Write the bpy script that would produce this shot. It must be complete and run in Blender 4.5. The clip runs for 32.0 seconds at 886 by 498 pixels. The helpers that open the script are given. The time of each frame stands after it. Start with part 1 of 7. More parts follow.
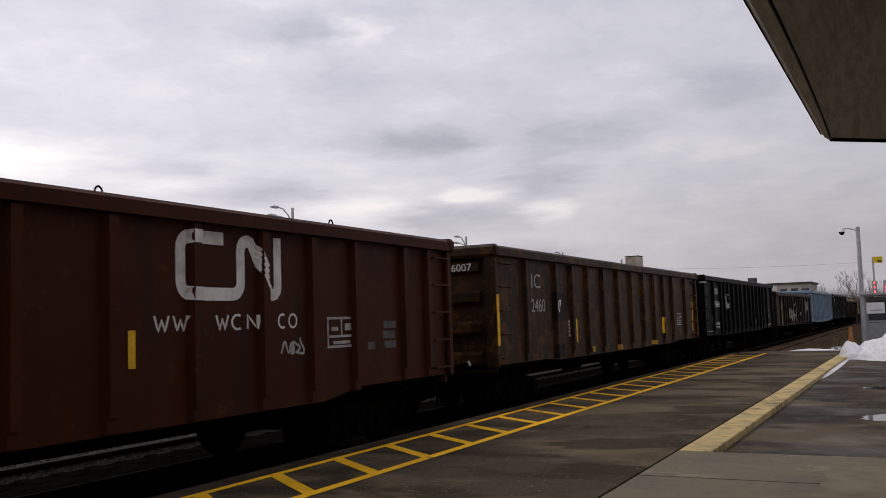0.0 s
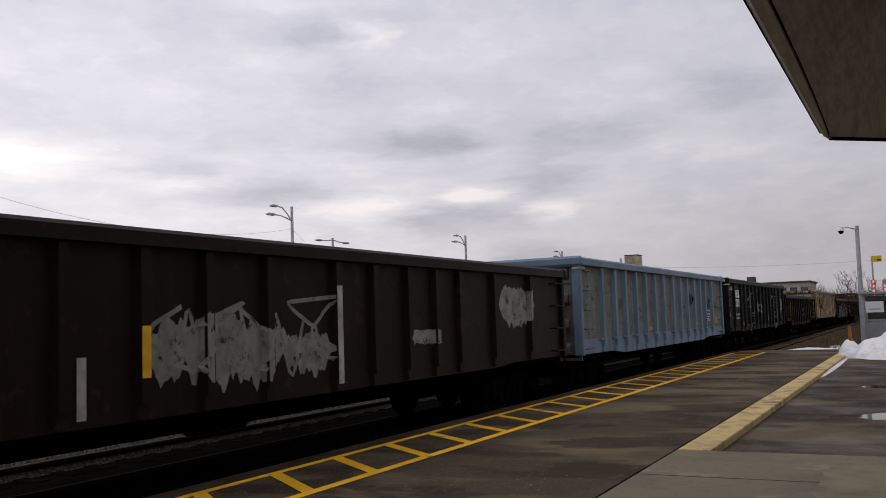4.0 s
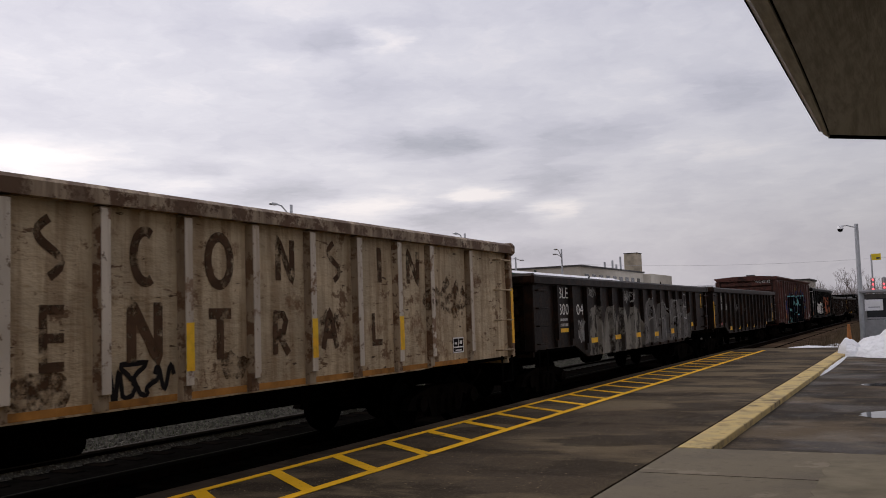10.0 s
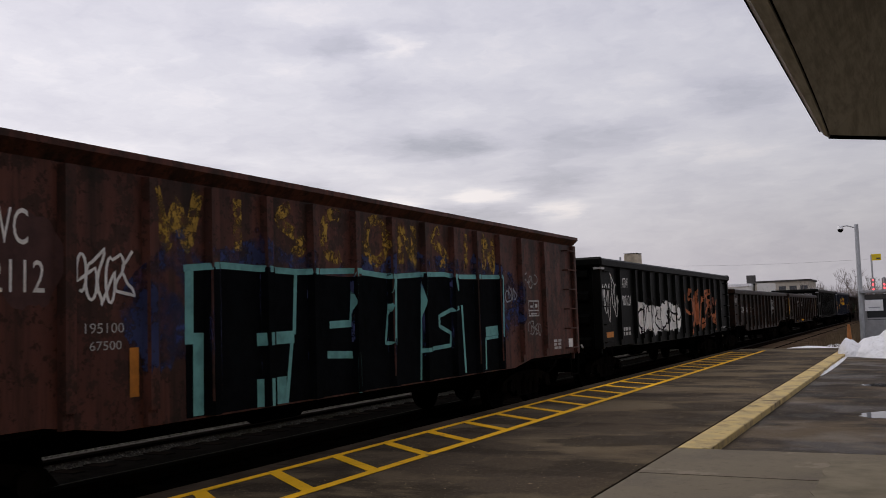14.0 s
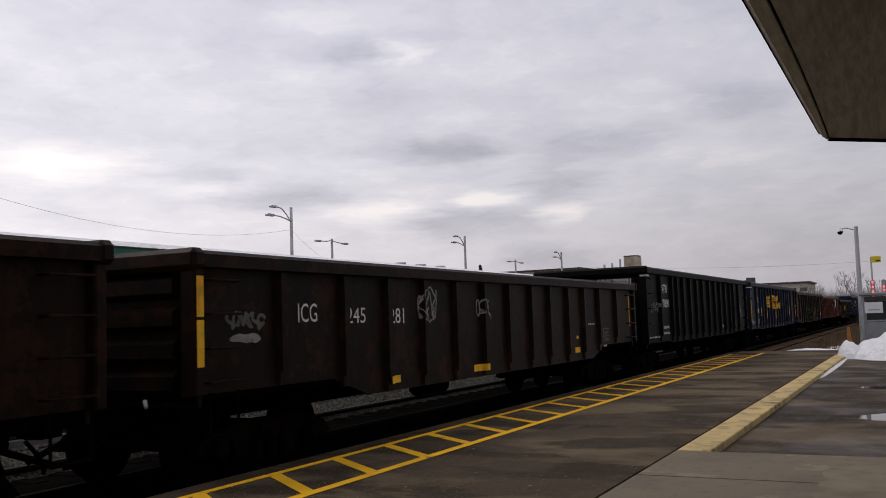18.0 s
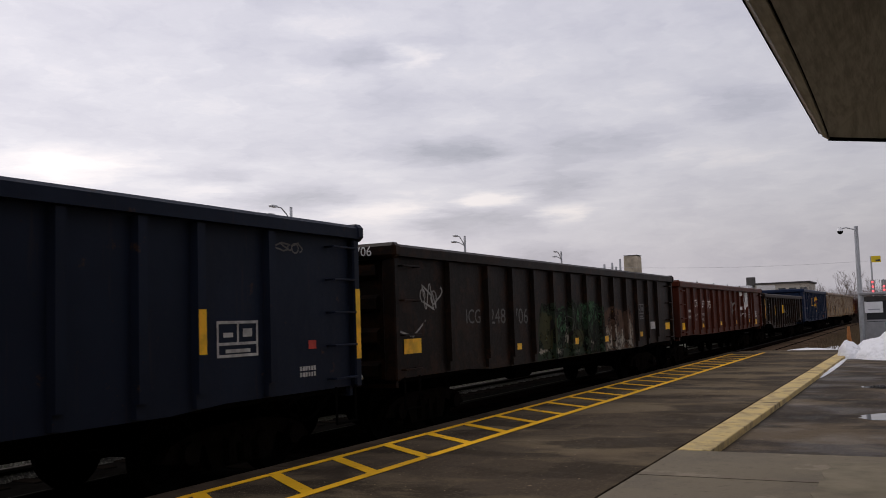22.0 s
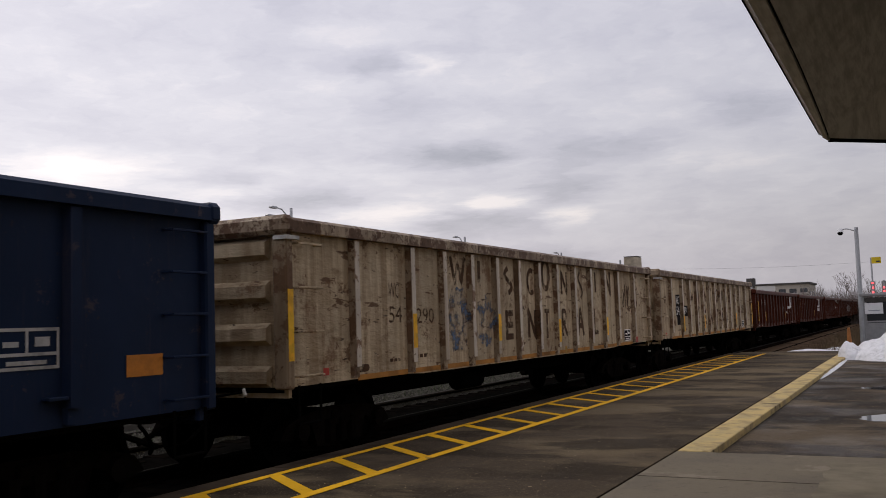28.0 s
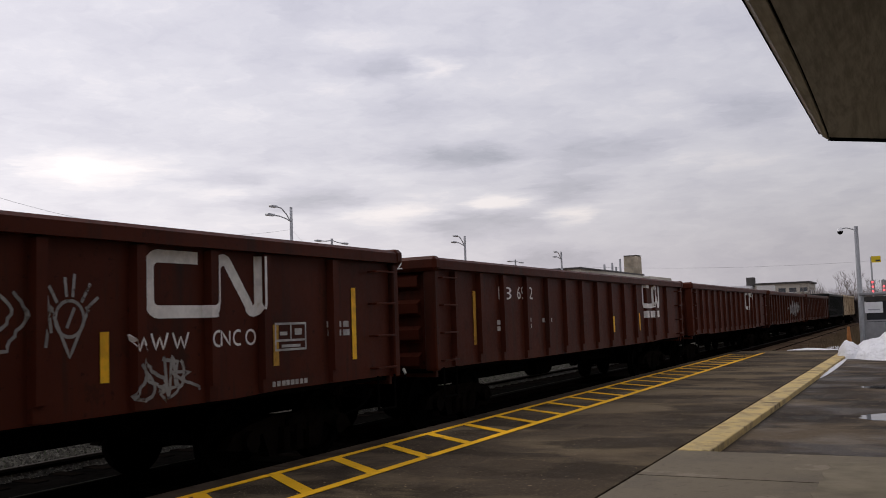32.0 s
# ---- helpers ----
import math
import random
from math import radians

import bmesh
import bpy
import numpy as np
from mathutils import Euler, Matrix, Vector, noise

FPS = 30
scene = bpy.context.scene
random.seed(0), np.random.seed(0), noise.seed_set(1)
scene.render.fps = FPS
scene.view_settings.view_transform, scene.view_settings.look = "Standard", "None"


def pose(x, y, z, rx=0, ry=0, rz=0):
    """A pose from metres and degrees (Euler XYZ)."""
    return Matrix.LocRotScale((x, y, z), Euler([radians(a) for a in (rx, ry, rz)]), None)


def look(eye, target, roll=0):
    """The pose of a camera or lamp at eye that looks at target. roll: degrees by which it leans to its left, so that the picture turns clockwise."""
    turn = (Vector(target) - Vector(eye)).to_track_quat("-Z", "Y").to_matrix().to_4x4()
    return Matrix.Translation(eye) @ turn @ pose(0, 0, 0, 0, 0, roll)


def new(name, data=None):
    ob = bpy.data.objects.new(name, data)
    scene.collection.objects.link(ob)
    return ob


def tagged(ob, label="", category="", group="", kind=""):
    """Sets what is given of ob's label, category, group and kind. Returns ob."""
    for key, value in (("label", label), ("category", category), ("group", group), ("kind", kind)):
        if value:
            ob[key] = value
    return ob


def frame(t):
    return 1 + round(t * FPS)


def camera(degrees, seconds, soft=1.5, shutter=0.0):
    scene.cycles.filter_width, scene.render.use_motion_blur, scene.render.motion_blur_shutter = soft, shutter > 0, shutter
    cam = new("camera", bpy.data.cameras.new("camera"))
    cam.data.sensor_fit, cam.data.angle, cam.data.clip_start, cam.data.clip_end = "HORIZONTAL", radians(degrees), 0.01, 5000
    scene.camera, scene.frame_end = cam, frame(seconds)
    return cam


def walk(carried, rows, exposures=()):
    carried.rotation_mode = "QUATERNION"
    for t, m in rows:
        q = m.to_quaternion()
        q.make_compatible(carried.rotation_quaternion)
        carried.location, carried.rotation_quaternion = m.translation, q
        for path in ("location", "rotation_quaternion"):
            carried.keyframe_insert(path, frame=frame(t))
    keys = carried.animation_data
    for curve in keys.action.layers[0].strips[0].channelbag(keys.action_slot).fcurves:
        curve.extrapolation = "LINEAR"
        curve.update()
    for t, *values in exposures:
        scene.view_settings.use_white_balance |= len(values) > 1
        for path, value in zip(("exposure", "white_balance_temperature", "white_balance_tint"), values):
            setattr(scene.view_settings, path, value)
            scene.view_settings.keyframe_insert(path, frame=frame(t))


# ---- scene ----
# ---- camera ----
LENS = 51.92
EYE = (0.0, 0.0, 1.5)
YAW, PITCH, ROLL = 27.346, 4.465, -1.946


def aim(left, up):
    a, b = radians(YAW + left), radians(PITCH + up)
    e = Vector(EYE)
    return look(e, e + Vector((-math.sin(a) * math.cos(b), math.cos(a) * math.cos(b), math.sin(b))), ROLL)


cam = camera(LENS, 32.0, soft=0.95, shutter=0.04)
walk(cam, [
    (0, aim(0.081, 0.131)), (0.5, aim(0.054, 0.077)), (1, aim(0.06, -0.022)), (1.5, aim(0.049, 0.06)), (2, aim(0.044, 0.088)), (2.5, aim(0.033, 0.142)),
    (3, aim(0.044, 0.104)), (3.5, aim(0.038, 0.077)), (5.5, aim(0.039, -0.006)), (6, aim(0.005, -0.028)), (6.5, aim(0.017, 0.055)), (7, aim(-0.006, -0.016)),
    (7.5, aim(0.006, 0.006)), (8, aim(-0.011, -0.022)), (8.5, aim(-0.011, -0.12)), (9, aim(0.016, -0.033)), (9.5, aim(0.017, -0.027)), (10, aim(0.006, -0.06)),
    (10.5, aim(0, -0.055)), (11, aim(0, 0.033)), (11.5, aim(-0.011, 0.055)), (12, aim(0, 0.088)), (12.5, aim(-0.005, 0.05)), (13, aim(0, 0)),
    (13.5, aim(-0.006, 0.033)), (14, aim(0.011, -0.038)), (14.5, aim(0.033, 0)), (16.5, aim(0.022, 0.044)), (17, aim(0.006, 0.158)), (17.5, aim(0.022, 0.114)),
    (18, aim(-0.011, 0.103)), (18.5, aim(0.011, 0.109)), (19, aim(-0.011, 0.142)), (19.5, aim(0.005, 0.104)), (20, aim(-0.016, 0.164)), (20.5, aim(0.011, 0.125)),
    (21, aim(-0.006, 0.104)), (21.5, aim(0, 0.104)), (22, aim(-0.011, 0.082)), (22.5, aim(0.005, 0.049)), (23, aim(0, -0.055)), (23.5, aim(0, -0.055)),
    (24, aim(-0.011, 0)), (24.5, aim(0.006, 0.109)), (25, aim(0.006, 0.055)), (25.5, aim(-0.011, 0.044)), (27.5, aim(0.022, 0.066)), (28, aim(-0.005, 0.152)),
    (28.5, aim(0.005, 0.055)), (29, aim(0, 0.109)), (29.5, aim(-0.005, 0.028)), (30, aim(0, -0.109)), (30.5, aim(0.011, -0.043)), (31, aim(0.006, 0)),
    (31.5, aim(0.006, 0)), (32, aim(-0.011, 0.093))], exposures=[(0.0, 0.0), (32.0, 0.0)])

# ---- world, sun ----
world = bpy.data.worlds.new("overcast_sky")
scene.world = world
world.use_nodes = True
wn = world.node_tree.nodes
sky = wn.new("ShaderNodeTexSky")
sky.sky_type, sky.sun_disc = "NISHITA", False
sky.sun_elevation, sky.sun_rotation = radians(55), radians(285)
sky.air_density, sky.dust_density = 1.5, 4.0
world.node_tree.links.new(sky.outputs[0], wn["Background"].inputs[0])
wn["Background"].inputs[1].default_value = 0.05
sun = new("sun", bpy.data.lights.new("sun", "SUN"))
sun.data.energy, sun.data.angle, sun.data.color = 1.5, radians(24), (1.0, 0.97, 0.92)
sun.matrix_world = look((0, 0, 50), (math.sin(radians(285)) * -50, math.cos(radians(285)) * -50, 50 - 50 * math.tan(radians(55))))

# ---- materials ----


class Mat:
    """A node material: a Principled shader and short ways to feed it."""

    def __init__(self, name, colour=(0.5, 0.5, 0.5), rough=0.7, metal=0.0, spec=0.3):
        self.m = bpy.data.materials.new(name)
        self.m.use_nodes = True
        self.t = self.m.node_tree
        self.b = self.t.nodes["Principled BSDF"]
        self.b.inputs["Base Color"].default_value = (*colour, 1)
        self.b.inputs["Roughness"].default_value = rough
        self.b.inputs["Metallic"].default_value = metal
        self.b.inputs["Specular IOR Level"].default_value = spec
        self.col = None
        self.coord = None

    def node(self, kind, **kw):
        n = self.t.nodes.new(kind)
        for k, v in kw.items():
            n.inputs[k.replace("_", " ")].default_value = v
        return n

    def link(self, a, b):
        self.t.links.new(a, b)

    def coords(self, scale=(1, 1, 1), space="Object", wander=True):
        tc = self.node("ShaderNodeTexCoord")
        out = tc.outputs[space]
        if wander:
            oi = self.node("ShaderNodeObjectInfo")
            mul = self.node("ShaderNodeMath")
            mul.operation = "MULTIPLY"
            mul.inputs[1].default_value = 37.0
            self.link(oi.outputs["Random"], mul.inputs[0])
            add = self.node("ShaderNodeVectorMath")
            self.link(out, add.inputs[0])
            self.link(mul.outputs[0], add.inputs[1])
            out = add.outputs[0]
        mp = self.node("ShaderNodeMapping")
        mp.inputs["Scale"].default_value = scale
        self.link(out, mp.inputs["Vector"])
        return mp.outputs[0]

    def noise(self, vec, scale, detail=5.0, rough=0.6, lo=0.4, hi=0.6):
        n = self.node("ShaderNodeTexNoise", Scale=scale, Detail=detail, Roughness=rough)
        self.link(vec, n.inputs["Vector"])
        r = self.node("ShaderNodeMapRange")
        r.inputs["From Min"].default_value, r.inputs["From Max"].default_value = lo, hi
        self.link(n.outputs["Fac"], r.inputs["Value"])
        return r.outputs[0]

    def mix(self, fac, colour, strength=1.0):
        """Lay a colour over what is there, where fac is high."""
        m = self.node("ShaderNodeMix")
        m.data_type = "RGBA"
        if self.col is None:
            m.inputs["A"].default_value = self.b.inputs["Base Color"].default_value
        else:
            self.link(self.col, m.inputs["A"])
        m.inputs["B"].default_value = (*colour, 1)
        if strength != 1.0:
            k = self.node("ShaderNodeMath")
            k.operation = "MULTIPLY"
            k.inputs[1].default_value = strength
            self.link(fac, k.inputs[0])
            fac = k.outputs[0]
        self.link(fac, m.inputs["Factor"])
        self.col = m.outputs["Result"]
        self.link(self.col, self.b.inputs["Base Color"])
        return self

    def bump(self, fac, strength=0.3, distance=0.02):
        n = self.node("ShaderNodeBump", Strength=strength, Distance=distance)
        self.link(fac, n.inputs["Height"])
        self.link(n.outputs[0], self.b.inputs["Normal"])
        return self

    def roughen(self, fac, a, b):
        r = self.node("ShaderNodeMapRange")
        r.inputs["To Min"].default_value, r.inputs["To Max"].default_value = a, b
        self.link(fac, r.inputs["Value"])
        self.link(r.outputs[0], self.b.inputs["Roughness"])
        return self


def plain(name, colour, rough=0.7, metal=0.0, grain=0.25, scale=6.0, spec=0.3):
    """A surface of one colour with grain and stains at two scales."""
    k = Mat(name, colour, rough, metal, spec)
    v = k.coords()
    k.mix(k.noise(v, scale), tuple(c * (1 - grain) for c in colour))
    k.mix(k.noise(v, scale * 0.2, lo=0.45, hi=0.7), tuple(min(1, c * (1 + grain)) for c in colour), 0.7)
    k.bump(k.noise(v, scale * 8, lo=0.2, hi=0.8), 0.15, 0.01)
    return k.m


def paint(name, colour, rust=(0.09, 0.035, 0.015), wear=0.5, dirt=(0.02, 0.016, 0.013), grime=0.5, rough=0.45, spec=0.07):
    """Weathered steel paint: patches of rust, streaks that run down, soot."""
    k = Mat(name, colour, rough, 0.0, spec)
    v = k.coords()
    s = k.coords((1.0, 2.2, 0.18))
    k.mix(k.noise(v, 0.7, 3.0), tuple(c * 0.75 for c in colour), 0.8)
    k.mix(k.noise(v, 2.6, 9.0, 0.72, 0.66 - 0.2 * wear, 0.7 - 0.2 * wear), rust, 0.9)
    k.mix(k.noise(v, 11.0, 6.0, 0.7, 0.68 - 0.16 * wear, 0.73 - 0.16 * wear), tuple(0.6 * c for c in rust), 0.8)
    k.mix(k.noise(s, 3.5, 6.0, 0.65, 0.62 - 0.17 * wear, 0.8 - 0.15 * wear), tuple(0.5 * (a + b) for a, b in zip(rust, dirt)), 0.75)
    k.mix(k.noise(s, 1.6, 4.0, 0.6, 0.62 - 0.2 * grime, 0.85 - 0.2 * grime), dirt, 0.8)
    g = k.noise(v, 28.0, 3.0, lo=0.2, hi=0.8)
    k.roughen(g, rough - 0.08, rough + 0.15)
    k.bump(k.noise(v, 1.3, 3.0, lo=0.0, hi=1.0), 0.35, 0.05)
    return k.m


def scraped(name, colour, rust, wear, dirt, grime, stain=(0.25, 0.12, 0.03)):
    """Light paint knocked about by loads: rust patches, upright streaks, stains and short level scars."""
    k = Mat(name, colour, 0.7, 0.0, 0.25)
    v = k.coords()
    up = k.coords((1.0, 2.2, 0.16))
    level = k.coords((1.0, 1.0, 4.6))
    k.mix(k.noise(v, 0.9, 5.0, 0.6, 0.42, 0.6), tuple(c * 0.7 for c in colour), 0.9)
    k.mix(k.noise(up, 2.6, 6.0, 0.65, 0.6 - 0.14 * grime, 0.76 - 0.14 * grime), dirt, 0.7)
    k.mix(k.noise(v, 1.4, 10.0, 0.75, 0.66 - 0.17 * wear, 0.74 - 0.17 * wear), rust, 0.8)
    k.mix(k.noise(k.coords((1.0, 1.0, 2.2)), 1.7, 5.0, 0.6, 0.63, 0.7), stain, 0.6)
    k.mix(k.noise(k.coords((1.0, 1.3, 1.6)), 1.3, 12.0, 0.78, 0.6 - 0.05 * wear, 0.63 - 0.05 * wear), tuple(c * 0.8 for c in rust), 0.85)
    k.mix(k.noise(level, 1.5, 5.0, 0.62, 0.67 - 0.05 * wear, 0.7 - 0.05 * wear), tuple(c * 0.7 for c in rust), 0.9)
    k.mix(k.noise(level, 3.1, 4.0, 0.6, 0.68 - 0.04 * wear, 0.71 - 0.04 * wear), tuple(c * 0.35 for c in rust), 0.9)
    k.roughen(k.noise(v, 28.0, 3.0, lo=0.2, hi=0.8), 0.6, 0.9)
    k.bump(k.noise(k.coords((1.0, 1.0, 2.4)), 1.8, 4.0, lo=0.2, hi=0.9), 0.6, 0.06)
    return k.m


def worn(name, colour, keep=0.5, scale=5.0, rough=0.8):
    """Old paint laid on in one coat: it has flaked off in places and shows what lies under it."""
    k = Mat(name, colour, rough, 0.0, 0.1)
    v = k.coords()
    k.mix(k.noise(v, scale), tuple(c * 0.65 for c in colour))
    n = k.noise(v, scale * 1.3, 8.0, 0.72, 0.7 - 0.4 * keep - 0.05, 0.7 - 0.4 * keep + 0.1)
    k.link(n, k.b.inputs["Alpha"])
    return k.m


# ---- meshes ----
MESHES = {}


def mesh_of(name, verts, faces, smooth=False):
    me = bpy.data.meshes.new(name)
    me.from_pydata([tuple(v) for v in verts], [], faces)
    me.update()
    if smooth:
        me.polygons.foreach_set("use_smooth", [True] * len(me.polygons))
    return me


def from_bm(name, bm, smooth=False):
    me = bpy.data.meshes.new(name)
    bmesh.ops.recalc_face_normals(bm, faces=bm.faces)
    bm.to_mesh(me)
    bm.free()
    if smooth:
        me.polygons.foreach_set("use_smooth", [True] * len(me.polygons))
    return me


def add_box(bm, lo, hi, bevel=0.0):
    c = [(a + b) / 2 for a, b in zip(lo, hi)]
    s = [max(b - a, 1e-4) for a, b in zip(lo, hi)]
    r = bmesh.ops.create_cube(bm, size=1, matrix=Matrix.LocRotScale(c, None, s))
    if bevel:
        edges = list({e for v in r["verts"] for e in v.link_edges})
        bmesh.ops.bevel(bm, geom=edges, offset=bevel, segments=1, affect="EDGES")


def add_tube(bm, a, b, r, n=8, r2=None):
    a, b = Vector(a), Vector(b)
    d = b - a
    m = Matrix.Translation((a + b) / 2) @ d.to_track_quat("Z", "Y").to_matrix().to_4x4()
    bmesh.ops.create_cone(bm, cap_ends=True, segments=n, radius1=r, radius2=r if r2 is None else r2, depth=d.length, matrix=m)


def add_prism(bm, outline, axis, lo, hi):
    """An outline in the two other axes, drawn out along an axis from lo to hi."""
    def at(p, w):
        return {"x": (w, p[0], p[1]), "y": (p[0], w, p[1]), "z": (p[0], p[1], w)}[axis]
    a = [bm.verts.new(at(p, lo)) for p in outline]
    b = [bm.verts.new(at(p, hi)) for p in outline]
    n = len(outline)
    bm.faces.new(a)
    bm.faces.new(list(reversed(b)))
    for i in range(n):
        bm.faces.new((a[i], b[i], b[(i + 1) % n], a[(i + 1) % n]))


def box_mesh(name, lo, hi, bevel=0.0):
    key = (name, tuple(round(c, 3) for c in (*lo, *hi)), bevel)
    if key not in MESHES:
        bm = bmesh.new()
        add_box(bm, lo, hi, bevel)
        MESHES[key] = from_bm(name, bm)
    return MESHES[key]


def part(name, me, material, parent, label="", at=(0, 0, 0)):
    """One mesh under a thing or under a part. A mesh already dressed in another material is copied."""
    if isinstance(me, bmesh.types.BMesh):
        me = from_bm(name, me)
    if me.materials and me.materials[0] is not material:
        key = (me.name, material.name)
        if key not in MESHES:
            MESHES[key] = me.copy()
            MESHES[key].materials[0] = material
        me = MESHES[key]
    elif not me.materials:
        me.materials.append(material)
    ob = new(name, me)
    ob.parent = parent
    ob.location = at
    if label:
        tagged(ob, label)
    return ob


def thing(name, label, category, group="", kind="", me=None, material=None, at=(0, 0, 0)):
    if isinstance(me, bmesh.types.BMesh):
        me = from_bm(name, me)
    if me is not None and material is not None and not me.materials:
        me.materials.append(material)
    ob = new(name, me)
    ob.location = at
    return tagged(ob, label, category, group, kind)


# ---- plan ----
SPEED = 11.7275          # train, metres a second towards -y
RAIL = -0.2              # top of rail; the platform is at 0
TRACK = -7.88            # middle of the near track
TRACK_2 = -11.33
EDGE = -6.32             # platform edge
KERB = -2.46
PLATFORM_END = 36.0

# ---- palette ----
def asphalt(name, base, pale, dark, wet, spec):
    k = Mat(name, base, 0.6, 0.0, spec)
    v = k.coords((1, 1, 1), wander=False)
    k.mix(k.noise(k.coords((0.7, 1.1, 1), wander=False), 0.5, 8.0, 0.55, 0.47, 0.56), pale, 0.85)
    k.mix(k.noise(k.coords((0.8, 1.5, 1), wander=False), 0.62, 8.0, 0.55, 0.5, 0.57), dark, 0.85)
    k.mix(k.noise(k.coords((2.0, 0.5, 1), wander=False), 1.7, 7.0, 0.7, 0.55, 0.7), pale, 0.4)
    k.mix(k.noise(v, 9.0, 8.0, 0.75, 0.55, 0.68), dark, 0.6)
    k.mix(k.noise(v, 34.0, 6.0, 0.75, 0.55, 0.7), tuple(c * 2.2 for c in pale), 0.5)
    k.mix(k.noise(v, 22.0, 2.0, 0.5, 0.7, 0.73), tuple(c * 3.2 for c in pale), 0.7)
    k.roughen(k.noise(v, 0.6, 5.0, 0.6, 0.42, 0.6), wet[0], wet[1])
    k.bump(k.noise(v, 60.0, 4.0, lo=0.2, hi=0.8), 0.6, 0.01)
    return k.m


ASPHALT = asphalt("damp_asphalt", (0.066, 0.05, 0.034), (0.14, 0.107, 0.066), (0.034, 0.026, 0.018), (0.9, 0.75), 0.04)
NEW_ASPHALT = asphalt("wet_dark_asphalt", (0.042, 0.032, 0.023), (0.12, 0.09, 0.058), (0.02, 0.016, 0.012), (0.85, 0.5), 0.07)
CONCRETE = Mat("worn_concrete", (0.175, 0.148, 0.108), 0.9, 0.0, 0.05)
_v = CONCRETE.coords(wander=False)
CONCRETE.mix(CONCRETE.noise(_v, 0.8, 5.0, 0.6, 0.48, 0.6), (0.145, 0.124, 0.095), 0.8)
CONCRETE.mix(CONCRETE.noise(_v, 8.0, 8.0, 0.75, 0.54, 0.68), (0.1, 0.078, 0.055), 0.6)
CONCRETE.mix(CONCRETE.noise(_v, 1.3, 7.0, 0.65, 0.6, 0.63), (0.26, 0.22, 0.165), 0.6)
CONCRETE.mix(CONCRETE.noise(_v, 36.0, 5.0, 0.75, 0.55, 0.7), (0.28, 0.23, 0.17), 0.5)
CONCRETE.bump(CONCRETE.noise(_v, 70.0, 3.0, lo=0.2, hi=0.8), 0.3, 0.005)
CONCRETE = CONCRETE.m
PATCH = plain("pale_mortar", (0.205, 0.175, 0.125), 0.9, grain=0.3, scale=2.5, spec=0.05)
CONCRETE_DARK = Mat("board_marked_concrete", (0.62, 0.6, 0.54), 0.9)
_v = CONCRETE_DARK.coords((5.0, 0.5, 1), wander=False)
CONCRETE_DARK.mix(CONCRETE_DARK.noise(_v, 4.0, 6.0, 0.65, 0.42, 0.62), (0.38, 0.36, 0.31), 0.8)
CONCRETE_DARK.mix(CONCRETE_DARK.noise(CONCRETE_DARK.coords(wander=False), 1.1, 5.0, 0.6, 0.5, 0.65), (0.33, 0.3, 0.25), 0.7)
CONCRETE_DARK.bump(CONCRETE_DARK.noise(_v, 9.0, 4.0, lo=0.2, hi=0.8), 0.5, 0.01)
CONCRETE_DARK = CONCRETE_DARK.m
COPING = plain("dark_brown_coping_concrete", (0.062, 0.046, 0.032), 0.95, grain=0.45, scale=3.0, spec=0.02)
YELLOW = paint("worn_yellow_line_paint", (0.95, 0.52, 0.02), rust=(0.3, 0.18, 0.06), wear=0.25, dirt=(0.6, 0.33, 0.04), grime=0.2, rough=0.6)
KERB_YELLOW = Mat("scuffed_yellow_kerb_paint", (0.54, 0.4, 0.17), 0.75, 0.0, 0.08)
_v = KERB_YELLOW.coords()
KERB_YELLOW.mix(KERB_YELLOW.noise(_v, 2.2, 9.0, 0.7, 0.45, 0.6), (0.42, 0.33, 0.17), 0.8)
KERB_YELLOW.mix(KERB_YELLOW.noise(_v, 2.6, 8.0, 0.66, 0.5, 0.6), (0.27, 0.205, 0.115), 0.75)
KERB_YELLOW.mix(KERB_YELLOW.noise(_v, 1.7, 9.0, 0.7, 0.56, 0.63), (0.11, 0.083, 0.05), 0.8)
KERB_YELLOW.bump(KERB_YELLOW.noise(_v, 22.0, 5.0, lo=0.2, hi=0.8), 0.7, 0.015)
KERB_YELLOW = KERB_YELLOW.m
BALLAST = Mat("grey_ballast", (0.07, 0.067, 0.053), 0.95, 0.0, 0.1)
_v = BALLAST.coords(wander=False)
BALLAST.mix(BALLAST.noise(_v, 9.0, 4.0, 0.7, 0.4, 0.6), (0.04, 0.038, 0.033))
BALLAST.mix(BALLAST.noise(_v, 26.0, 3.0, 0.6, 0.55, 0.62), (0.17, 0.16, 0.13), 0.8)
BALLAST.mix(BALLAST.noise(_v, 0.6, 4.0, 0.6, 0.5, 0.62), (0.035, 0.034, 0.018), 0.7)
BALLAST.bump(BALLAST.noise(_v, 14.0, 3.0, lo=0.1, hi=0.9), 1.0, 0.06)
BALLAST = BALLAST.m
# near black: holds the shade under the train; also used for the verge
DARK_BED = plain("near_black_bed", (0.005, 0.0045, 0.004), 0.98, grain=0.5, scale=9.0, spec=0.0)
DIRT = Mat("brown_winter_ground", (0.15, 0.1, 0.064), 0.95, 0.0, 0.0)
_v = DIRT.coords(wander=False)
DIRT.mix(DIRT.noise(_v, 0.5, 6.0, 0.65, 0.45, 0.6), (0.075, 0.052, 0.034))
DIRT.mix(DIRT.noise(_v, 0.12, 4.0, 0.6, 0.68, 0.71), (0.5, 0.5, 0.52), 0.5)
DIRT.bump(DIRT.noise(_v, 6.0, 4.0, lo=0.1, hi=0.9), 1.0, 0.08)
DIRT = DIRT.m
# rails and ties darkened to carry the train's shade; one head left paler
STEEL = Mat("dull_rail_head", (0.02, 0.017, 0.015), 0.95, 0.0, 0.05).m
PALER_HEAD = Mat("paler_rail_head", (0.045, 0.038, 0.031), 0.8, 0.0, 0.1).m
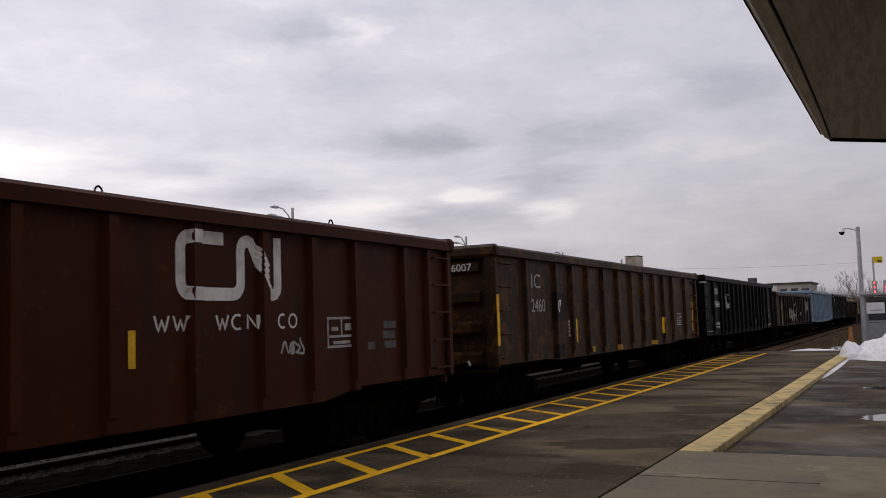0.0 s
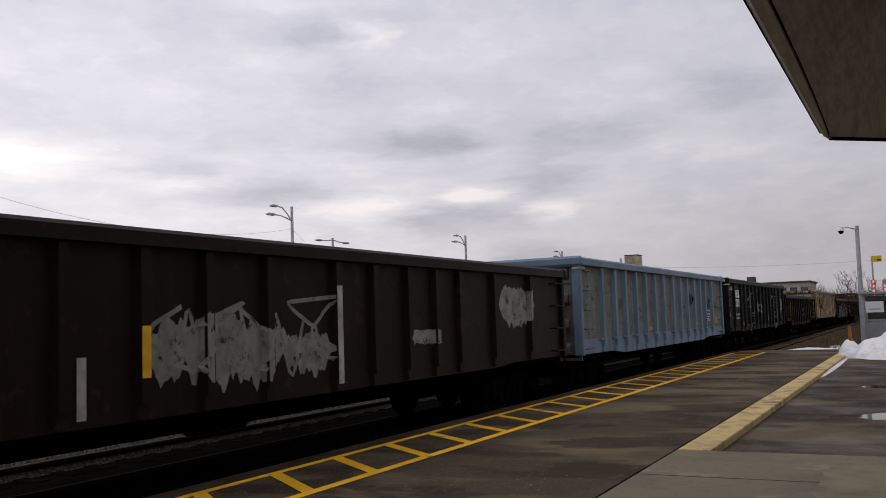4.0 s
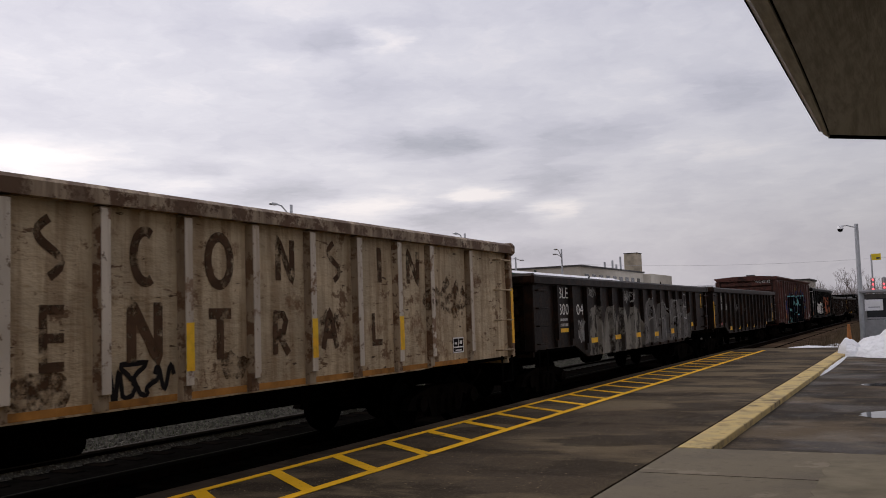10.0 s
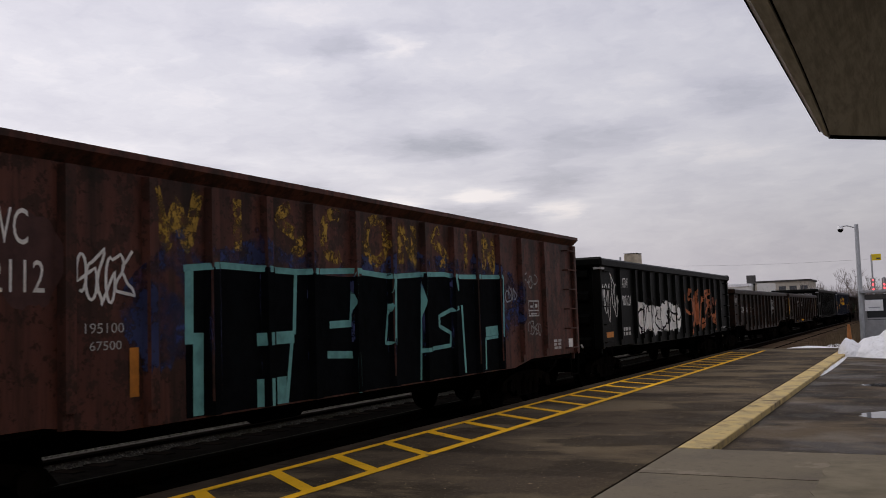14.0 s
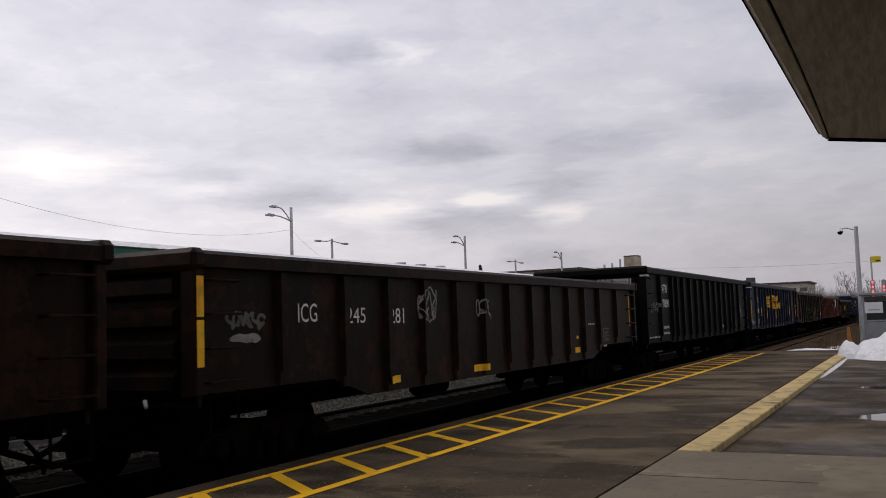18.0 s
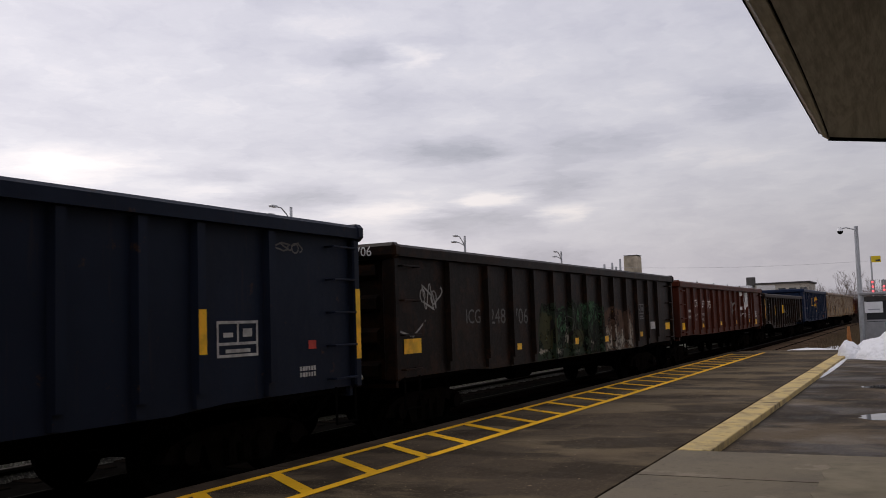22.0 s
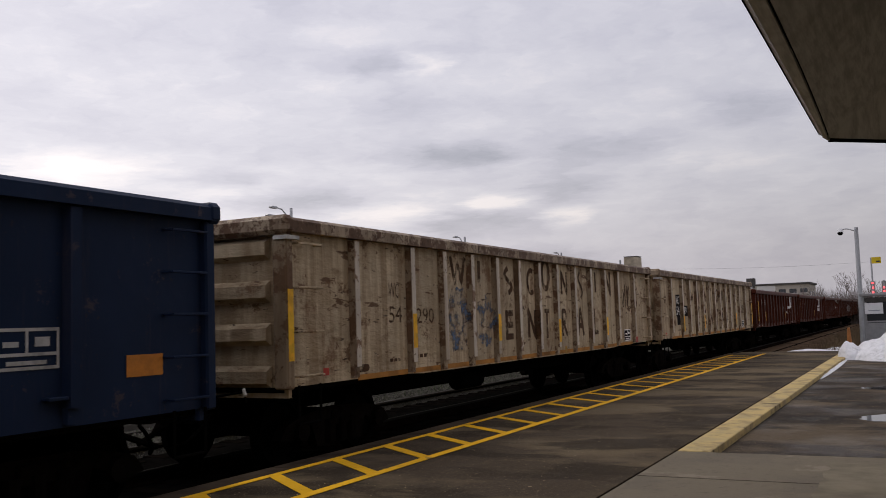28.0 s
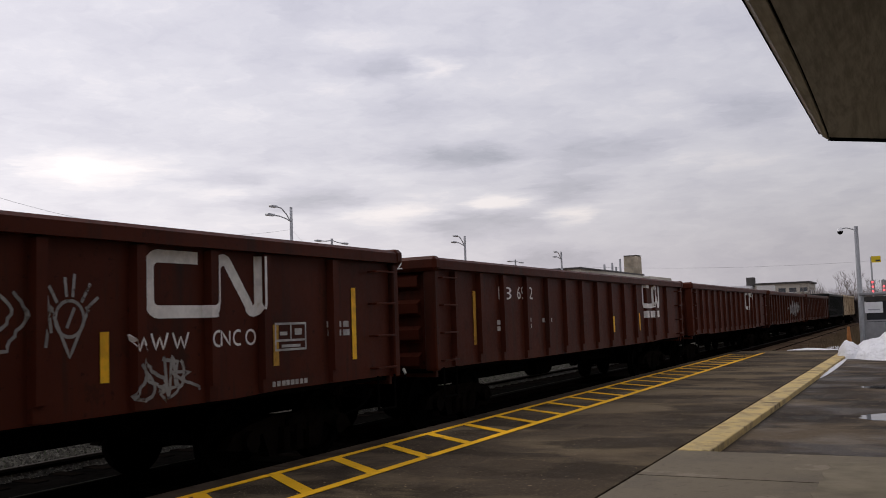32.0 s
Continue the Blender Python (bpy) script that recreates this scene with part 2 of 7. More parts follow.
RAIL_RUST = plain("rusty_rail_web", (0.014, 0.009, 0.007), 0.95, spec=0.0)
TIE = plain("shade_dark_creosoted_wood", (0.007, 0.0055, 0.0045), 0.98, grain=0.4, spec=0.0)
EDGING = plain("pale_edging_concrete", (0.12, 0.112, 0.098), 0.8, grain=0.4, scale=2.0)
SNOW = Mat("old_snow", (0.9, 0.9, 0.92), 0.6)
_v = SNOW.coords(wander=False)
SNOW.mix(SNOW.noise(_v, 3.0, 5.0, 0.6, 0.5, 0.7), (0.72, 0.71, 0.71), 0.5)
SNOW.bump(SNOW.noise(_v, 5.0, 7.0, 0.65, lo=0.2, hi=0.8), 0.9, 0.12)
SNOW = SNOW.m
GALV = plain("galvanised_steel", (0.42, 0.43, 0.44), 0.5, 0.6, grain=0.15)
DRIP = plain("zinc_drip_edge", (0.62, 0.61, 0.6), 0.55, 0.2, grain=0.2, scale=3.0)
# next two are near black without gloss: under-car shade is in the colour
BLACK_IRON = plain("near_black_iron", (0.005, 0.0046, 0.0042), 0.98, grain=0.3, spec=0.0)
GEAR_BROWN = plain("near_black_gear_brown", (0.008, 0.0062, 0.005), 0.98, grain=0.4, spec=0.0)
WHITE = plain("stencil_white", (0.8, 0.78, 0.74), 0.6, grain=0.2, scale=9.0)
GREY_WHITE = plain("faded_stencil_white", (0.46, 0.45, 0.43), 0.7, grain=0.35, scale=9.0)
PALE_IRON = plain("pale_iron", (0.6, 0.58, 0.54), 0.6, grain=0.3, scale=9.0)
SAFETY = plain("reflective_yellow", (0.95, 0.5, 0.012), 0.5, grain=0.3, scale=7.0)
ORANGE = plain("reflective_orange", (0.55, 0.2, 0.02), 0.5, grain=0.3, scale=7.0)
RED_SPOT = plain("red_paint", (0.5, 0.05, 0.03), 0.6)

OXIDE = paint("oxide_red_paint", (0.063, 0.0175, 0.008), rust=(0.075, 0.028, 0.012), wear=0.35, grime=0.45)
OXIDE_BRIGHT = paint("mineral_red_paint", (0.074, 0.0178, 0.0088), rust=(0.048, 0.0145, 0.0075), wear=0.4, grime=0.35)
RUSTY = paint("rusted_brown_paint", (0.031, 0.0175, 0.0098), rust=(0.105, 0.045, 0.014), wear=0.75, dirt=(0.03, 0.02, 0.014), grime=0.8)
BLACK = paint("faded_black_paint", (0.0046, 0.005, 0.0042), rust=(0.009, 0.007, 0.0055), wear=0.25, dirt=(0.0045, 0.0045, 0.004), grime=0.3, spec=0.04)
BLACK_GREEN = paint("black_green_paint", (0.012, 0.0135, 0.012), rust=(0.022, 0.017, 0.013), wear=0.3, dirt=(0.007, 0.007, 0.007), grime=0.3)
BROWN_BLACK = paint("brown_black_paint", (0.0112, 0.0072, 0.0051), rust=(0.027, 0.0122, 0.0064), wear=0.75, dirt=(0.006, 0.005, 0.0045), grime=0.5)
BROWN = paint("dull_brown_paint", (0.019, 0.0125, 0.0105), rust=(0.035, 0.02, 0.014), wear=0.4, grime=0.4)
SKY_BLUE = paint("sky_blue_paint", (0.2, 0.28, 0.36), rust=(0.12, 0.12, 0.11), wear=0.1, dirt=(0.08, 0.1, 0.12), grime=0.2)
SKY_GREY = scraped("blue_grey_scraped_panel", (0.19, 0.215, 0.21), rust=(0.13, 0.08, 0.048), wear=0.7, dirt=(0.15, 0.13, 0.095), grime=1.1, stain=(0.2, 0.11, 0.045))
NAVY = paint("navy_paint", (0.0115, 0.0165, 0.031), rust=(0.05, 0.03, 0.02), wear=0.15, dirt=(0.014, 0.016, 0.025), grime=0.3)
BLUE = paint("worn_blue_paint", (0.0135, 0.0245, 0.056), rust=(0.06, 0.05, 0.06), wear=0.25, dirt=(0.02, 0.026, 0.05), grime=0.35)
CREAM = scraped("peeling_cream_paint", (0.56, 0.445, 0.29), rust=(0.16, 0.08, 0.035), wear=0.6, dirt=(0.24, 0.16, 0.085), grime=1.1, stain=(0.2, 0.13, 0.07))
CREAM_RIM = paint("rust_worn_rim_paint", (0.42, 0.33, 0.23), rust=(0.1, 0.05, 0.028), wear=0.85, dirt=(0.13, 0.085, 0.055), grime=0.9)
CREAM_SIDE = paint("darker_rusty_post_paint", (0.43, 0.34, 0.23), rust=(0.13, 0.065, 0.035), wear=0.75, dirt=(0.14, 0.09, 0.05), grime=0.9)
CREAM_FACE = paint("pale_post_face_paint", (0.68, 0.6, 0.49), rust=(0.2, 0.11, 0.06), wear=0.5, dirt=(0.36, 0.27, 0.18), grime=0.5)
BOX_RED = paint("sun_faded_box_red", (0.12, 0.048, 0.036), rust=(0.05, 0.027, 0.021), wear=0.7, grime=0.7)



# ---- ground, platform, tracks ----
def sheet(name, lo, hi, z, material, cut=1, depth=0.0):
    bm = bmesh.new()
    if depth:
        add_box(bm, (lo[0], lo[1], z - depth), (hi[0], hi[1], z))
    else:
        bmesh.ops.create_grid(bm, x_segments=cut, y_segments=cut, size=0.5, matrix=Matrix.LocRotScale(((lo[0] + hi[0]) / 2, (lo[1] + hi[1]) / 2, z), None, (hi[0] - lo[0], hi[1] - lo[1], 1)))
    return bm


thing("ground", "brown winter ground with patches of old snow", "ground", kind="structure", me=sheet("ground", (-2500, -2500), (2500, 2500), -0.62, DIRT, 60), material=DIRT)


def bed(name, mid, half, top, material, label):
    bm = bmesh.new()
    add_prism(bm, [(mid - half - 0.5, -0.64), (mid - half, top), (mid + half, top), (mid + half + 0.5, -0.64)], "y", -60, 420)
    return thing(name, label, "track bed", kind="structure", me=bm, material=material)


# shade under the train is put into the bed's colour
bed("near_track_bed", -8.5, 2.45, RAIL - 0.17, DARK_BED, "near-black track bed with the passing train's shade in its colour")
bm = bmesh.new()
add_prism(bm, [(-6.95, -0.61), (-6.9, RAIL - 0.15), (-6.3, RAIL - 0.15), (-4.2, -0.61)], "y", 37.0, 420)
thing("brown_track_bed", "brown gravel bed beyond the platform end", "track bed", kind="structure", me=bm, material=DIRT)
bed("far_track_bed", -11.56, 0.92, RAIL - 0.03, BALLAST, "grey ballast bed with thin weeds of the empty track")
bed("dark_verge", -15.2, 2.2, RAIL - 0.17, DARK_BED, "near-black verge beyond the empty track")
verge_kerb = thing("verge_kerb", "thin pale concrete edging beyond the empty track", "kerb", kind="structure")
for k in range(24):
    part("edging", box_mesh("edging", (0, 0, -0.3), (0.05, 2.99, -0.02), 0.008), EDGING, verge_kerb, at=(-13.43, -6 + 3 * k, RAIL))


def rail_line(x, y0=-60, y1=420):
    root = thing("rail", "worn steel rail with a rusty web", "rail", "rails", at=(x, 0, RAIL))
    bm = bmesh.new()
    add_prism(bm, [(-0.07, -0.17), (-0.07, -0.155), (-0.012, -0.13), (-0.012, -0.045), (0.012, -0.045), (0.012, -0.13), (0.07, -0.155), (0.07, -0.17)], "y", y0, y1)
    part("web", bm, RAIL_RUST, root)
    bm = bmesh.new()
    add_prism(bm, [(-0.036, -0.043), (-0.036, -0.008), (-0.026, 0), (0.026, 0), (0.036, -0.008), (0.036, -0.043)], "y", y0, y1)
    part("head", bm, PALER_HEAD if -11 < x < -10 else STEEL, root, "paler head" if -11 < x < -10 else "")


for mid in (TRACK, TRACK_2):
    for s in (-1, 1):
        rail_line(mid + s * 0.75)

# platform: asphalt slab, coping, kerb, concrete apron, lower pavement
bm = bmesh.new()
add_box(bm, (EDGE + 0.3, -25, -0.64), (KERB - 0.025, PLATFORM_END, 0))
platform = thing("platform", "damp patched asphalt platform beside the track", "platform", kind="structure", me=bm, material=ASPHALT)
bm = bmesh.new()
y = -25.0
coping = thing("platform_coping", "dull concrete coping along the platform edge", "coping", kind="structure")
while y < 33.0:
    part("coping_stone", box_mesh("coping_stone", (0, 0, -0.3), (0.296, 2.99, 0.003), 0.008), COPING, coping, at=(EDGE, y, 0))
    y += 3.0
bm = bmesh.new()
add_box(bm, (KERB + 0.003, -25, -0.64), (12.0, 10.2, 0.0))
apron = thing("apron", "pale worn concrete apron under the canopy", "pavement", kind="structure", me=bm, material=CONCRETE)
part("expansion_joint", box_mesh("expansion_joint", (KERB + 0.01, 8.56, 0.0005), (6.0, 8.568, 0.003)), COPING, apron)
bm = bmesh.new()
add_prism(bm, [(-0.85 + 0.07 * noise.noise((k * 0.9, 3, 1)), 6.9 + 0.16 * k) for k in range(19)] + [(2.4, 9.9), (2.4, 6.9)], "z", 0.0, 0.004)
part("patch", bm, PATCH, apron, "paler mortar patch")
bm = bmesh.new()
add_box(bm, (KERB + 0.37, 10.215, -0.64), (12.0, 60.0, -0.08))
thing("pavement", "wet asphalt pavement with puddles", "pavement", kind="structure", me=bm, material=NEW_ASPHALT)
kerb = thing("kerb", "scuffed yellow-painted concrete kerb", "kerb", kind="structure")
y = 10.2
while y < 36.0:
    part("kerb_stone", box_mesh("kerb_stone", (0.003, 0, -0.6), (0.365, 2.398, 0.006), 0.01), KERB_YELLOW, kerb, at=(KERB, y, 0))
    y += 2.4

# painted safety band
band = thing("safety_band", "yellow painted ladder marking along the platform edge", "road marking", kind="structure")
L_IN, L_OUT = -5.95, -4.95
part("line", box_mesh("line", (-0.05, -10, 0.004), (0.05, 33.6, 0.008)), YELLOW, band, at=(L_IN, 0, 0))
part("line", box_mesh("line", (-0.06, -10, 0.004), (0.06, 34.2, 0.008)), YELLOW, band, at=(L_OUT, 0, 0))
bm = bmesh.new()
SK = -0.72
add_prism(bm, [(L_IN + 0.052, -0.09), (L_OUT - 0.062, -0.09 + SK * 0.93), (L_OUT - 0.062, 0.09 + SK * 0.93), (L_IN + 0.052, 0.09)], "z", 0.004, 0.008)
bar = from_bm("crossbar", bm)
for i in range(-12, 24):
    part("crossbar", bar, YELLOW, band, at=(0, 7.53 + 1.108 * i, 0))
# canopy, and an added unseen block that cuts off sky light
bm = bmesh.new()
# the soffit rises steeply from its edges to a flat ceiling; at the end of the platform the edge turns off at a slant
def rim_x(y):
    return -0.532 - 0.05 * max(0.0, (y - 5.0) / 3.6) ** 1.7


BEND = (5.0, 6.0, 6.8, 7.5, 8.1)
RIM = [(-0.532, -25, 3.0), *[(rim_x(y), y, 3.0) for y in BEND], (-0.582, 8.6, 3.0), (-0.149, 9.0, 3.0), (6.0, 14.65, 3.0)]
INNER = [(0.57, -25, 3.9), *[(0.57, y - 0.4, 3.9) for y in BEND], (0.58, 8.08, 3.9), (0.62, 8.1, 3.9), (6.0, 13.0, 3.9)]
low = [bm.verts.new(q) for q in RIM]
deep = [bm.verts.new(q) for q in INNER]
top = [bm.verts.new((q[0], q[1], 3.32)) for q in RIM]
ridge = [bm.verts.new((q[0], q[1], 4.25)) for q in INNER]
corner = bm.verts.new((6.0, -25, 3.9))
cap = bm.verts.new((6.0, -25, 4.25))
for i in range(len(RIM) - 1):
    bm.faces.new((low[i], low[i + 1], deep[i + 1], deep[i]))
    bm.faces.new((low[i + 1], low[i], top[i], top[i + 1]))
    bm.faces.new((top[i], top[i + 1], ridge[i + 1], ridge[i]))
bm.faces.new((*deep, corner))
bm.faces.new((*ridge, cap))
canopy = thing("canopy", "dark board-marked concrete platform canopy", "canopy", kind="structure", me=bm, material=CONCRETE_DARK)
bm = bmesh.new()
add_prism(bm, [(-0.618, -25), (-0.546, -25), *[(rim_x(y) - 0.013, y) for y in BEND], (-0.596, 8.54), (-0.584, 8.61), (-0.6, 8.63), (-0.63, 8.44), (-0.618, 8.3)], "z", 2.985, 3.3)
part("fascia", bm, CONCRETE_DARK, canopy)
# the gap's shadow is drawn by two black strips
bm = bmesh.new()
add_prism(bm, [(-0.546, -25), (-0.533, -25), (-0.533, 5.5), (-0.546, 5.5)], "z", 3.004, 3.3)
part("joint_filler", bm, BLACK_IRON, canopy, "black strip drawn for the shadow in the recessed joint")
bm = bmesh.new()
add_prism(bm, [(-0.5455, 5.51), *[(rim_x(y) - 0.003, y) for y in BEND[1:]], (-0.587, 8.53), (-0.594, 8.53), *[(rim_x(y) - 0.0125, y) for y in BEND[:0:-1]]], "z", 3.012, 3.3)
part("joint_filler", bm, BLACK_IRON, canopy, "black strip drawn for the shadow in the recessed joint")
bm = bmesh.new()
add_prism(bm, [(-0.648, 3.008), (-0.619, 2.986), (-0.619, 3.2), (-0.648, 3.2)], "y", -25, 8.42)
part("drip_edge", bm, DRIP, canopy, "thin grey metal drip edge")
bm = bmesh.new()
add_box(bm, (-0.655, -25, 3.004), (-0.649, 8.42, 3.21))
part("drip_lip", bm, BLACK_IRON, canopy)
bm = bmesh.new()
add_prism(bm, [(-0.575, 8.617), (-0.149, 9.008), (6.0, 14.658), (6.0, 14.69), (-0.17, 9.03), (-0.6, 8.64)], "z", 2.975, 3.3)
part("front_trim", bm, BLACK_IRON, canopy, "dark trim along the slanted end")
# out of view; sized to darken the near end of the train
bm = bmesh.new()
add_box(bm, (3.2, -25, -0.1), (9.0, 10.6, 9.0))
wall = thing("wall_station", "unseen plain concrete block added to keep sky light off", "wall", kind="structure", me=bm, material=CONCRETE)

# ---- freight cars ----
HALF = 1.57


def bogie_meshes():
    if "bogie" in MESHES:
        return MESHES["bogie"]
    bm = bmesh.new()
    side = [(-1.25, 0.36), (-1.12, 0.52), (-0.85, 0.6), (-0.45, 0.66), (0.45, 0.66), (0.85, 0.6), (1.12, 0.52), (1.25, 0.36), (1.0, 0.33), (0.62, 0.48), (0.5, 0.2), (-0.5, 0.2), (-0.62, 0.48), (-1.0, 0.33)]
    for s in (-1, 1):
        add_prism(bm, side, "x", s * 0.99 - 0.07, s * 0.99 + 0.07)
        for y in (-0.25, 0.0, 0.25):
            add_tube(bm, (s * 1.07, y, 0.25), (s * 1.07, y, 0.52), 0.08, 8)
        for y in (-0.88, 0.88):
            add_tube(bm, (s * 1.0, y, 0.42), (s * 1.14, y, 0.42), 0.12, 10)
    add_box(bm, (-1.1, -0.2, 0.42), (1.1, 0.2, 0.62), 0.02)
    frame_me = from_bm("bogie", bm)
    bm = bmesh.new()
    prof = [(0.66, 0.0), (0.66, 0.46), (0.69, 0.47), (0.705, 0.435), (0.8, 0.43), (0.8, 0.36), (0.74, 0.33), (0.75, 0.12), (0.83, 0.1), (0.83, 0.0)]
    for (xa, ra), (xb, rb) in zip(prof, prof[1:]):
        ring = []
        for x, rad in ((xa, ra), (xb, rb)):
            ring.append([bm.verts.new((x, max(rad, 0.002) * math.cos(a * math.pi / 12), max(rad, 0.002) * math.sin(a * math.pi / 12))) for a in range(24)])
        for a in range(24):
            bm.faces.new((ring[0][a], ring[0][(a + 1) % 24], ring[1][(a + 1) % 24], ring[1][a]))
    bmesh.ops.remove_doubles(bm, verts=bm.verts, dist=1e-5)
    wheel = from_bm("wheel", bm)
    bm = bmesh.new()
    add_tube(bm, (-0.75, 0, 0), (0.75, 0, 0), 0.08, 10)
    MESHES["bogie"] = (frame_me, wheel, from_bm("axle", bm))
    return MESHES["bogie"]


def coupler_mesh():
    if "coupler" not in MESHES:
        bm = bmesh.new()
        add_box(bm, (-0.09, 0, 0.74), (0.09, 0.5, 0.92), 0.02)
        add_prism(bm, [(-0.14, 0.38), (-0.2, 0.56), (-0.06, 0.66), (0.16, 0.6), (0.2, 0.42), (0.1, 0.36)], "z", 0.68, 0.98)
        add_tube(bm, (0.15, 0.0, 0.62), (0.2, 0.52, 0.42), 0.035, 6)
        MESHES["coupler"] = from_bm("coupler", bm)
    return MESHES["coupler"]


class Car:
    """A freight car: y runs from its leading end (0) to its trailing end, x to the platform side, z from the rail."""

    def __init__(self, name, label, category, length, top, paint_side, paint_post=None, paint_rim=None, posts=(), belly=0.79, ends=1.05, slope=1.6, roof=False, ribs=4, post_w=0.15, group="freight cars of the train", far=False, face=None):
        self.root = thing(name, label, category, group)
        self.len, self.top = length, top
        self.stencil = False
        side, post, rim = paint_side, paint_post or paint_side, paint_rim or paint_post or paint_side
        self.xs, self.xp = HALF - 0.09, HALF - 0.005
        L, b, e = length, belly, ends
        t = top - 0.17
        # side sheets with a deeper middle
        outline = [(0.06, e), (slope + 0.9, e), (slope + 1.7, b), (L - slope - 1.7, b), (L - slope - 0.9, e), (L - 0.06, e), (L - 0.06, t), (0.06, t)]
        self.outline = outline
        key = ("side", round(L, 2), top, b, e, slope)
        for s in (1, -1):
            k = (*key, s)
            if k not in MESHES:
                bm = bmesh.new()
                add_prism(bm, outline, "x", s * self.xs, s * (self.xs - 0.05))
                MESHES[k] = from_bm("side", bm)
            part("side", MESHES[k], side, self.root)
        # posts
        self.face = 0.01 if face else 0.0
        self.posts = list(posts)
        w = post_w / 2
        self.post_w = post_w
        for y in self.posts:
            lo = b if slope + 1.7 <= y <= L - slope - 1.7 else (e if y < slope + 0.9 or y > L - slope - 0.9 else (b + e) / 2)
            k = ("post", round(top, 2), round(lo, 2), post_w)
            if k not in MESHES:
                bm = bmesh.new()
                add_prism(bm, [(self.xs, -w), (self.xp, -w * 0.75), (self.xp, w * 0.75), (self.xs, w)], "z", lo + 0.16, t - 0.02)
                add_prism(bm, [(self.xs, -w), (self.xs + 0.05, -w * 0.8), (self.xs + 0.05, w * 0.8), (self.xs, w)], "z", lo + 0.02, lo + 0.17)
                MESHES[k] = from_bm("post", bm)
            part("post", MESHES[k], post, self.root, at=(0, y, 0))
            # thin cap in a paler paint than the post's sides
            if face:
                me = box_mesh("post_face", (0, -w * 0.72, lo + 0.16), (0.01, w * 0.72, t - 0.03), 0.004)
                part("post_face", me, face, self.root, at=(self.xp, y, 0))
            if not far:
                ob = part("post", MESHES[k], post, self.root, at=(0, y, 0))
                ob.rotation_euler = (0, 0, math.pi)
        # top chord
        if roof:
            bm = bmesh.new()
            add_prism(bm, [(-HALF - 0.03, top - 0.06), (-HALF - 0.03, top), (-0.6, top + 0.07), (0.6, top + 0.07), (HALF + 0.03, top), (HALF + 0.03, top - 0.06), (HALF - 0.1, top - 0.17), (-HALF + 0.1, top - 0.17)], "y", -0.03, L + 0.03)
            part("roof", bm, rim, self.root)
        else:
            k = ("chord", round(L, 2), top)
            if k not in MESHES:
                bm = bmesh.new()
                x0, x1 = self.xs - 0.09, HALF + 0.03
                add_prism(bm, [(x0, top - 0.17), (x0, top - 0.03), (x0 + 0.05, top), (x1 - 0.05, top), (x1, top - 0.04), (x1, top - 0.17)], "y", 0.0, L)
                MESHES[k] = from_bm("top_chord", bm)
            part("top_chord", MESHES[k], rim, self.root)
            ob = part("top_chord", MESHES[k], rim, self.root, at=(0, L, 0))
            ob.rotation_euler = (0, 0, math.pi)
            k = ("end_chord", top)
            if k not in MESHES:
                bm = bmesh.new()
                add_box(bm, (-HALF - 0.045, -0.06, top - 0.2), (HALF + 0.045, 0.14, top + 0.02), 0.05)
                MESHES[k] = from_bm("end_chord", bm)
            part("end_chord", MESHES[k], rim, self.root)
            ob = part("end_chord", MESHES[k], rim, self.root, at=(0, L, 0))
            ob.rotation_euler = (0, 0, math.pi)
        # ends with horizontal ribs
        for yy, s in ((0.0, -1), (L, 1)):
            k = ("end", top, e, s)
            if k not in MESHES:
                bm = bmesh.new()
                add_box(bm, (-self.xs, min(0, -s * 0.06), e - 0.12), (self.xs, max(0, -s * 0.06), t))
                MESHES[k] = from_bm("end", bm)
            part("end", MESHES[k], side, self.root, at=(0, yy - s * 0.12, 0))
            k = ("end_rib", s)
            if k not in MESHES:
                bm = bmesh.new()
                add_prism(bm, [(0, -0.13), (s * 0.1, -0.07), (s * 0.1, 0.07), (0, 0.13)], "x", -1.25, 1.25)
                MESHES[k] = from_bm("end_rib", bm)
            for i in range(ribs):
                part("end_rib", MESHES[k], side, self.root, at=(0, yy - s * 0.12, e + 0.12 + (t - e - 0.3) * i / max(1, ribs - 1)))
            for sx in (-1, 1):
                me = box_mesh("corner_post", (-0.1, -0.07, e - 0.02), (0.1, 0.07, t), 0.02)
                part("corner_post", me, post, self.root, at=(sx * (HALF - 0.11), yy - s * 0.08, 0))
            k = ("grab_iron", s)
            if k not in MESHES:
                bm = bmesh.new()
                pts = [(HALF - 0.1, -s * 0.18, 0), (HALF + 0.03, -s * 0.18, 0), (HALF + 0.03, -s * 0.66, 0), (HALF - 0.1, -s * 0.66, 0)]
                for p, q in zip(pts, pts[1:]):
                    add_tube(bm, p, q, 0.014, 6)
                MESHES[k] = from_bm("grab_iron", bm)
                bm = bmesh.new()
                pts = [(HALF, -s * 0.2, 0.02), (HALF, -s * 0.2, -0.42), (HALF, -s * 0.62, -0.42), (HALF, -s * 0.62, 0.02)]
                for p, q in zip(pts, pts[1:]):
                    add_tube(bm, p, q, 0.016, 6)
                MESHES[("stirrup", s)] = from_bm("stirrup", bm)
                bm = bmesh.new()
                pts = [(0.45, s * 0.02, 0.72), (0.44, s * 0.14, 0.6), (0.36, s * 0.3, 0.44), (0.2, s * 0.42, 0.36)]
                for p, q in zip(pts, pts[1:]):
                    add_tube(bm, p, q, 0.024, 6)
                MESHES[("hose", s)] = from_bm("air_hose", bm)
                bm = bmesh.new()
                pts = [(0.15, s * 0.2, 0.95), (0.6, s * 0.24, 0.93), (1.12, s * 0.22, 1.0), (1.17, s * 0.24, 0.88)]
                for p, q in zip(pts, pts[1:]):
                    add_tube(bm, p, q, 0.014, 6)
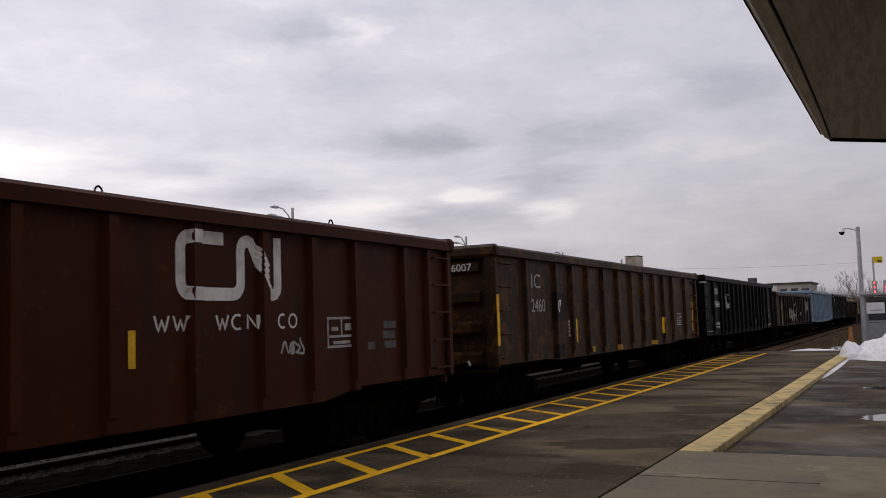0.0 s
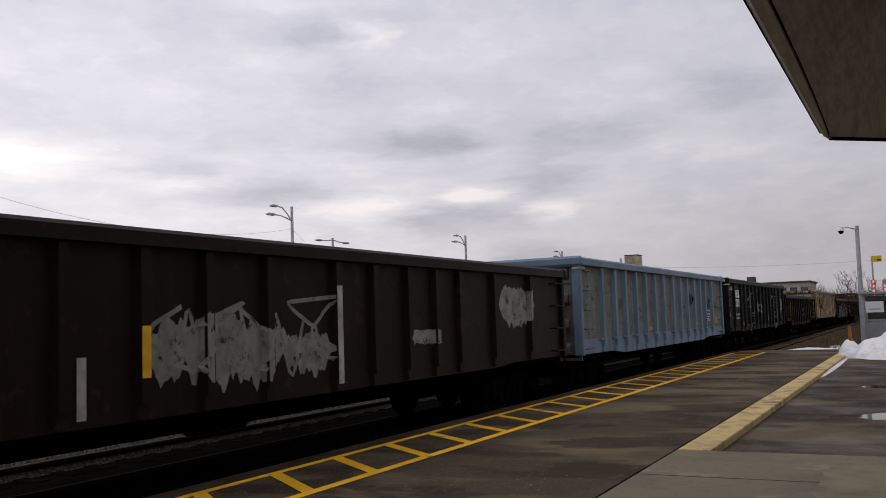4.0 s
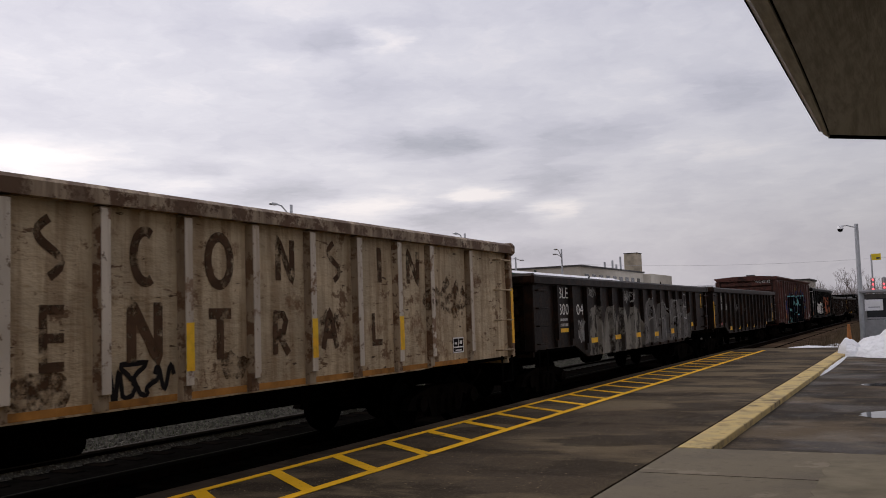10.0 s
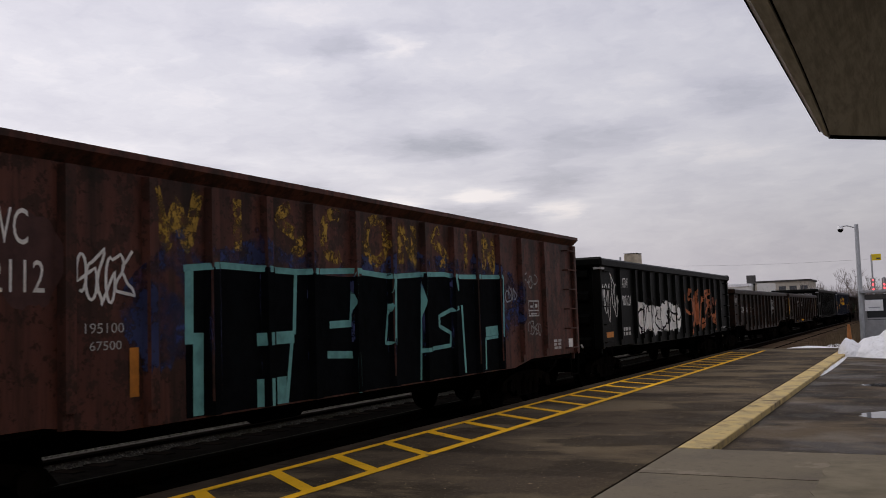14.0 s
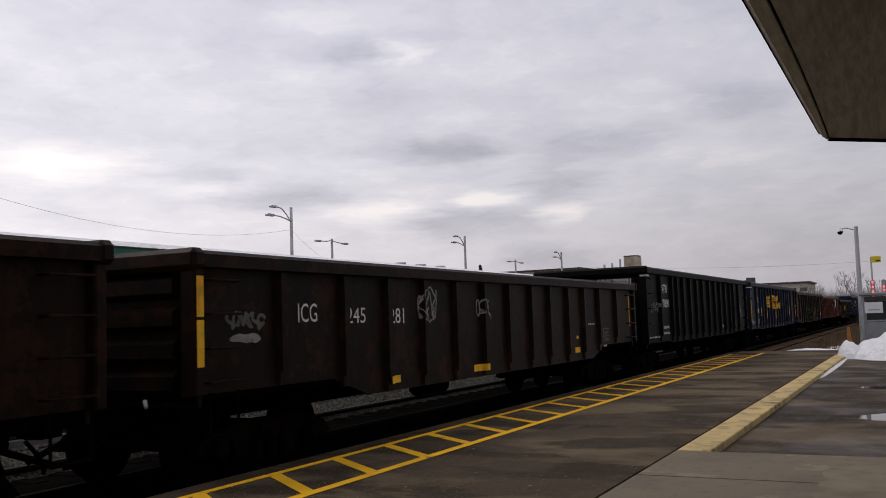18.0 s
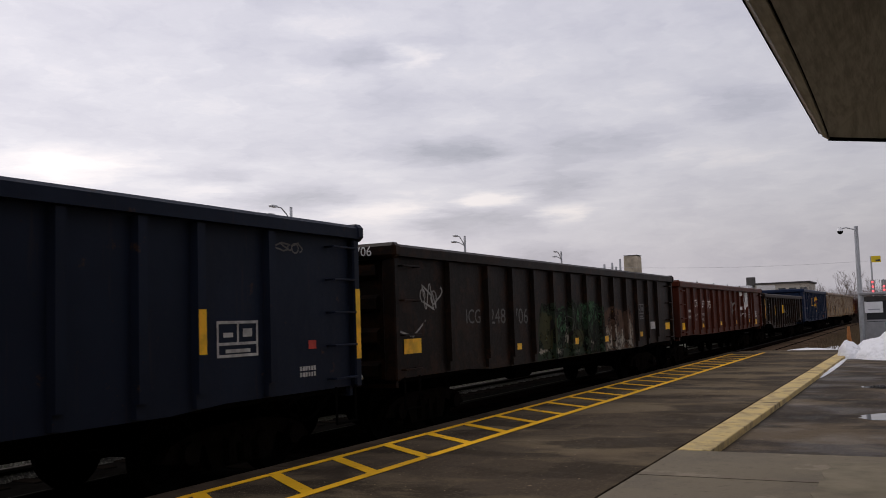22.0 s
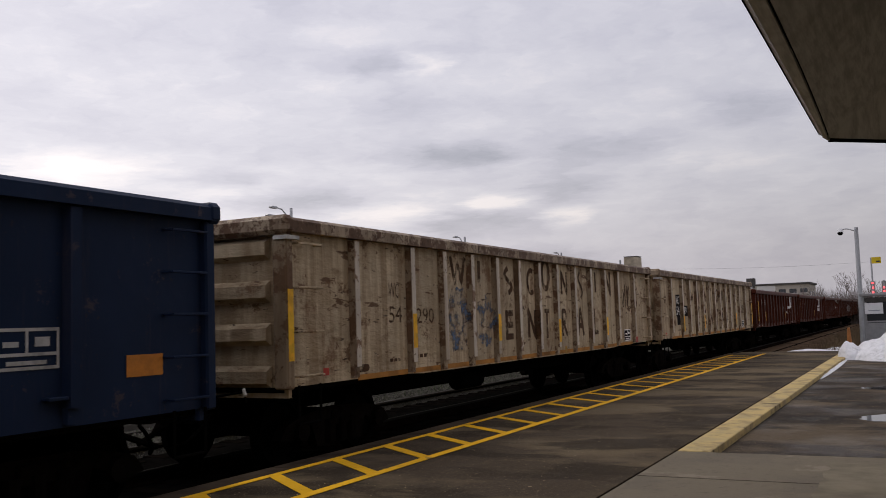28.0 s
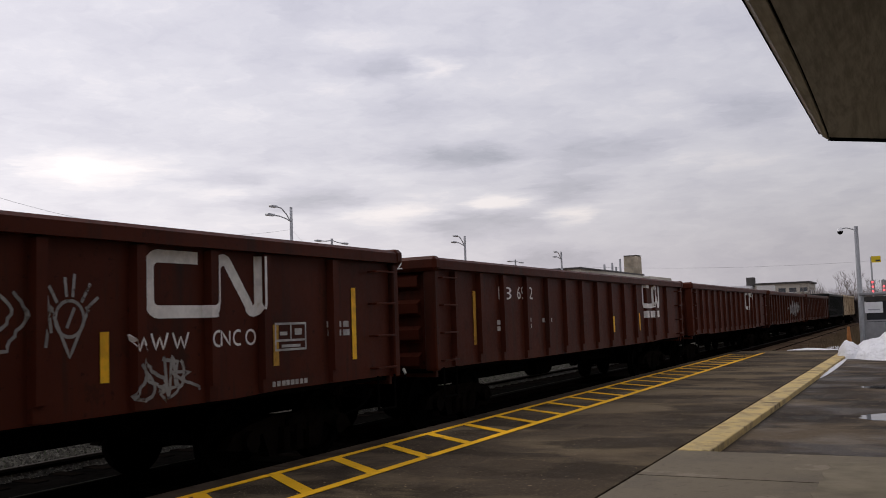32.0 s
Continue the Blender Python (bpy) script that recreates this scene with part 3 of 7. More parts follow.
                MESHES[("lever", s)] = from_bm("uncoupling_lever", bm)
                bm = bmesh.new()
                add_tube(bm, (1.12, s * 0.23, 1.03), (1.165, s * 0.25, 0.96), 0.02, 8)
                MESHES[("grip", s)] = from_bm("lever_grip", bm)
            n = max(4, round((t - e) / 0.4))
            for i in range(n):
                part("grab_iron", MESHES[k], side, self.root, at=(0, yy, e + 0.12 + (t - e - 0.25) * i / (n - 1)))
            part("stirrup", MESHES[("stirrup", s)], BLACK_IRON, self.root, at=(0, yy, e))
            part("air_hose", MESHES[("hose", s)], BLACK_IRON, self.root, at=(0, yy, 0))
            if s < 0:
                lever = part("uncoupling_lever", MESHES[("lever", s)], BLACK_IRON, self.root, at=(0, yy, 0))
                part("lever_grip", MESHES[("grip", s)], PALE_IRON, lever, "small pale grip")
            cp = part("coupler", coupler_mesh(), GEAR_BROWN, self.root, at=(0, yy, 0))
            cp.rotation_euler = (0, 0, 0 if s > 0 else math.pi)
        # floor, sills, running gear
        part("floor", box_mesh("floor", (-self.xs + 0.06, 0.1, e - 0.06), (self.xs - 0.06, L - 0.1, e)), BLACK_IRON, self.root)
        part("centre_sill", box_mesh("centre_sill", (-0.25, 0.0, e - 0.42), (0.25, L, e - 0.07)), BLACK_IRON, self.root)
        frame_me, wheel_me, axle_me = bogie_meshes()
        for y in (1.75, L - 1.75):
            bg = part("bogie", frame_me, GEAR_BROWN, self.root, at=(0, y, 0))
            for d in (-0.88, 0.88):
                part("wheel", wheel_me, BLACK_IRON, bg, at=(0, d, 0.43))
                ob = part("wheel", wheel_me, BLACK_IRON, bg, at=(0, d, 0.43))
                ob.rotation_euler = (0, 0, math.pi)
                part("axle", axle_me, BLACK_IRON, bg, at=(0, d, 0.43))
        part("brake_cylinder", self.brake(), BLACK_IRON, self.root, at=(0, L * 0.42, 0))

    def brake(self):
        if "brake" not in MESHES:
            bm = bmesh.new()
            add_tube(bm, (0.3, 0, 0.62), (0.3, 0.9, 0.62), 0.16, 12)
            MESHES["brake"] = from_bm("brake_cylinder", bm)
        return MESHES["brake"]

    def skin(self, y):
        """How far out the side lies at y: on a post or between two."""
        w = self.post_w / 2
        for p in self.posts:
            d = abs(y - p)
            if d < w + 0.006:
                return self.xs + (self.xp + self.face - self.xs) * min(1.0, (w + 0.006 - d) / (0.25 * w))
        if y < 0.16 or y > self.len - 0.16:
            return HALF - 0.009
        return self.xs

    def text(self, s, y, z, size, material=None, wide=1.0, label=""):
        k = ("text", s)
        if k not in MESHES:
            cu = bpy.data.curves.new("lettering", "FONT")
            cu.body, cu.resolution_u, cu.extrude = s, 3, 0.0
            tmp = new("lettering", cu)
            bpy.context.view_layer.update()
            me = bpy.data.meshes.new_from_object(tmp)
            bpy.data.objects.remove(tmp)
            bpy.data.curves.remove(cu)
            MESHES[k] = me
        ob = part("lettering", MESHES[k], material or WHITE, self.root, label)
        ob.matrix_basis = Matrix(((0, 0, 1, self.xs + 0.004), (size * wide, 0, 0, y), (0, size, 0, z), (0, 0, 0, 1)))
        return ob

    def plate(self, name, y, z, w, h, material, label="", on=None):
        if on is None:
            n = max(1, int(w / 0.03))
            return self.band([[(y + w * i / n, z, z + h) for i in range(n + 1)]], material, name, label)
        me = box_mesh(name, (0, 0, 0), (0.004, w, h))
        return part(name, me, material, self.root, label, at=(on + 0.002, y, z))

    # -- paint and lettering on the platform side --
    def band(self, rows, material, name, label="", lift=0.0):
        """Quads through rows of (y, z low, z high) that lie on the side and step out over the posts."""
        verts, faces = [], []
        for run in rows:
            for i, (y, a, b) in enumerate(run):
                x = self.skin(y) + (0.008 if name == "reflector" else 0.0035 + lift)
                verts += [(x, y, a), (x, y, b)]
                if i:
                    n = len(verts)
                    faces.append((n - 4, n - 2, n - 1, n - 3))
        return part(name, mesh_of(name, verts, faces), material, self.root, label)

    def ribbon(self, lines, width, material, name="graffiti", label=""):
        """Painted strokes along lines of (y, z)."""
        verts, faces = [], []
        for pts in lines:
            fine = []
            for (y0, z0), (y1, z1) in zip(pts, pts[1:]):
                n = max(1, int(math.hypot(y1 - y0, z1 - z0) / 0.05))
                fine += [(y0 + (y1 - y0) * i / n, z0 + (z1 - z0) * i / n) for i in range(n)]
            fine.append(pts[-1])
            for i, (y, z) in enumerate(fine):
                a, b = fine[max(0, i - 1)], fine[min(len(fine) - 1, i + 1)]
                d = math.hypot(b[0] - a[0], b[1] - a[1]) or 1.0
                ny, nz = -(b[1] - a[1]) / d * width / 2, (b[0] - a[0]) / d * width / 2
                m = max(1, int(width / 0.03))
                for c in range(m + 1):
                    u = 1 - 2 * c / m
                    verts.append((self.skin(y + u * ny) + 0.005, y + u * ny, z + u * nz))
                if i:
                    n = len(verts) - m - 1
                    faces += [(n + c, n + c + 1, n + c - m, n + c - m - 1) for c in range(m)]
        return part(name, mesh_of(name, verts, faces), material, self.root, label)

    def fit_text(self, s, y, z, w, h, material=None, lean=0.0):
        ob = self.text(s, 0, 0, 1.0, material)
        vs = [v.co for v in ob.data.vertices]
        x0, x1 = min(v.x for v in vs), max(v.x for v in vs)
        y0, y1 = min(v.y for v in vs), max(v.y for v in vs)
        a, b = w / (x1 - x0), h / (y1 - y0)
        hit = [q for q in self.posts if y - 0.1 < q < y + w + 0.1]
        if hit and not self.stencil:
            # lettering that runs over a post is cut at its edges and follows its faces
            bm = bmesh.new()
            bm.from_mesh(ob.data)
            bm.transform(Matrix(((0, 0, 1, 0), (a, lean * b, 0, y - a * x0), (0, b, 0, z - b * y0), (0, 0, 0, 1))))
            k = self.post_w / 2
            for q in hit:
                for cut in (q - k - 0.006, q - k * 0.75, q + k * 0.75, q + k + 0.006):
                    bmesh.ops.bisect_plane(bm, geom=bm.verts[:] + bm.edges[:] + bm.faces[:], plane_co=(0, cut, 0), plane_no=(0, 1, 0))
            for v in bm.verts:
                v.co.x = self.skin(v.co.y) + 0.005
            me = bpy.data.meshes.new("lettering")
            bm.to_mesh(me)
            bm.free()
            me.materials.append(material or WHITE)
            ob.data = me
            ob.matrix_basis = Matrix.Identity(4)
            return
        ob.matrix_basis = Matrix(((0, 0, 1, self.xs + 0.004), (a, lean * b, 0, y - a * x0), (0, b, 0, z - b * y0), (0, 0, 0, 1)))

    def end_text(self, s, x, z, w, h, material=None, out=-0.068):
        """Lettering on the leading end, read from the front of the train."""
        ob = self.text(s, 0, 0, 1.0, material)
        vs = [v.co for v in ob.data.vertices]
        x0, x1 = min(v.x for v in vs), max(v.x for v in vs)
        y0, y1 = min(v.y for v in vs), max(v.y for v in vs)
        a, b = w / (x1 - x0), h / (y1 - y0)
        ob.matrix_basis = Matrix(((a, 0, 0, x - a * x0), (0, 0, -1, out), (0, b, 0, z - b * y0), (0, 0, 0, 1)))

    def bars(self, y, z, w, h, rows=1, cols=4, material=None, seed=0):
        """Writing too small or too worn to read."""
        r = random.Random(seed + int(y * 100))
        verts, faces = [], []
        for i in range(rows):
            za, zb = z + h * i / rows, z + h * (i + 0.72) / rows
            for j in range(cols):
                ya = y + w * (j + r.uniform(0.0, 0.1)) / cols
                yb = y + w * (j + r.uniform(0.7, 0.9)) / cols
                n = len(verts)
                x = self.xs + 0.004
                verts += [(x, ya, za), (x, yb, za), (x, yb, zb), (x, ya, zb)]
                faces.append((n, n + 1, n + 2, n + 3))
        return tagged(part("stencil_block", mesh_of("stencil_block", verts, faces), material or GREY_WHITE, self.root), kind="stuff")

    def boxed(self, y, z, w, h, material=None, fill=None, seed=0):
        """A stencilled box with two fields and small writing in it."""
        m = material or GREY_WHITE
        t = min(w, h) * 0.08
        if fill:
            self.plate("stencil_field", y, z, w, h, fill, on=self.xs)
        x = self.xs + 0.009
        verts, faces = [], []
        for a, b, c, d in ((y, z, y + w, z + t), (y, z + h - t, y + w, z + h), (y, z, y + t, z + h), (y + w - t, z, y + w, z + h), (y + w * 0.5 - t / 2, z + h * 0.35, y + w * 0.5 + t / 2, z + h), (y, z + h * 0.33, y + w, z + h * 0.33 + t),
                           (y + w * 0.15, z + h * 0.55, y + w * 0.38, z + h * 0.68), (y + w * 0.62, z + h * 0.55, y + w * 0.85, z + h * 0.78), (y + w * 0.2, z + h * 0.12, y + w * 0.8, z + h * 0.22)):
            n = len(verts)
            verts += [(x, a, b), (x, c, b), (x, c, d), (x, a, d)]
            faces.append((n, n + 1, n + 2, n + 3))
        return part("stencil_box", mesh_of("stencil_box", verts, faces), m, self.root)

    def tag(self, y, z, w, h, seed, material=None, width=0.035, strokes=6):
        """A sprayed scrawl that cannot be read: loops and slashes within a box."""
        r = random.Random(seed)
        lines = []
        for i in range(strokes):
            cx = y + w * (i + 0.5) / strokes
            ph, kind = r.uniform(0, 6.28), r.random()
            amp = w / strokes * r.uniform(0.5, 1.1)
            pts = []
            top, bot = z + h * r.uniform(0.75, 1.0), z + h * r.uniform(0.0, 0.3)
            for k in range(13):
                u = k / 12
                if kind < 0.5:
                    pts.append((cx + amp * 0.7 * math.sin(ph + u * r.uniform(4.5, 5.5)), top + (bot - top) * u))
                elif kind < 0.8:
                    a = ph + u * 5.6
                    pts.append((cx + amp * 0.7 * math.cos(a), (top + bot) / 2 + (top - bot) * 0.42 * math.sin(a)))
                else:
                    pts.append((cx - amp + 2 * amp * u, bot + (top - bot) * (0.5 + 0.5 * math.cos(u * 9 + ph))))
            lines.append(pts)
        scrawl = []
        for i, pts in enumerate(lines):
            scrawl += pts if i % 2 == 0 else pts[::-1]
        return self.ribbon([scrawl], width, material or WHITE, "graffiti_tag")

    def strokes(self, y, z, w, h, n, seed, material, width=0.035):
        """A broken scrawl: many short hooks and slashes, strewn within a box and denser in its middle."""
        r = random.Random(seed)
        lines = []
        for _ in range(n):
            cy, cz = y + w * (0.5 + 0.5 * r.uniform(-1, 1) * r.random() ** 0.4), z + h * r.random()
            a, bend, size = r.uniform(0, 6.28), r.uniform(-2.6, 2.6), r.uniform(0.08, 0.26)
            run = [(cy, cz)]
            for k in range(6):
                a += bend / 6
                run.append((run[-1][0] + size / 4 * math.cos(a), run[-1][1] + size / 4 * math.sin(a)))
            lines.append(run)
        return self.ribbon(lines, width, material, "graffiti_tag")

    def crest(self, y, z, w, h, seed, material, width=0.03):
        """A ring with slashes that burst from it."""
        r = random.Random(seed)
        cy, cz = y + w / 2, z + h * 0.45
        ring = [(cy + w * 0.24 * math.cos(u * math.pi / 9), cz + h * 0.2 * math.sin(u * math.pi / 9)) for u in range(19)]
        lines = [ring, [(cy - 0.05 * w, cz - 0.1 * h), (cy + 0.08 * w, cz + 0.12 * h)], [(cy - 0.3 * w, cz + 0.1 * h), (cy, cz - 0.42 * h), (cy + 0.32 * w, cz + 0.1 * h)]]
        for k in range(6):
            a = 0.35 + k * 0.5 + r.uniform(-0.15, 0.15)
            f = r.uniform(0.85, 1.1)
            lines.append([(cy + w * 0.3 * math.cos(a), cz + h * 0.24 * math.sin(a)), (cy + f * w * 0.5 * math.cos(a), cz + f * h * 0.5 * math.sin(a))])
        lines.append([(y, z + 0.15 * h), (y + 0.12 * w, z + 0.75 * h), (y + 0.2 * w, z + 0.3 * h)])
        return self.ribbon(lines, width, material, "graffiti_tag")

    def blotch(self, y, z, w, h, seed, material, rough=0.35, name="painted_patch", label="", lift=0.0):
        """A sprayed or painted-over area with an uneven outline and drips."""
        n = max(8, int(w / 0.03))
        run = []
        for i in range(n + 1):
            yy = y + w * i / n
            u = abs(2 * i / n - 1)
            cap = max(0.0, 1 - u ** 6)
            a = noise.noise((yy * 1.6, seed * 3.1, 0)) + 0.5 * noise.noise((yy * 6, seed * 3.1, 4)) + 0.3 * noise.noise((yy * 19, seed * 3.1, 4))
            b = noise.noise((yy * 1.6, seed * 3.1, 9)) + 0.6 * noise.noise((yy * 9, seed * 3.1, 14)) + 0.4 * noise.noise((yy * 21, seed * 3.1, 14))
            mid = z + h / 2
            run.append((yy, mid - h / 2 * cap * (1 + rough * b - rough), mid + h / 2 * cap * (1 + rough * a - rough)))
        return self.band([run], material, name, label, lift)

    def mural(self, y0, y1, lo, hi, seed, material, cells=1.0, wild=0.25, lift=0.0):
        """Round-topped letter shapes, sprayed side by side, too worn to read."""
        run = []
        for i in range(int((y1 - y0) / 0.025) + 1):
            y = y0 + 0.025 * i
            u = ((y - y0) / cells + 0.35 * noise.noise((y * 0.7, seed, 3))) % 1.0
            dome = (1 - abs(2 * u - 1) ** 3) ** 0.5
            top = lo + (hi - lo) * (0.45 + 0.55 * dome) * (1 - wild * (0.4 + 0.6 * noise.noise((y * 2.1, seed, 8))))
            run.append((y, lo + 0.03 * noise.noise((y * 5, seed, 1)), top + 0.04 * noise.noise((y * 11, seed, 2))))
        return self.band([run], material, "graffiti", "", lift)

    def emblem(self, y, z, w, h, material=None, letters=True):
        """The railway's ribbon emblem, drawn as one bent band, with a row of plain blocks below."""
        t = h * 0.19
        k = 0.12 * h

        def arc(cx, cy, r, a0, a1):
            return [(cx + r * math.cos(radians(a0 + (a1 - a0) * i / 5)), cy + r * math.sin(radians(a0 + (a1 - a0) * i / 5))) for i in range(6)]
        l, b, rr, top = y + t / 2, z + t / 2, y + w - t / 2, z + h - t / 2
        c = k + t * 0.3
        x1 = y + w * 0.42
        x2 = y + w * 0.58
        line = [(x1, top), *arc(l + c, top - c, c, 90, 180), *arc(l + c, b + c, c, 180, 270), *arc(x2 - c, b + c, c, 270, 360), *arc(x2 + c * 0.9, top - c * 0.9, c * 0.9, 180, 60), (rr - c * 1.3, b + c * 0.5), *arc(rr - c * 0.75, b + c * 0.75, c * 0.75, 220, 360), (rr, z + h)]
        self.ribbon([line], t, material or WHITE, "emblem", "white ribbon-shaped emblem")

    def blocks(self, y, z, w, h, n, material, form="bars", name="lettering_block", bold=1.0):
        """Company lettering kept as plain shapes: hoops, pairs of bars, tents and angles for a large sign, one block each for a small one."""
        for i in range(n):
            cw = w / n * 0.76
            a = y + w * (i + 0.1) / n
            b, t = a + cw, min(cw * 0.26, h * 0.17) * bold
            kind = form.split(",")[i % len(form.split(","))]
            if h <= 0.3 and kind == "bars":
                lines, t = [[((a + b) / 2, z), ((a + b) / 2, z + h)]], cw * 0.85
            elif kind == "hoop":
                lines = [[((a + b) / 2 + cw / 2 * math.cos(u * math.pi / 12), z + h / 2 + h / 2 * math.sin(u * math.pi / 12)) for u in range(25)]]
            elif kind == "zigzag":
                lines = [[(a, z + h), (a + cw * 0.27, z), (a + cw * 0.5, z + h * 0.75), (a + cw * 0.73, z), (b, z + h)]]
            elif kind == "arch":
                lines = [[((a + b) / 2 + cw / 2 * math.cos(u * math.pi / 12), z + h / 2 + h / 2 * math.sin(u * math.pi / 12)) for u in range(4, 21)]]
            elif kind == "comb":
                lines = [[(a + t / 2, z), (a + t / 2, z + h)], *[[(a + t, z + t / 2 + q * (h - t)), (b, z + t / 2 + q * (h - t))] for q in (0, 0.5, 1)]]
            elif kind == "flag":
                lines = [[(a + t / 2, z), (a + t / 2, z + h - t / 2), (b - t, z + h - t / 2), (b - t / 2, z + h * 0.75), (b - t, z + h * 0.5), (a + t, z + h * 0.48), (b, z)]]
            elif kind == "tent":
                lines = [[(a, z), ((a + b) / 2, z + h), (b, z)], [(a + cw * 0.2, z + h * 0.36), (b - cw * 0.2, z + h * 0.36)]]
            elif kind == "angle":
                lines = [[(a + t / 2, z + h), (a + t / 2, z)], [(a + t, z + t / 2), (b, z + t / 2)]]
            elif kind == "mast":
                lines = [[((a + b) / 2, z), ((a + b) / 2, z + h - t)], [(a, z + h - t / 2), (b, z + h - t / 2)]]
            elif kind == "gate":
                lines = [[(a + t / 2, z), (a + t / 2, z + h), (b - t / 2, z), (b - t / 2, z + h)]]
            elif kind == "rod":
                lines, t = [[((a + b) / 2, z), ((a + b) / 2, z + h)]], min(cw, h * 0.24)
            elif kind == "wave":
                lines = [[((a + b) / 2 + cw / 2 * math.sin(u * math.pi / 6), z + h * u / 12) for u in range(13)]]
            else:
                lines = [[(a + t / 2, z), (a + t / 2, z + h)], [(b - t / 2, z), (b - t / 2, z + h)]]
            self.ribbon(lines, t, material, name)

# ---- the train ----
CARS = []


def place(car, lead):
    CARS.append((car, lead))
    return car


# spacing of the side posts, by builder
POSTS_CREAM = (1.45, 2.85, 3.84, 4.85, 5.86, 6.87, 7.9, 8.93, 9.98, 11.0, 12.02, 12.97, 14.3)
POSTS_CREAM_B = (1.48, 2.94, 3.93, 4.91, 5.89, 6.86, 7.84, 8.82, 9.88, 10.93, 11.95, 12.97, 14.35)
POSTS_CREAM_C = (1.4, 2.81, 3.81, 4.83, 5.83, 6.82, 7.81, 8.8, 9.79, 10.77, 11.8, 12.81, 14.22)
POSTS_BLACK = (1.6, 2.97, 3.6, 4.4, 5.34, 6.3, 7.25, 8.3, 9.28, 10.25, 11.2, 12.2, 13.0, 14.1)
POSTS_BLUE = (1.78, 2.91, 3.64, 4.59, 5.53, 6.48, 7.42, 8.55, 9.49, 10.42, 11.38, 12.29, 13.07, 14.2)
POSTS_RED = (0.73, 1.66, 2.6, 3.66, 4.73, 5.75, 6.78, 7.82, 8.89, 9.92, 11.0, 11.99, 12.83, 14.16)
POSTS_RED_2 = (1.08, 2.06, 3.09, 4.1, 5.15, 6.2, 7.27, 8.34, 9.43, 10.47, 11.45, 12.46, 13.39, 14.15)
POSTS_TALL = (0.44, 1.13, 2.38, 3.3, 4.21, 5.28, 6.34, 7.33, 8.34, 9.33, 10.4, 11.47, 12.38, 13.3, 14.55, 15.24)
POSTS_RUSTY = (1.45, 3.0, 3.95, 4.95, 6.05, 7.2, 8.35, 9.45, 10.5, 11.55, 12.6, 14.2)
POSTS_BROWN = (1.86, 3.19, 4.01, 4.92, 5.79, 6.76, 8.1, 8.97, 9.88, 10.71, 11.5, 12.81, 14.42)
POSTS_SKY = (1.57, 2.56, 3.44, 4.39, 5.31, 6.28, 7.23, 8.33, 9.26, 10.2, 11.17, 12.07, 12.87, 13.97)
POSTS_GREEN = (1.38, 2.88, 3.78, 4.79, 5.8, 6.79, 7.81, 8.85, 9.89, 10.9, 11.9, 12.92, 14.29)
POSTS_LOW = (1.37, 2.26, 3.19, 4.13, 5.03, 5.9, 6.81, 7.73, 8.63, 9.52, 10.47, 11.35, 12.19, 13.14, 14.06)
POSTS_SOOT = (1.73, 3.13, 4.17, 5.19, 6.21, 7.24, 8.24, 9.27, 10.21, 11.26, 12.25, 13.29, 14.29)
POSTS_SOOT_B = (1.45, 2.72, 3.78, 4.8, 5.84, 6.88, 7.9, 8.95, 9.9, 10.95, 11.95, 13.0, 14.3)
POSTS_LOW_B = (0.98, 1.9, 2.78, 3.72, 4.65, 5.55, 6.46, 7.4, 8.32, 9.25, 10.2, 11.2, 12.3, 13.45, 14.5)
POSTS_COVERED = (0.88, 1.77, 2.71, 3.66, 4.51, 5.4, 6.27, 7.2, 8.11, 9.06, 9.99, 10.84, 11.74, 12.71, 13.86)
HIGH, MID, LOW = 2.98, 2.68, 2.5
place(Car("gondola", "oxide-red high-sided steel gondola with white lettering", "freight car", 15.95, 2.95, OXIDE, posts=POSTS_TALL, belly=0.8, ends=0.92), -191.15)
place(Car("gondola", "heavily rusted brown steel gondola", "freight car", 15.8, HIGH, RUSTY, posts=POSTS_RUSTY, belly=0.88, ends=0.93), -173.6)
place(Car("gondola", "black steel gondola with white stencils", "freight car", 15.9, HIGH, BLACK, posts=POSTS_BLACK, belly=0.88, ends=0.93), -156.6)
place(Car("gondola", "dull brown low gondola with faded graffiti", "freight car", 16.2, 2.66, BROWN, posts=POSTS_BROWN, belly=0.88, ends=0.93), -139.45)
place(Car("gondola", "sky-blue gondola with scraped grey panels", "freight car", 15.85, 2.97, SKY_GREY, SKY_BLUE, SKY_BLUE, posts=POSTS_SKY, belly=0.8, ends=0.88, post_w=0.2), -122.25)
place(Car("gondola", "black-green gondola covered with white graffiti tags", "freight car", 15.9, 2.96, BLACK_GREEN, posts=POSTS_GREEN, belly=0.88, ends=0.93), -105.2)
place(Car("gondola", "low brown-black gondola with yellow reflectors", "freight car", 15.9, LOW, BROWN_BLACK, posts=POSTS_LOW_B), -88.55)
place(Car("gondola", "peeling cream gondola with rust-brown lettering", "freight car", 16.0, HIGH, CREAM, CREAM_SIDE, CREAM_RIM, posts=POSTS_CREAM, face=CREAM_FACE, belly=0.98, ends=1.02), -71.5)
place(Car("gondola", "low black gondola with grey painted-over graffiti", "freight car", 15.75, 2.48, BROWN_BLACK, posts=POSTS_LOW), -54.6)
place(Car("gondola", "low brown-black gondola with faint scrawls", "freight car", 15.6, LOW, BROWN_BLACK, posts=POSTS_LOW), -37.75)
place(Car("covered_car", "faded red covered car with a large dark graffiti piece", "freight car", 15.65, 3.32, BOX_RED, posts=POSTS_COVERED, roof=True, ribs=8, belly=0.8, ends=0.92), -20.8)
place(Car("gondola", "black gondola with white and orange graffiti", "freight car", 15.7, HIGH, BLACK, posts=POSTS_BLACK, belly=0.88, ends=0.93), -3.56)
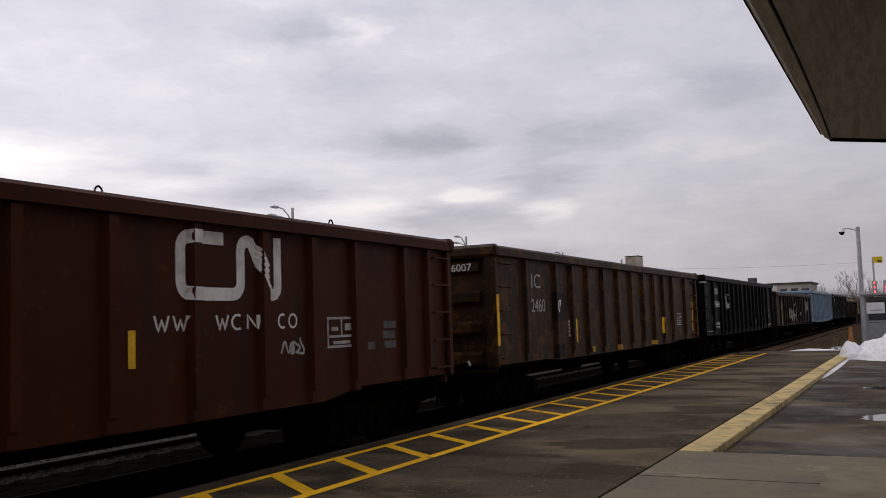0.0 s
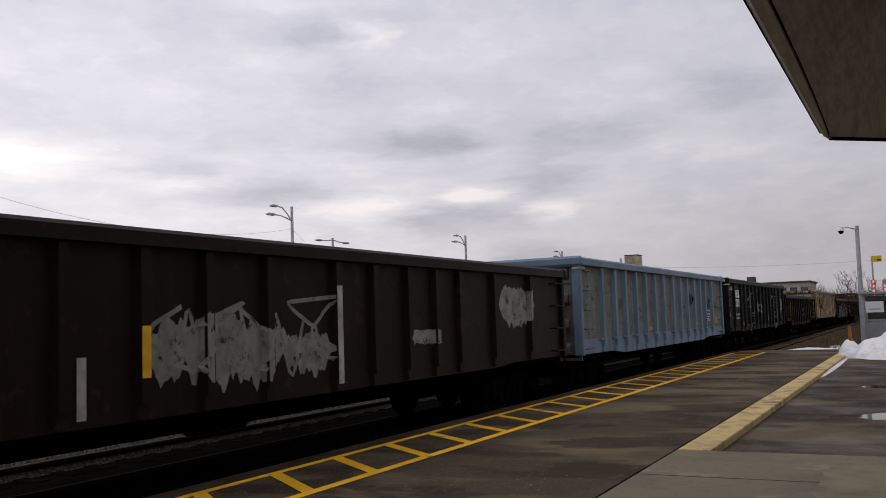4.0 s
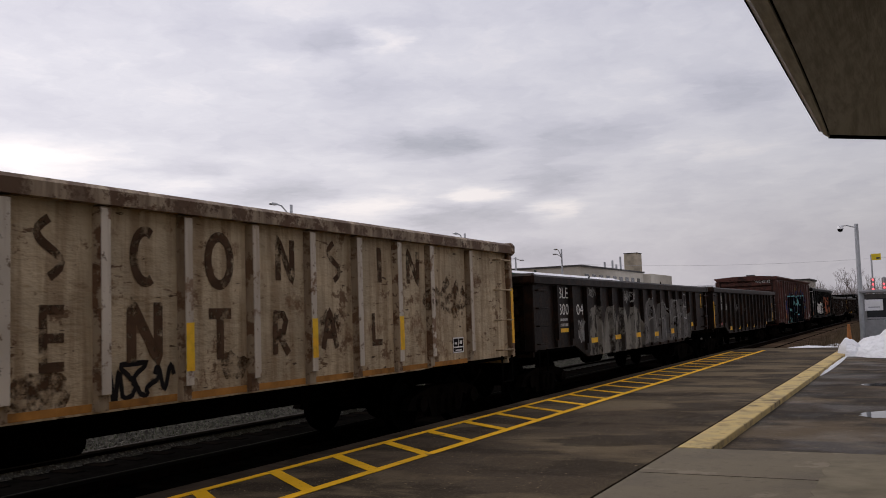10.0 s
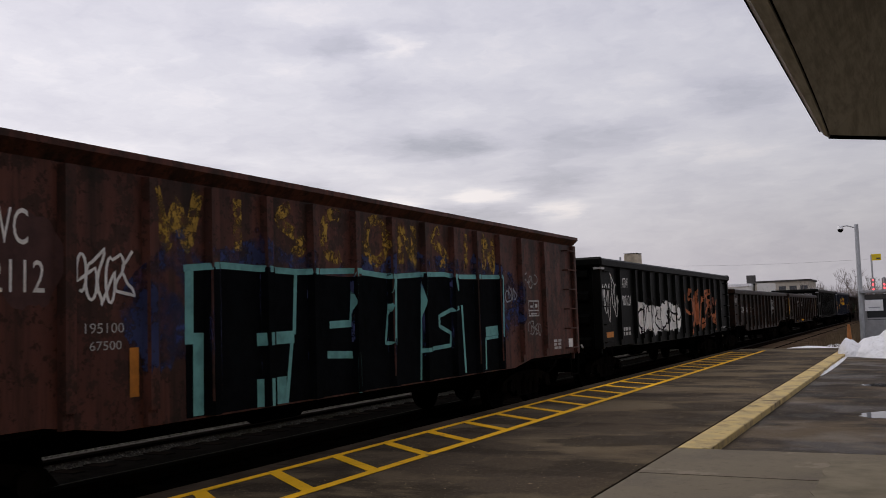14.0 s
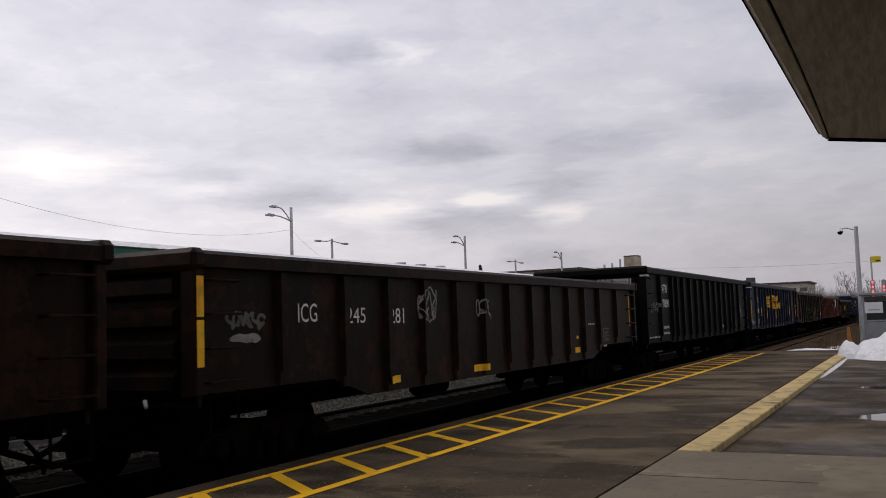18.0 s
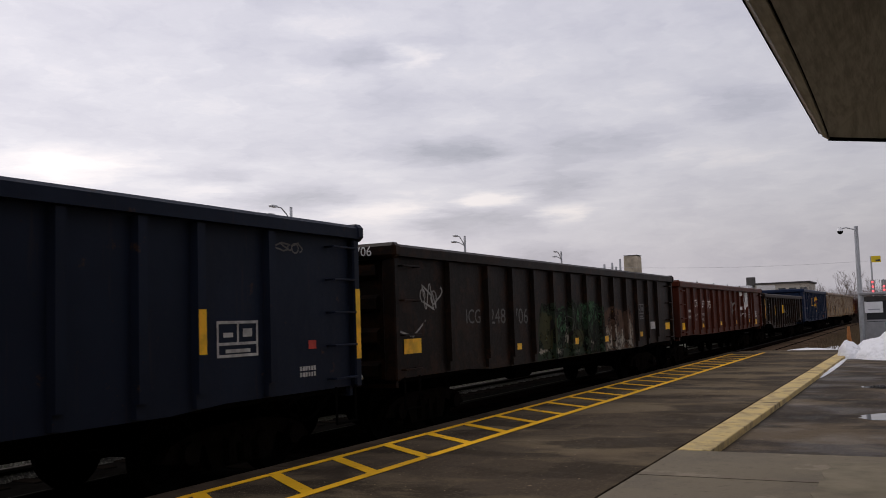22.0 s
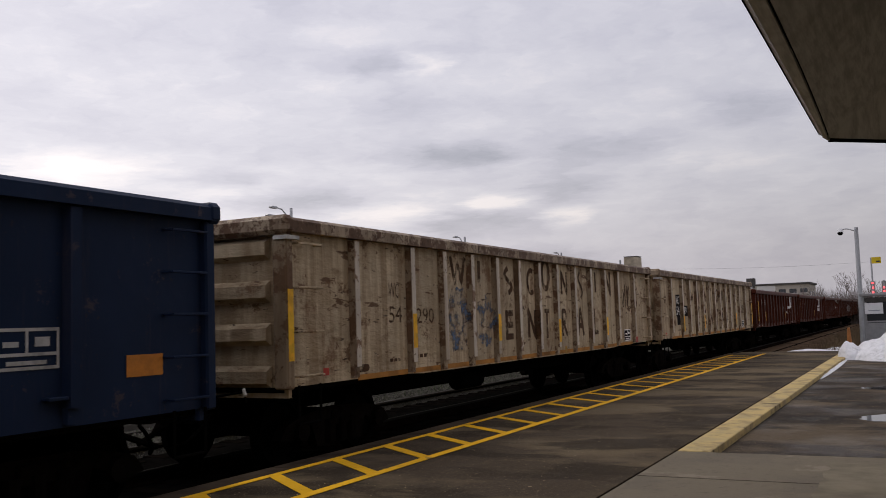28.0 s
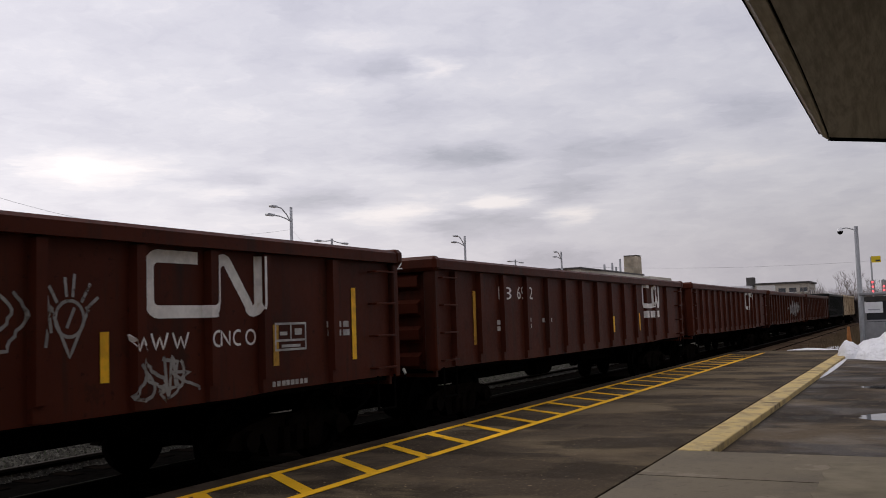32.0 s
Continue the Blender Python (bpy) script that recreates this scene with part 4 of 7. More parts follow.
place(Car("gondola", "low sooty gondola with white number", "freight car", 15.95, LOW, BROWN_BLACK, posts=POSTS_SOOT_B), 13.28)
place(Car("gondola", "low sooty gondola with yellow corner stripe", "freight car", 15.9, LOW, BROWN_BLACK, posts=POSTS_SOOT_B), 30.3)
place(Car("gondola", "black steel gondola with white stencils", "freight car", 16.0, HIGH, BLACK, posts=POSTS_BLACK, belly=0.88, ends=0.93), 47.3)
place(Car("gondola", "navy-blue gondola with yellow lettering", "freight car", 16.0, 2.96, NAVY, posts=POSTS_BLUE, belly=0.88, ends=0.93), 64.25)
place(Car("gondola", "brown-black gondola with green and white graffiti", "freight car", 16.0, 2.79, BROWN_BLACK, posts=POSTS_SOOT, belly=0.88, ends=0.93), 81.1)
place(Car("gondola", "mineral-red gondola with white lettering", "freight car", 16.3, MID, OXIDE_BRIGHT, posts=POSTS_RED_2, belly=0.97, ends=1.0), 97.9)
place(Car("gondola", "low brown-black gondola with yellow reflectors", "freight car", 15.65, LOW, BROWN_BLACK, posts=POSTS_LOW), 115.2)
place(Car("gondola", "worn blue gondola with yellow lettering", "freight car", 15.95, HIGH, BLUE, posts=POSTS_BLUE, belly=0.88, ends=0.93), 131.95)
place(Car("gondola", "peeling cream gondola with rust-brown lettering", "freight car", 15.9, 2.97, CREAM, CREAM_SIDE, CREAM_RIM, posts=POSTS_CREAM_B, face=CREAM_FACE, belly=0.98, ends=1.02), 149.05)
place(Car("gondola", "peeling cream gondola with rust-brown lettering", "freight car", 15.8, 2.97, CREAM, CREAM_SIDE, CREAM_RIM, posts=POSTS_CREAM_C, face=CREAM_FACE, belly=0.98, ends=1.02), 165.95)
place(Car("gondola", "mineral-red gondola with chalky white tags", "freight car", 15.7, 2.69, OXIDE_BRIGHT, posts=POSTS_RED, belly=0.97, ends=1.0), 182.8)
for lead, top, mat, lab in ((199.55, 2.66, OXIDE_BRIGHT, "mineral-red gondola with white lettering"), (216.9, 2.66, OXIDE_BRIGHT, "mineral-red gondola with white lettering"),
                            (234.0, 2.66, OXIDE, "oxide-red gondola with white graffiti"), (251.0, 2.66, OXIDE, "oxide-red gondola far down the train"),
                            (268.0, 2.9, BLACK_GREEN, "dark green-black gondola far down the train"), (285.0, 2.97, CREAM, "pale cream gondola far down the train"),
                            (302.0, 2.6, BROWN, "brown gondola far down the train"), (319.0, 2.6, BROWN_BLACK, "brown-black gondola far down the train")):
    place(Car("gondola", lab, "freight car", 16.0, top, mat, posts=POSTS_RED, belly=0.97, ends=1.0, far=True), lead)

# colours of lettering and graffiti
ORANGE_RUST = plain("orange_rust", (0.42, 0.19, 0.04), 0.85, grain=0.5, scale=3.0)
FADED = plain("ghost_stencil_grey", (0.13, 0.125, 0.12), 0.8, grain=0.4, scale=9.0)
CHALK = worn("chalky_spray_white", (0.33, 0.32, 0.3), 0.85, 4.0)
CHALK_DIM = worn("dim_spray_grey", (0.15, 0.14, 0.13), 0.85, 3.0)
CHALK_MID = Mat("weathered_silver_spray", (0.21, 0.195, 0.165), 0.8, 0.0, 0.1)
_v = CHALK_MID.coords((1.0, 1.7, 0.8))
CHALK_MID.mix(CHALK_MID.noise(_v, 1.1, 5.0, 0.6, 0.5, 0.62), (0.1, 0.09, 0.075), 0.8)
CHALK_MID.mix(CHALK_MID.noise(_v, 1.7, 8.0, 0.7, 0.5, 0.56), (0.022, 0.017, 0.014), 0.92)
CHALK_MID.mix(CHALK_MID.noise(_v, 5.0, 6.0, 0.7, 0.56, 0.64), (0.3, 0.28, 0.24), 0.6)
CHALK_MID = CHALK_MID.m
DARK_INK = plain("dark_spray", (0.02, 0.017, 0.017), 0.8, grain=0.3, spec=0.02)
RUST_INK = worn("rust_brown_lettering", (0.1, 0.056, 0.031), 0.72, 4.0)
RUST_STAIN = worn("rust_stain", (0.11, 0.06, 0.03), 0.5, 5.0)
PALE_RUST = worn("pale_rust", (0.11, 0.065, 0.035), 0.5, 5.0)
DULL_YELLOW = plain("dull_reflector_yellow", (0.5, 0.27, 0.03), 0.6, grain=0.45, scale=8.0)
SICKLY = plain("yellow_green_paint", (0.4, 0.4, 0.05), 0.6, grain=0.3)
OLD_GOLD = worn("flaking_yellow_lettering", (0.45, 0.28, 0.06), 0.55, 7.0)
SPRAY_BLUE = worn("blue_spray_fade", (0.045, 0.055, 0.13), 0.55, 2.0)
PIECE_BLACK = plain("black_spray_fill", (0.004, 0.005, 0.006), 0.8, grain=0.4, spec=0.02)
CYAN = plain("pale_cyan_spray", (0.16, 0.42, 0.4), 0.6, grain=0.3)
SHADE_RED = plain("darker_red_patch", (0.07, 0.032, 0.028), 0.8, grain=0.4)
FLAME = plain("orange_spray", (0.42, 0.13, 0.05), 0.7, grain=0.4)
FLAME_DIM = worn("dull_orange_spray", (0.2, 0.08, 0.05), 0.55, 4.0)
FLAKED = worn("flaked_white_spray", (0.3, 0.27, 0.22), 0.62, 3.2)
MOSS = worn("green_spray", (0.046, 0.1, 0.05), 0.62, 2.2)
MOSS_DIM = worn("dark_green_spray", (0.027, 0.04, 0.024), 0.72, 2.4)
SWAMP = worn("olive_spray", (0.05, 0.05, 0.022), 0.85, 3.0)
CLAY = worn("clay_brown_spray", (0.1, 0.06, 0.04), 0.8, 3.0)
PINKISH = worn("pink_scuff", (0.16, 0.06, 0.055), 0.5, 4.0)
SCUFF_BLUE = worn("pale_blue_scuff", (0.14, 0.18, 0.25), 0.45, 4.0)

# rust-orange streak along the sills of the cream cars
for i in (7, 20, 21):
    c = CARS[i][0]
    for a, b in zip(c.posts, c.posts[1:]):
        c.plate("sill_streak", a + 0.09, 1.0, b - a - 0.18, 0.07, ORANGE_RUST, on=c.xs)

# numbers on the leading ends; pale blocks imitate sky showing through corner gaps
for i, s, x, w in ((1, "IC 246007", 0.3, 0.82), (2, "ATW 700230", 0.2, 0.95), (14, "ATW 700091", 0.2, 0.95), (16, "ICG 248706", 0.35, 0.9), (17, "CN 137675", 0.45, 0.8), (18, "BLE 30019", 0.45, 0.8), (3, "IC 295917", 0.35, 0.85), (5, "QCER 801958", 0.8, 0.66), (7, "WC 54081", 0.3, 0.8), (10, "WC 62112", 0.45, 0.75), (12, "ICG 245343", 0.3, 0.85), (15, "NOKL 320389", 0.6, 0.86), (21, "WC 54049", 0.3, 0.8), (22, "CN 137655", 0.45, 0.8), (23, "136902", 0.4, 0.66)):
    c = CARS[i][0]
    if i == 7:
        part("number_field", box_mesh("end_field", (0.2, -0.066, c.top - 0.18), (1.2, -0.062, c.top)), DARK_INK, c.root)
    c.end_text(s, x, c.top - (0.3 if i == 10 else 0.42 if i in (1, 2, 14, 17, 22) else 0.155), w, 0.13, WHITE, 0.014 if i in (1, 2, 10, 14, 17, 22) else -0.068)
for i in (2, 4, 5, 7, 11, 14, 15, 20, 21):
    c = CARS[i][0]
    part("corner_iron", box_mesh("corner_iron", (HALF - 0.16, -0.03, c.top - 0.26), (HALF + 0.03, 0.22, c.top - 0.215)), GREY_WHITE, c.root)

# small shelf brackets beside the posts of the sky-blue and the worn blue car
for i, m in ((4, SKY_BLUE), (19, BLUE)):
    c = CARS[i][0]
    for y in c.posts:
        part("bracket", box_mesh("bracket", (0, -0.2, 0), (0.09, 0, 0.035), 0.008), m, c.root, at=(c.xs, y - c.post_w / 2, 1.16))
c = CARS[4][0]
for a, b in zip((0.06, *[y + 0.1 for y in c.posts]), (*[y - 0.1 for y in c.posts], 15.79)):
    def hem(y):
        u = min(y, 15.85 - y)
        return 0.88 - 0.08 * min(1.0, max(0.0, (u - 2.5) / 0.8))
    bm = bmesh.new()
    ys = [a, *[y for y in (2.5, 3.3, 12.55, 13.35) if a < y < b], b]
    add_prism(bm, [(y, hem(y)) for y in ys] + [(b, 1.2), (a, 1.2)], "x", c.xs, c.xs + 0.012)
    part("lower_panel", bm, SKY_BLUE, c.root, "clean blue lower panel")
# lashing rings on the top chords
loops = []
for a in range(11):
    u = math.pi * a / 10
    loops.append([(0.01 * math.cos(v * math.pi / 3), (0.045 + 0.01 * math.sin(v * math.pi / 3)) * math.cos(u), (0.065 + 0.01 * math.sin(v * math.pi / 3)) * math.sin(u)) for v in range(6)])
ring_mesh = mesh_of("lashing_ring", [q for l in loops for q in l], [(6 * a + v, 6 * a + (v + 1) % 6, 6 * a + 6 + (v + 1) % 6, 6 * a + 6 + v) for a in range(10) for v in range(6)])
for i, spots in ((17, (2.9, 5.7, 8.3, 11.0)), (6, (9.5, 5.0, 14.2)), (0, (5.4, 9.2, 12.8)), (8, (3.5, 9.8)), (22, (7.0,))):
    for y in spots:
        part("lashing_ring", ring_mesh, BLACK_IRON, CARS[i][0].root, at=(HALF - 0.06, y, CARS[i][0].top - 0.01))
CARS[15][0].stencil = CARS[23][0].stencil = True
c = CARS[0][0]
c.emblem(10.16, 2.00, 1.66, 0.71)
c.blocks(9.85, 1.70, 0.5, 0.15, 2, WHITE, "zigzag")
c.blocks(10.71, 1.70, 0.72, 0.15, 3, WHITE, "zigzag,arch,gate")
c.blocks(11.74, 1.70, 0.38, 0.15, 2, WHITE, "arch,hoop")
c.plate("reflector", 9.55, 1.37, 0.09, 0.35, SAFETY)
c.boxed(12.70, 1.43, 0.62, 0.38)
c.tag(11.85, 1.36, 0.39, 0.22, 17, GREY_WHITE, 0.03, 4)
c.bars(14.01, 1.38, 0.42, 0.40, 3, 1, FADED)
c.bars(13.59, 1.38, 0.28, 0.13, 1, 1, FADED)
c = CARS[1][0]
c.fit_text("IC", 1.82, 2.28, 0.46, 0.27, GREY_WHITE)
c.fit_text("2460", 1.79, 1.83, 0.70, 0.25, GREY_WHITE)
c.plate("reflector", 0.03, 1.27, 0.1, 0.87, SAFETY, on=HALF - 0.009)
c.plate("number_field", 2.85, 1.64, 0.78, 0.57, BROWN_BLACK)
c.plate("stencil_field", 2.88, 0.92, 0.67, 0.27, BROWN_BLACK)
c.plate("reflector", 3.35, 1.08, 0.18, 0.09, PALE_RUST)
c.bars(3.74, 1.32, 0.13, 0.36, 5, 1)
c.fit_text("07", 2.98, 1.81, 0.41, 0.26)
c.plate("reflector", 4.20, 1.19, 0.10, 0.49, SAFETY)
c.plate("reflector", 7.31, 1.15, 0.10, 0.46, SAFETY)
c.plate("reflector", 11.41, 1.19, 0.10, 0.45, SAFETY)
c.plate("reflector", 4.99, 0.94, 0.46, 0.13, DULL_YELLOW)
c.plate("reflector", 7.09, 0.91, 0.44, 0.12, DULL_YELLOW)
c.plate("reflector", 10.18, 0.92, 0.39, 0.11, DULL_YELLOW)
c.boxed(13.22, 1.38, 0.53, 0.35)
c.bars(2.98, 1.11, 0.56, 0.10, 1, 2, PALE_RUST)
c.ribbon([[(15.28, 1.17), (15.36, 2.08)]], 0.1, SAFETY, "reflector")
c.bars(14.44, 2.53, 0.45, 0.18, 2, 4, FADED)
c.bars(14.60, 1.11, 0.31, 0.06, 1, 3, FADED)
c = CARS[2][0]
c.fit_text("ATW", 2.12, 2.34, 0.54, 0.23)
c.fit_text("700230", 2.01, 1.90, 0.84, 0.23)
c.bars(1.99, 1.28, 0.77, 0.11, 1, 7)
c.bars(1.99, 1.16, 0.77, 0.10, 1, 6)
c.bars(0.35, 1.06, 1.30, 0.04, 1, 12)
c.tag(3.95, 1.75, 0.42, 0.7, 47, GREY_WHITE, 0.022, 8)
c.plate("reflector", 10.70, 1.16, 0.29, 0.18, GREY_WHITE)
c.bars(1.48, 1.31, 0.11, 0.32, 5, 1)
c.bars(14.57, 1.72, 0.29, 0.28, 3, 3)
c.bars(14.59, 1.39, 0.56, 0.14, 2, 6)
c.boxed(13.15, 1.13, 0.45, 0.31)
c.bars(14.28, 1.05, 1.24, 0.10, 1, 16)
c.bars(12.46, 1.13, 0.40, 0.06, 1, 8)
c.plate("reflector", 13.65, 1.17, 0.20, 0.07, PALE_RUST)
c = CARS[3][0]
c.fit_text("IC", 2.22, 2.15, 0.34, 0.23)
c.fit_text("295917", 1.97, 1.81, 0.94, 0.26)
c.plate("reflector", 1.806, 1.29, 0.108, 0.89, SAFETY, on=c.xp + c.face)
c.plate("reflector", 4.866, 1.27, 0.108, 0.48, SAFETY, on=c.xp + c.face)
c.plate("reflector", 8.046, 0.98, 0.108, 1.20, GREY_WHITE, on=c.xp + c.face)
c.plate("reflector", 1.03, 1.13, 0.18, 0.10, RED_SPOT)
c.plate("reflector", 2.38, 1.06, 0.30, 0.13, GREY_WHITE)
c.blotch(4.96, 0.93, 1.86, 1.12, 61, CHALK, 0.5)
c.blotch(5.84, 0.93, 2.22, 0.96, 62, CHALK, 0.6)
c.blotch(9.88, 1.32, 1.03, 0.32, 63, CHALK)
c.blotch(13.09, 1.51, 1.64, 0.88, 64, CHALK)
c.tag(5.09, 1.11, 2.99, 0.95, 65, CHALK, 0.05, 7)
c.plate("reflector", 4.20, 0.95, 0.10, 0.54, GREY_WHITE)
c = CARS[4][0]
c.tag(10.44, 1.88, 0.60, 0.47, 67, DARK_INK, 0.035, 6)
c.tag(13.07, 1.77, 0.71, 0.48, 68, DARK_INK, 0.035, 7)
c.tag(14.31, 1.78, 0.64, 0.28, 69, DARK_INK, 0.025, 5)
c.boxed(13.13, 1.41, 0.62, 0.35, WHITE, DARK_INK)
c.plate("reflector", 11.35, 1.30, 0.47, 0.09, ORANGE)
c.plate("reflector", 14.52, 1.30, 0.49, 0.22, ORANGE)
c.bars(10.52, 1.11, 0.23, 0.07, 1, 3, DARK_INK)
c.tag(13.01, 1.11, 0.51, 0.19, 74, DARK_INK, 0.03, 3)
c.bars(11.36, 1.15, 0.37, 0.07, 1, 5)
c.plate("reflector", 5.59, 1.27, 0.41, 0.09, ORANGE)
c = CARS[5][0]
c.plate("number_plate", 1.81, 2.24, 0.93, 0.29, WHITE)
c.plate("number_plate", 1.75, 1.88, 0.97, 0.29, WHITE)
c.fit_text("QCER", 1.88, 2.28, 0.79, 0.21, DARK_INK)
c.fit_text("801958", 1.79, 1.92, 0.88, 0.21, DARK_INK)
c.plate("reflector", 1.63, 1.41, 0.10, 0.79, SICKLY)
c.plate("reflector", 0.18, 1.45, 0.42, 0.21, ORANGE)
c.plate("reflector", 3.00, 1.10, 0.61, 0.12, ORANGE)
c.bars(0.66, 2.52, 0.70, 0.16, 3, 4)
c.bars(1.75, 1.53, 0.94, 0.10, 1, 2)
c.bars(1.74, 1.39, 0.89, 0.10, 1, 2)
c.strokes(4.45, 0.95, 1.75, 1.6, 30, 87, CHALK, 0.035)
c.crest(4.95, 1.75, 0.8, 0.9, 88, CHALK, 0.04)
c.tag(7.17, 1.54, 0.60, 0.50, 88, CHALK, 0.04, 3)
c.tag(6.93, 1.56, 0.58, 0.56, 89, WHITE, 0.045, 4)
c.tag(7.99, 1.51, 0.66, 0.55, 90, WHITE, 0.045, 4)
c.tag(10.01, 1.07, 0.61, 0.58, 91, WHITE, 0.045, 5)
c.strokes(11.05, 1.3, 0.6, 1.15, 26, 92, CHALK, 0.035)
c.strokes(12.12, 1.0, 0.75, 1.3, 34, 93, CHALK, 0.04)
c.tag(14.46, 1.48, 1.12, 0.89, 94, WHITE, 0.04, 6)
c.plate("reflector", 14.73, 1.57, 0.10, 0.66, SICKLY)
c.plate("reflector", 9.01, 1.09, 0.47, 0.11, ORANGE)
c.plate("reflector", 12.14, 1.11, 0.45, 0.10, ORANGE)
c.boxed(13.18, 1.40, 0.53, 0.35)
c.bars(14.53, 1.05, 0.39, 0.10, 1, 2)
c = CARS[6][0]
c.fit_text("B&", 1.98, 2.07, 0.26, 0.2)
c.fit_text("L", 2.3, 2.10, 0.14, 0.20)
c.fit_text("E", 2.89, 2.13, 0.15, 0.21)
c.fit_text("301", 1.98, 1.75, 0.47, 0.19)
c.fit_text("92", 2.88, 1.75, 0.42, 0.19)
c.plate("reflector", 0.44, 1.90, 0.12, 0.27, SAFETY)
c.plate("reflector", 0.44, 1.27, 0.10, 0.45, SAFETY)
c.plate("reflector", 1.846, 1.24, 0.108, 0.90, DULL_YELLOW, on=c.xp + c.face)
c.plate("reflector", 8.86, 1.29, 0.10, 0.90, DULL_YELLOW)
c.plate("reflector", 3.89, 1.40, 0.43, 0.11, SAFETY)
c.plate("reflector", 5.0, 1.54, 0.1, 0.48, SAFETY)
c.strokes(8.2, 0.85, 0.55, 1.0, 16, 112, FADED, 0.035)
c.strokes(9.0, 1.1, 0.55, 0.85, 20, 113, FADED, 0.035)
c.plate("reflector", 15.47, 1.96, 0.13, 0.25, SAFETY)
c.plate("reflector", 15.51, 1.32, 0.10, 0.45, SAFETY)
c.boxed(12.78, 1.55, 0.42, 0.34)
c.plate("reflector", 11.90, 1.55, 0.13, 0.29, SAFETY)
c.plate("reflector", 13.66, 1.21, 0.23, 0.09, FADED)
c.plate("reflector", 14.82, 1.36, 0.10, 0.09, SICKLY)
c.tag(13.73, 1.09, 0.17, 0.11, 119, FADED, 0.02, 2)
c = CARS[7][0]
c.plate("number_field", 1.77, 1.72, 1.06, 0.66, DARK_INK)
c.fit_text("WC", 1.91, 2.06, 0.45, 0.28)
c.fit_text("54081", 1.93, 1.77, 0.83, 0.24)
c.plate("number_field", 3.24, 1.68, 0.63, 0.29, DARK_INK)
c.tag(0.63, 1.80, 0.50, 0.61, 124, DARK_INK, 0.035, 4)
c.plate("reflector", 0.03, 1.29, 0.1, 0.90, SAFETY, on=HALF - 0.009)
c.plate("reflector", 3.99, 1.25, 0.10, 0.50, SAFETY)
c.blotch(2.99, 1.73, 1.17, 1.01, 127, RUST_STAIN, 0.6)
c.blotch(0.54, 1.27, 0.84, 0.49, 128, RUST_STAIN, 0.6)
c.blotch(4.24, 1.21, 0.92, 0.71, 129, RUST_STAIN, 0.5)
c.blocks(6.19, 2.16, 0.32, 0.50, 1, RUST_INK, "wave", bold=1.25)
c.blocks(7.23, 2.14, 0.39, 0.48, 1, RUST_INK, "arch", bold=1.25)
c.blocks(8.22, 2.13, 0.45, 0.50, 1, RUST_INK, "hoop", bold=1.25)
c.blocks(9.32, 2.20, 0.47, 0.47, 1, RUST_INK, "gate", bold=1.25)
c.blocks(10.38, 2.22, 0.31, 0.47, 1, RUST_INK, "wave", bold=1.25)
c.blocks(11.50, 2.22, 0.23, 0.47, 1, RUST_INK, "rod", bold=1.25)
c.blocks(12.29, 2.22, 0.50, 0.46, 1, RUST_INK, "gate", bold=1.25)
c.blocks(6.21, 1.37, 0.33, 0.56, 1, RUST_INK, "comb", bold=1.25)
c.blocks(7.12, 1.40, 0.59, 0.55, 1, RUST_INK, "gate", bold=1.25)
c.blocks(8.22, 1.37, 0.45, 0.52, 1, RUST_INK, "mast", bold=1.25)
c.blocks(9.26, 1.37, 0.38, 0.49, 1, RUST_INK, "flag", bold=1.25)
c.blocks(10.23, 1.39, 0.39, 0.46, 1, RUST_INK, "tent", bold=1.25)
c.blocks(11.35, 1.38, 0.34, 0.43, 1, RUST_INK, "angle", bold=1.25)
c.tag(6.97, 1.01, 0.75, 0.40, 143, DARK_INK, 0.05, 5)
c.blotch(5.94, 1.00, 0.63, 0.41, 144, RUST_STAIN, 0.15)
c.blotch(8.44, 1.04, 0.44, 0.59, 145, RUST_STAIN, 0.5)
c.blotch(12.78, 1.49, 1.51, 0.95, 146, RUST_STAIN, 0.6)
c.blotch(10.11, 1.37, 0.73, 0.83, 147, RUST_STAIN, 0.7)
c.plate("reflector", 7.846, 1.28, 0.108, 0.47, SAFETY, on=c.xp + c.face)
c.plate("reflector", 9.926, 1.30, 0.108, 0.46, SAFETY, on=c.xp + c.face)
c.plate("reflector", 11.966, 1.30, 0.108, 0.46, SAFETY, on=c.xp + c.face)
c.plate("reflector", 15.87, 1.24, 0.1, 0.96, SAFETY, on=HALF - 0.009)
c.boxed(13.72, 1.17, 0.37, 0.24, WHITE, DARK_INK)
c = CARS[8][0]
c.fit_text("BLE", 1.58, 2.04, 0.57, 0.22)
c.fit_text("300", 1.59, 1.70, 0.56, 0.23)
c.fit_text("04", 2.65, 1.69, 0.42, 0.23)
c.bars(1.61, 1.58, 0.49, 0.07, 1, 8)
c.bars(1.61, 1.47, 0.49, 0.08, 1, 6)
c.plate("reflector", 1.64, 1.35, 0.46, 0.08, SAFETY)
c.tag(3.46, 2.05, 0.52, 0.26, 159, CHALK, 0.03, 5)
c.tag(6.22, 1.94, 0.67, 0.33, 160, CHALK, 0.03, 6)
c.tag(2.71, 1.05, 0.38, 0.58, 161, CHALK, 0.03, 6)
c.mural(3.42, 7.72, 0.8, 1.98, 162, CHALK_MID, 1.05)
c.mural(7.95, 13.1, 0.88, 2.12, 163, CHALK_DIM, 1.25, 0.15)
for y, w, h in ((8.05, 1.2, 1.1), (8.35, 0.6, 0.6), (9.35, 1.3, 1.0), (9.7, 0.6, 0.55), (10.75, 1.2, 1.05), (11.1, 0.5, 0.6), (12.05, 0.4, 0.9)):
    c.ribbon([[(y + w / 2 - w / 2 * math.cos(u * math.pi / 12), 0.98 + h * math.sin(u * math.pi / 12)) for u in range(13)]], 0.035, CHALK)
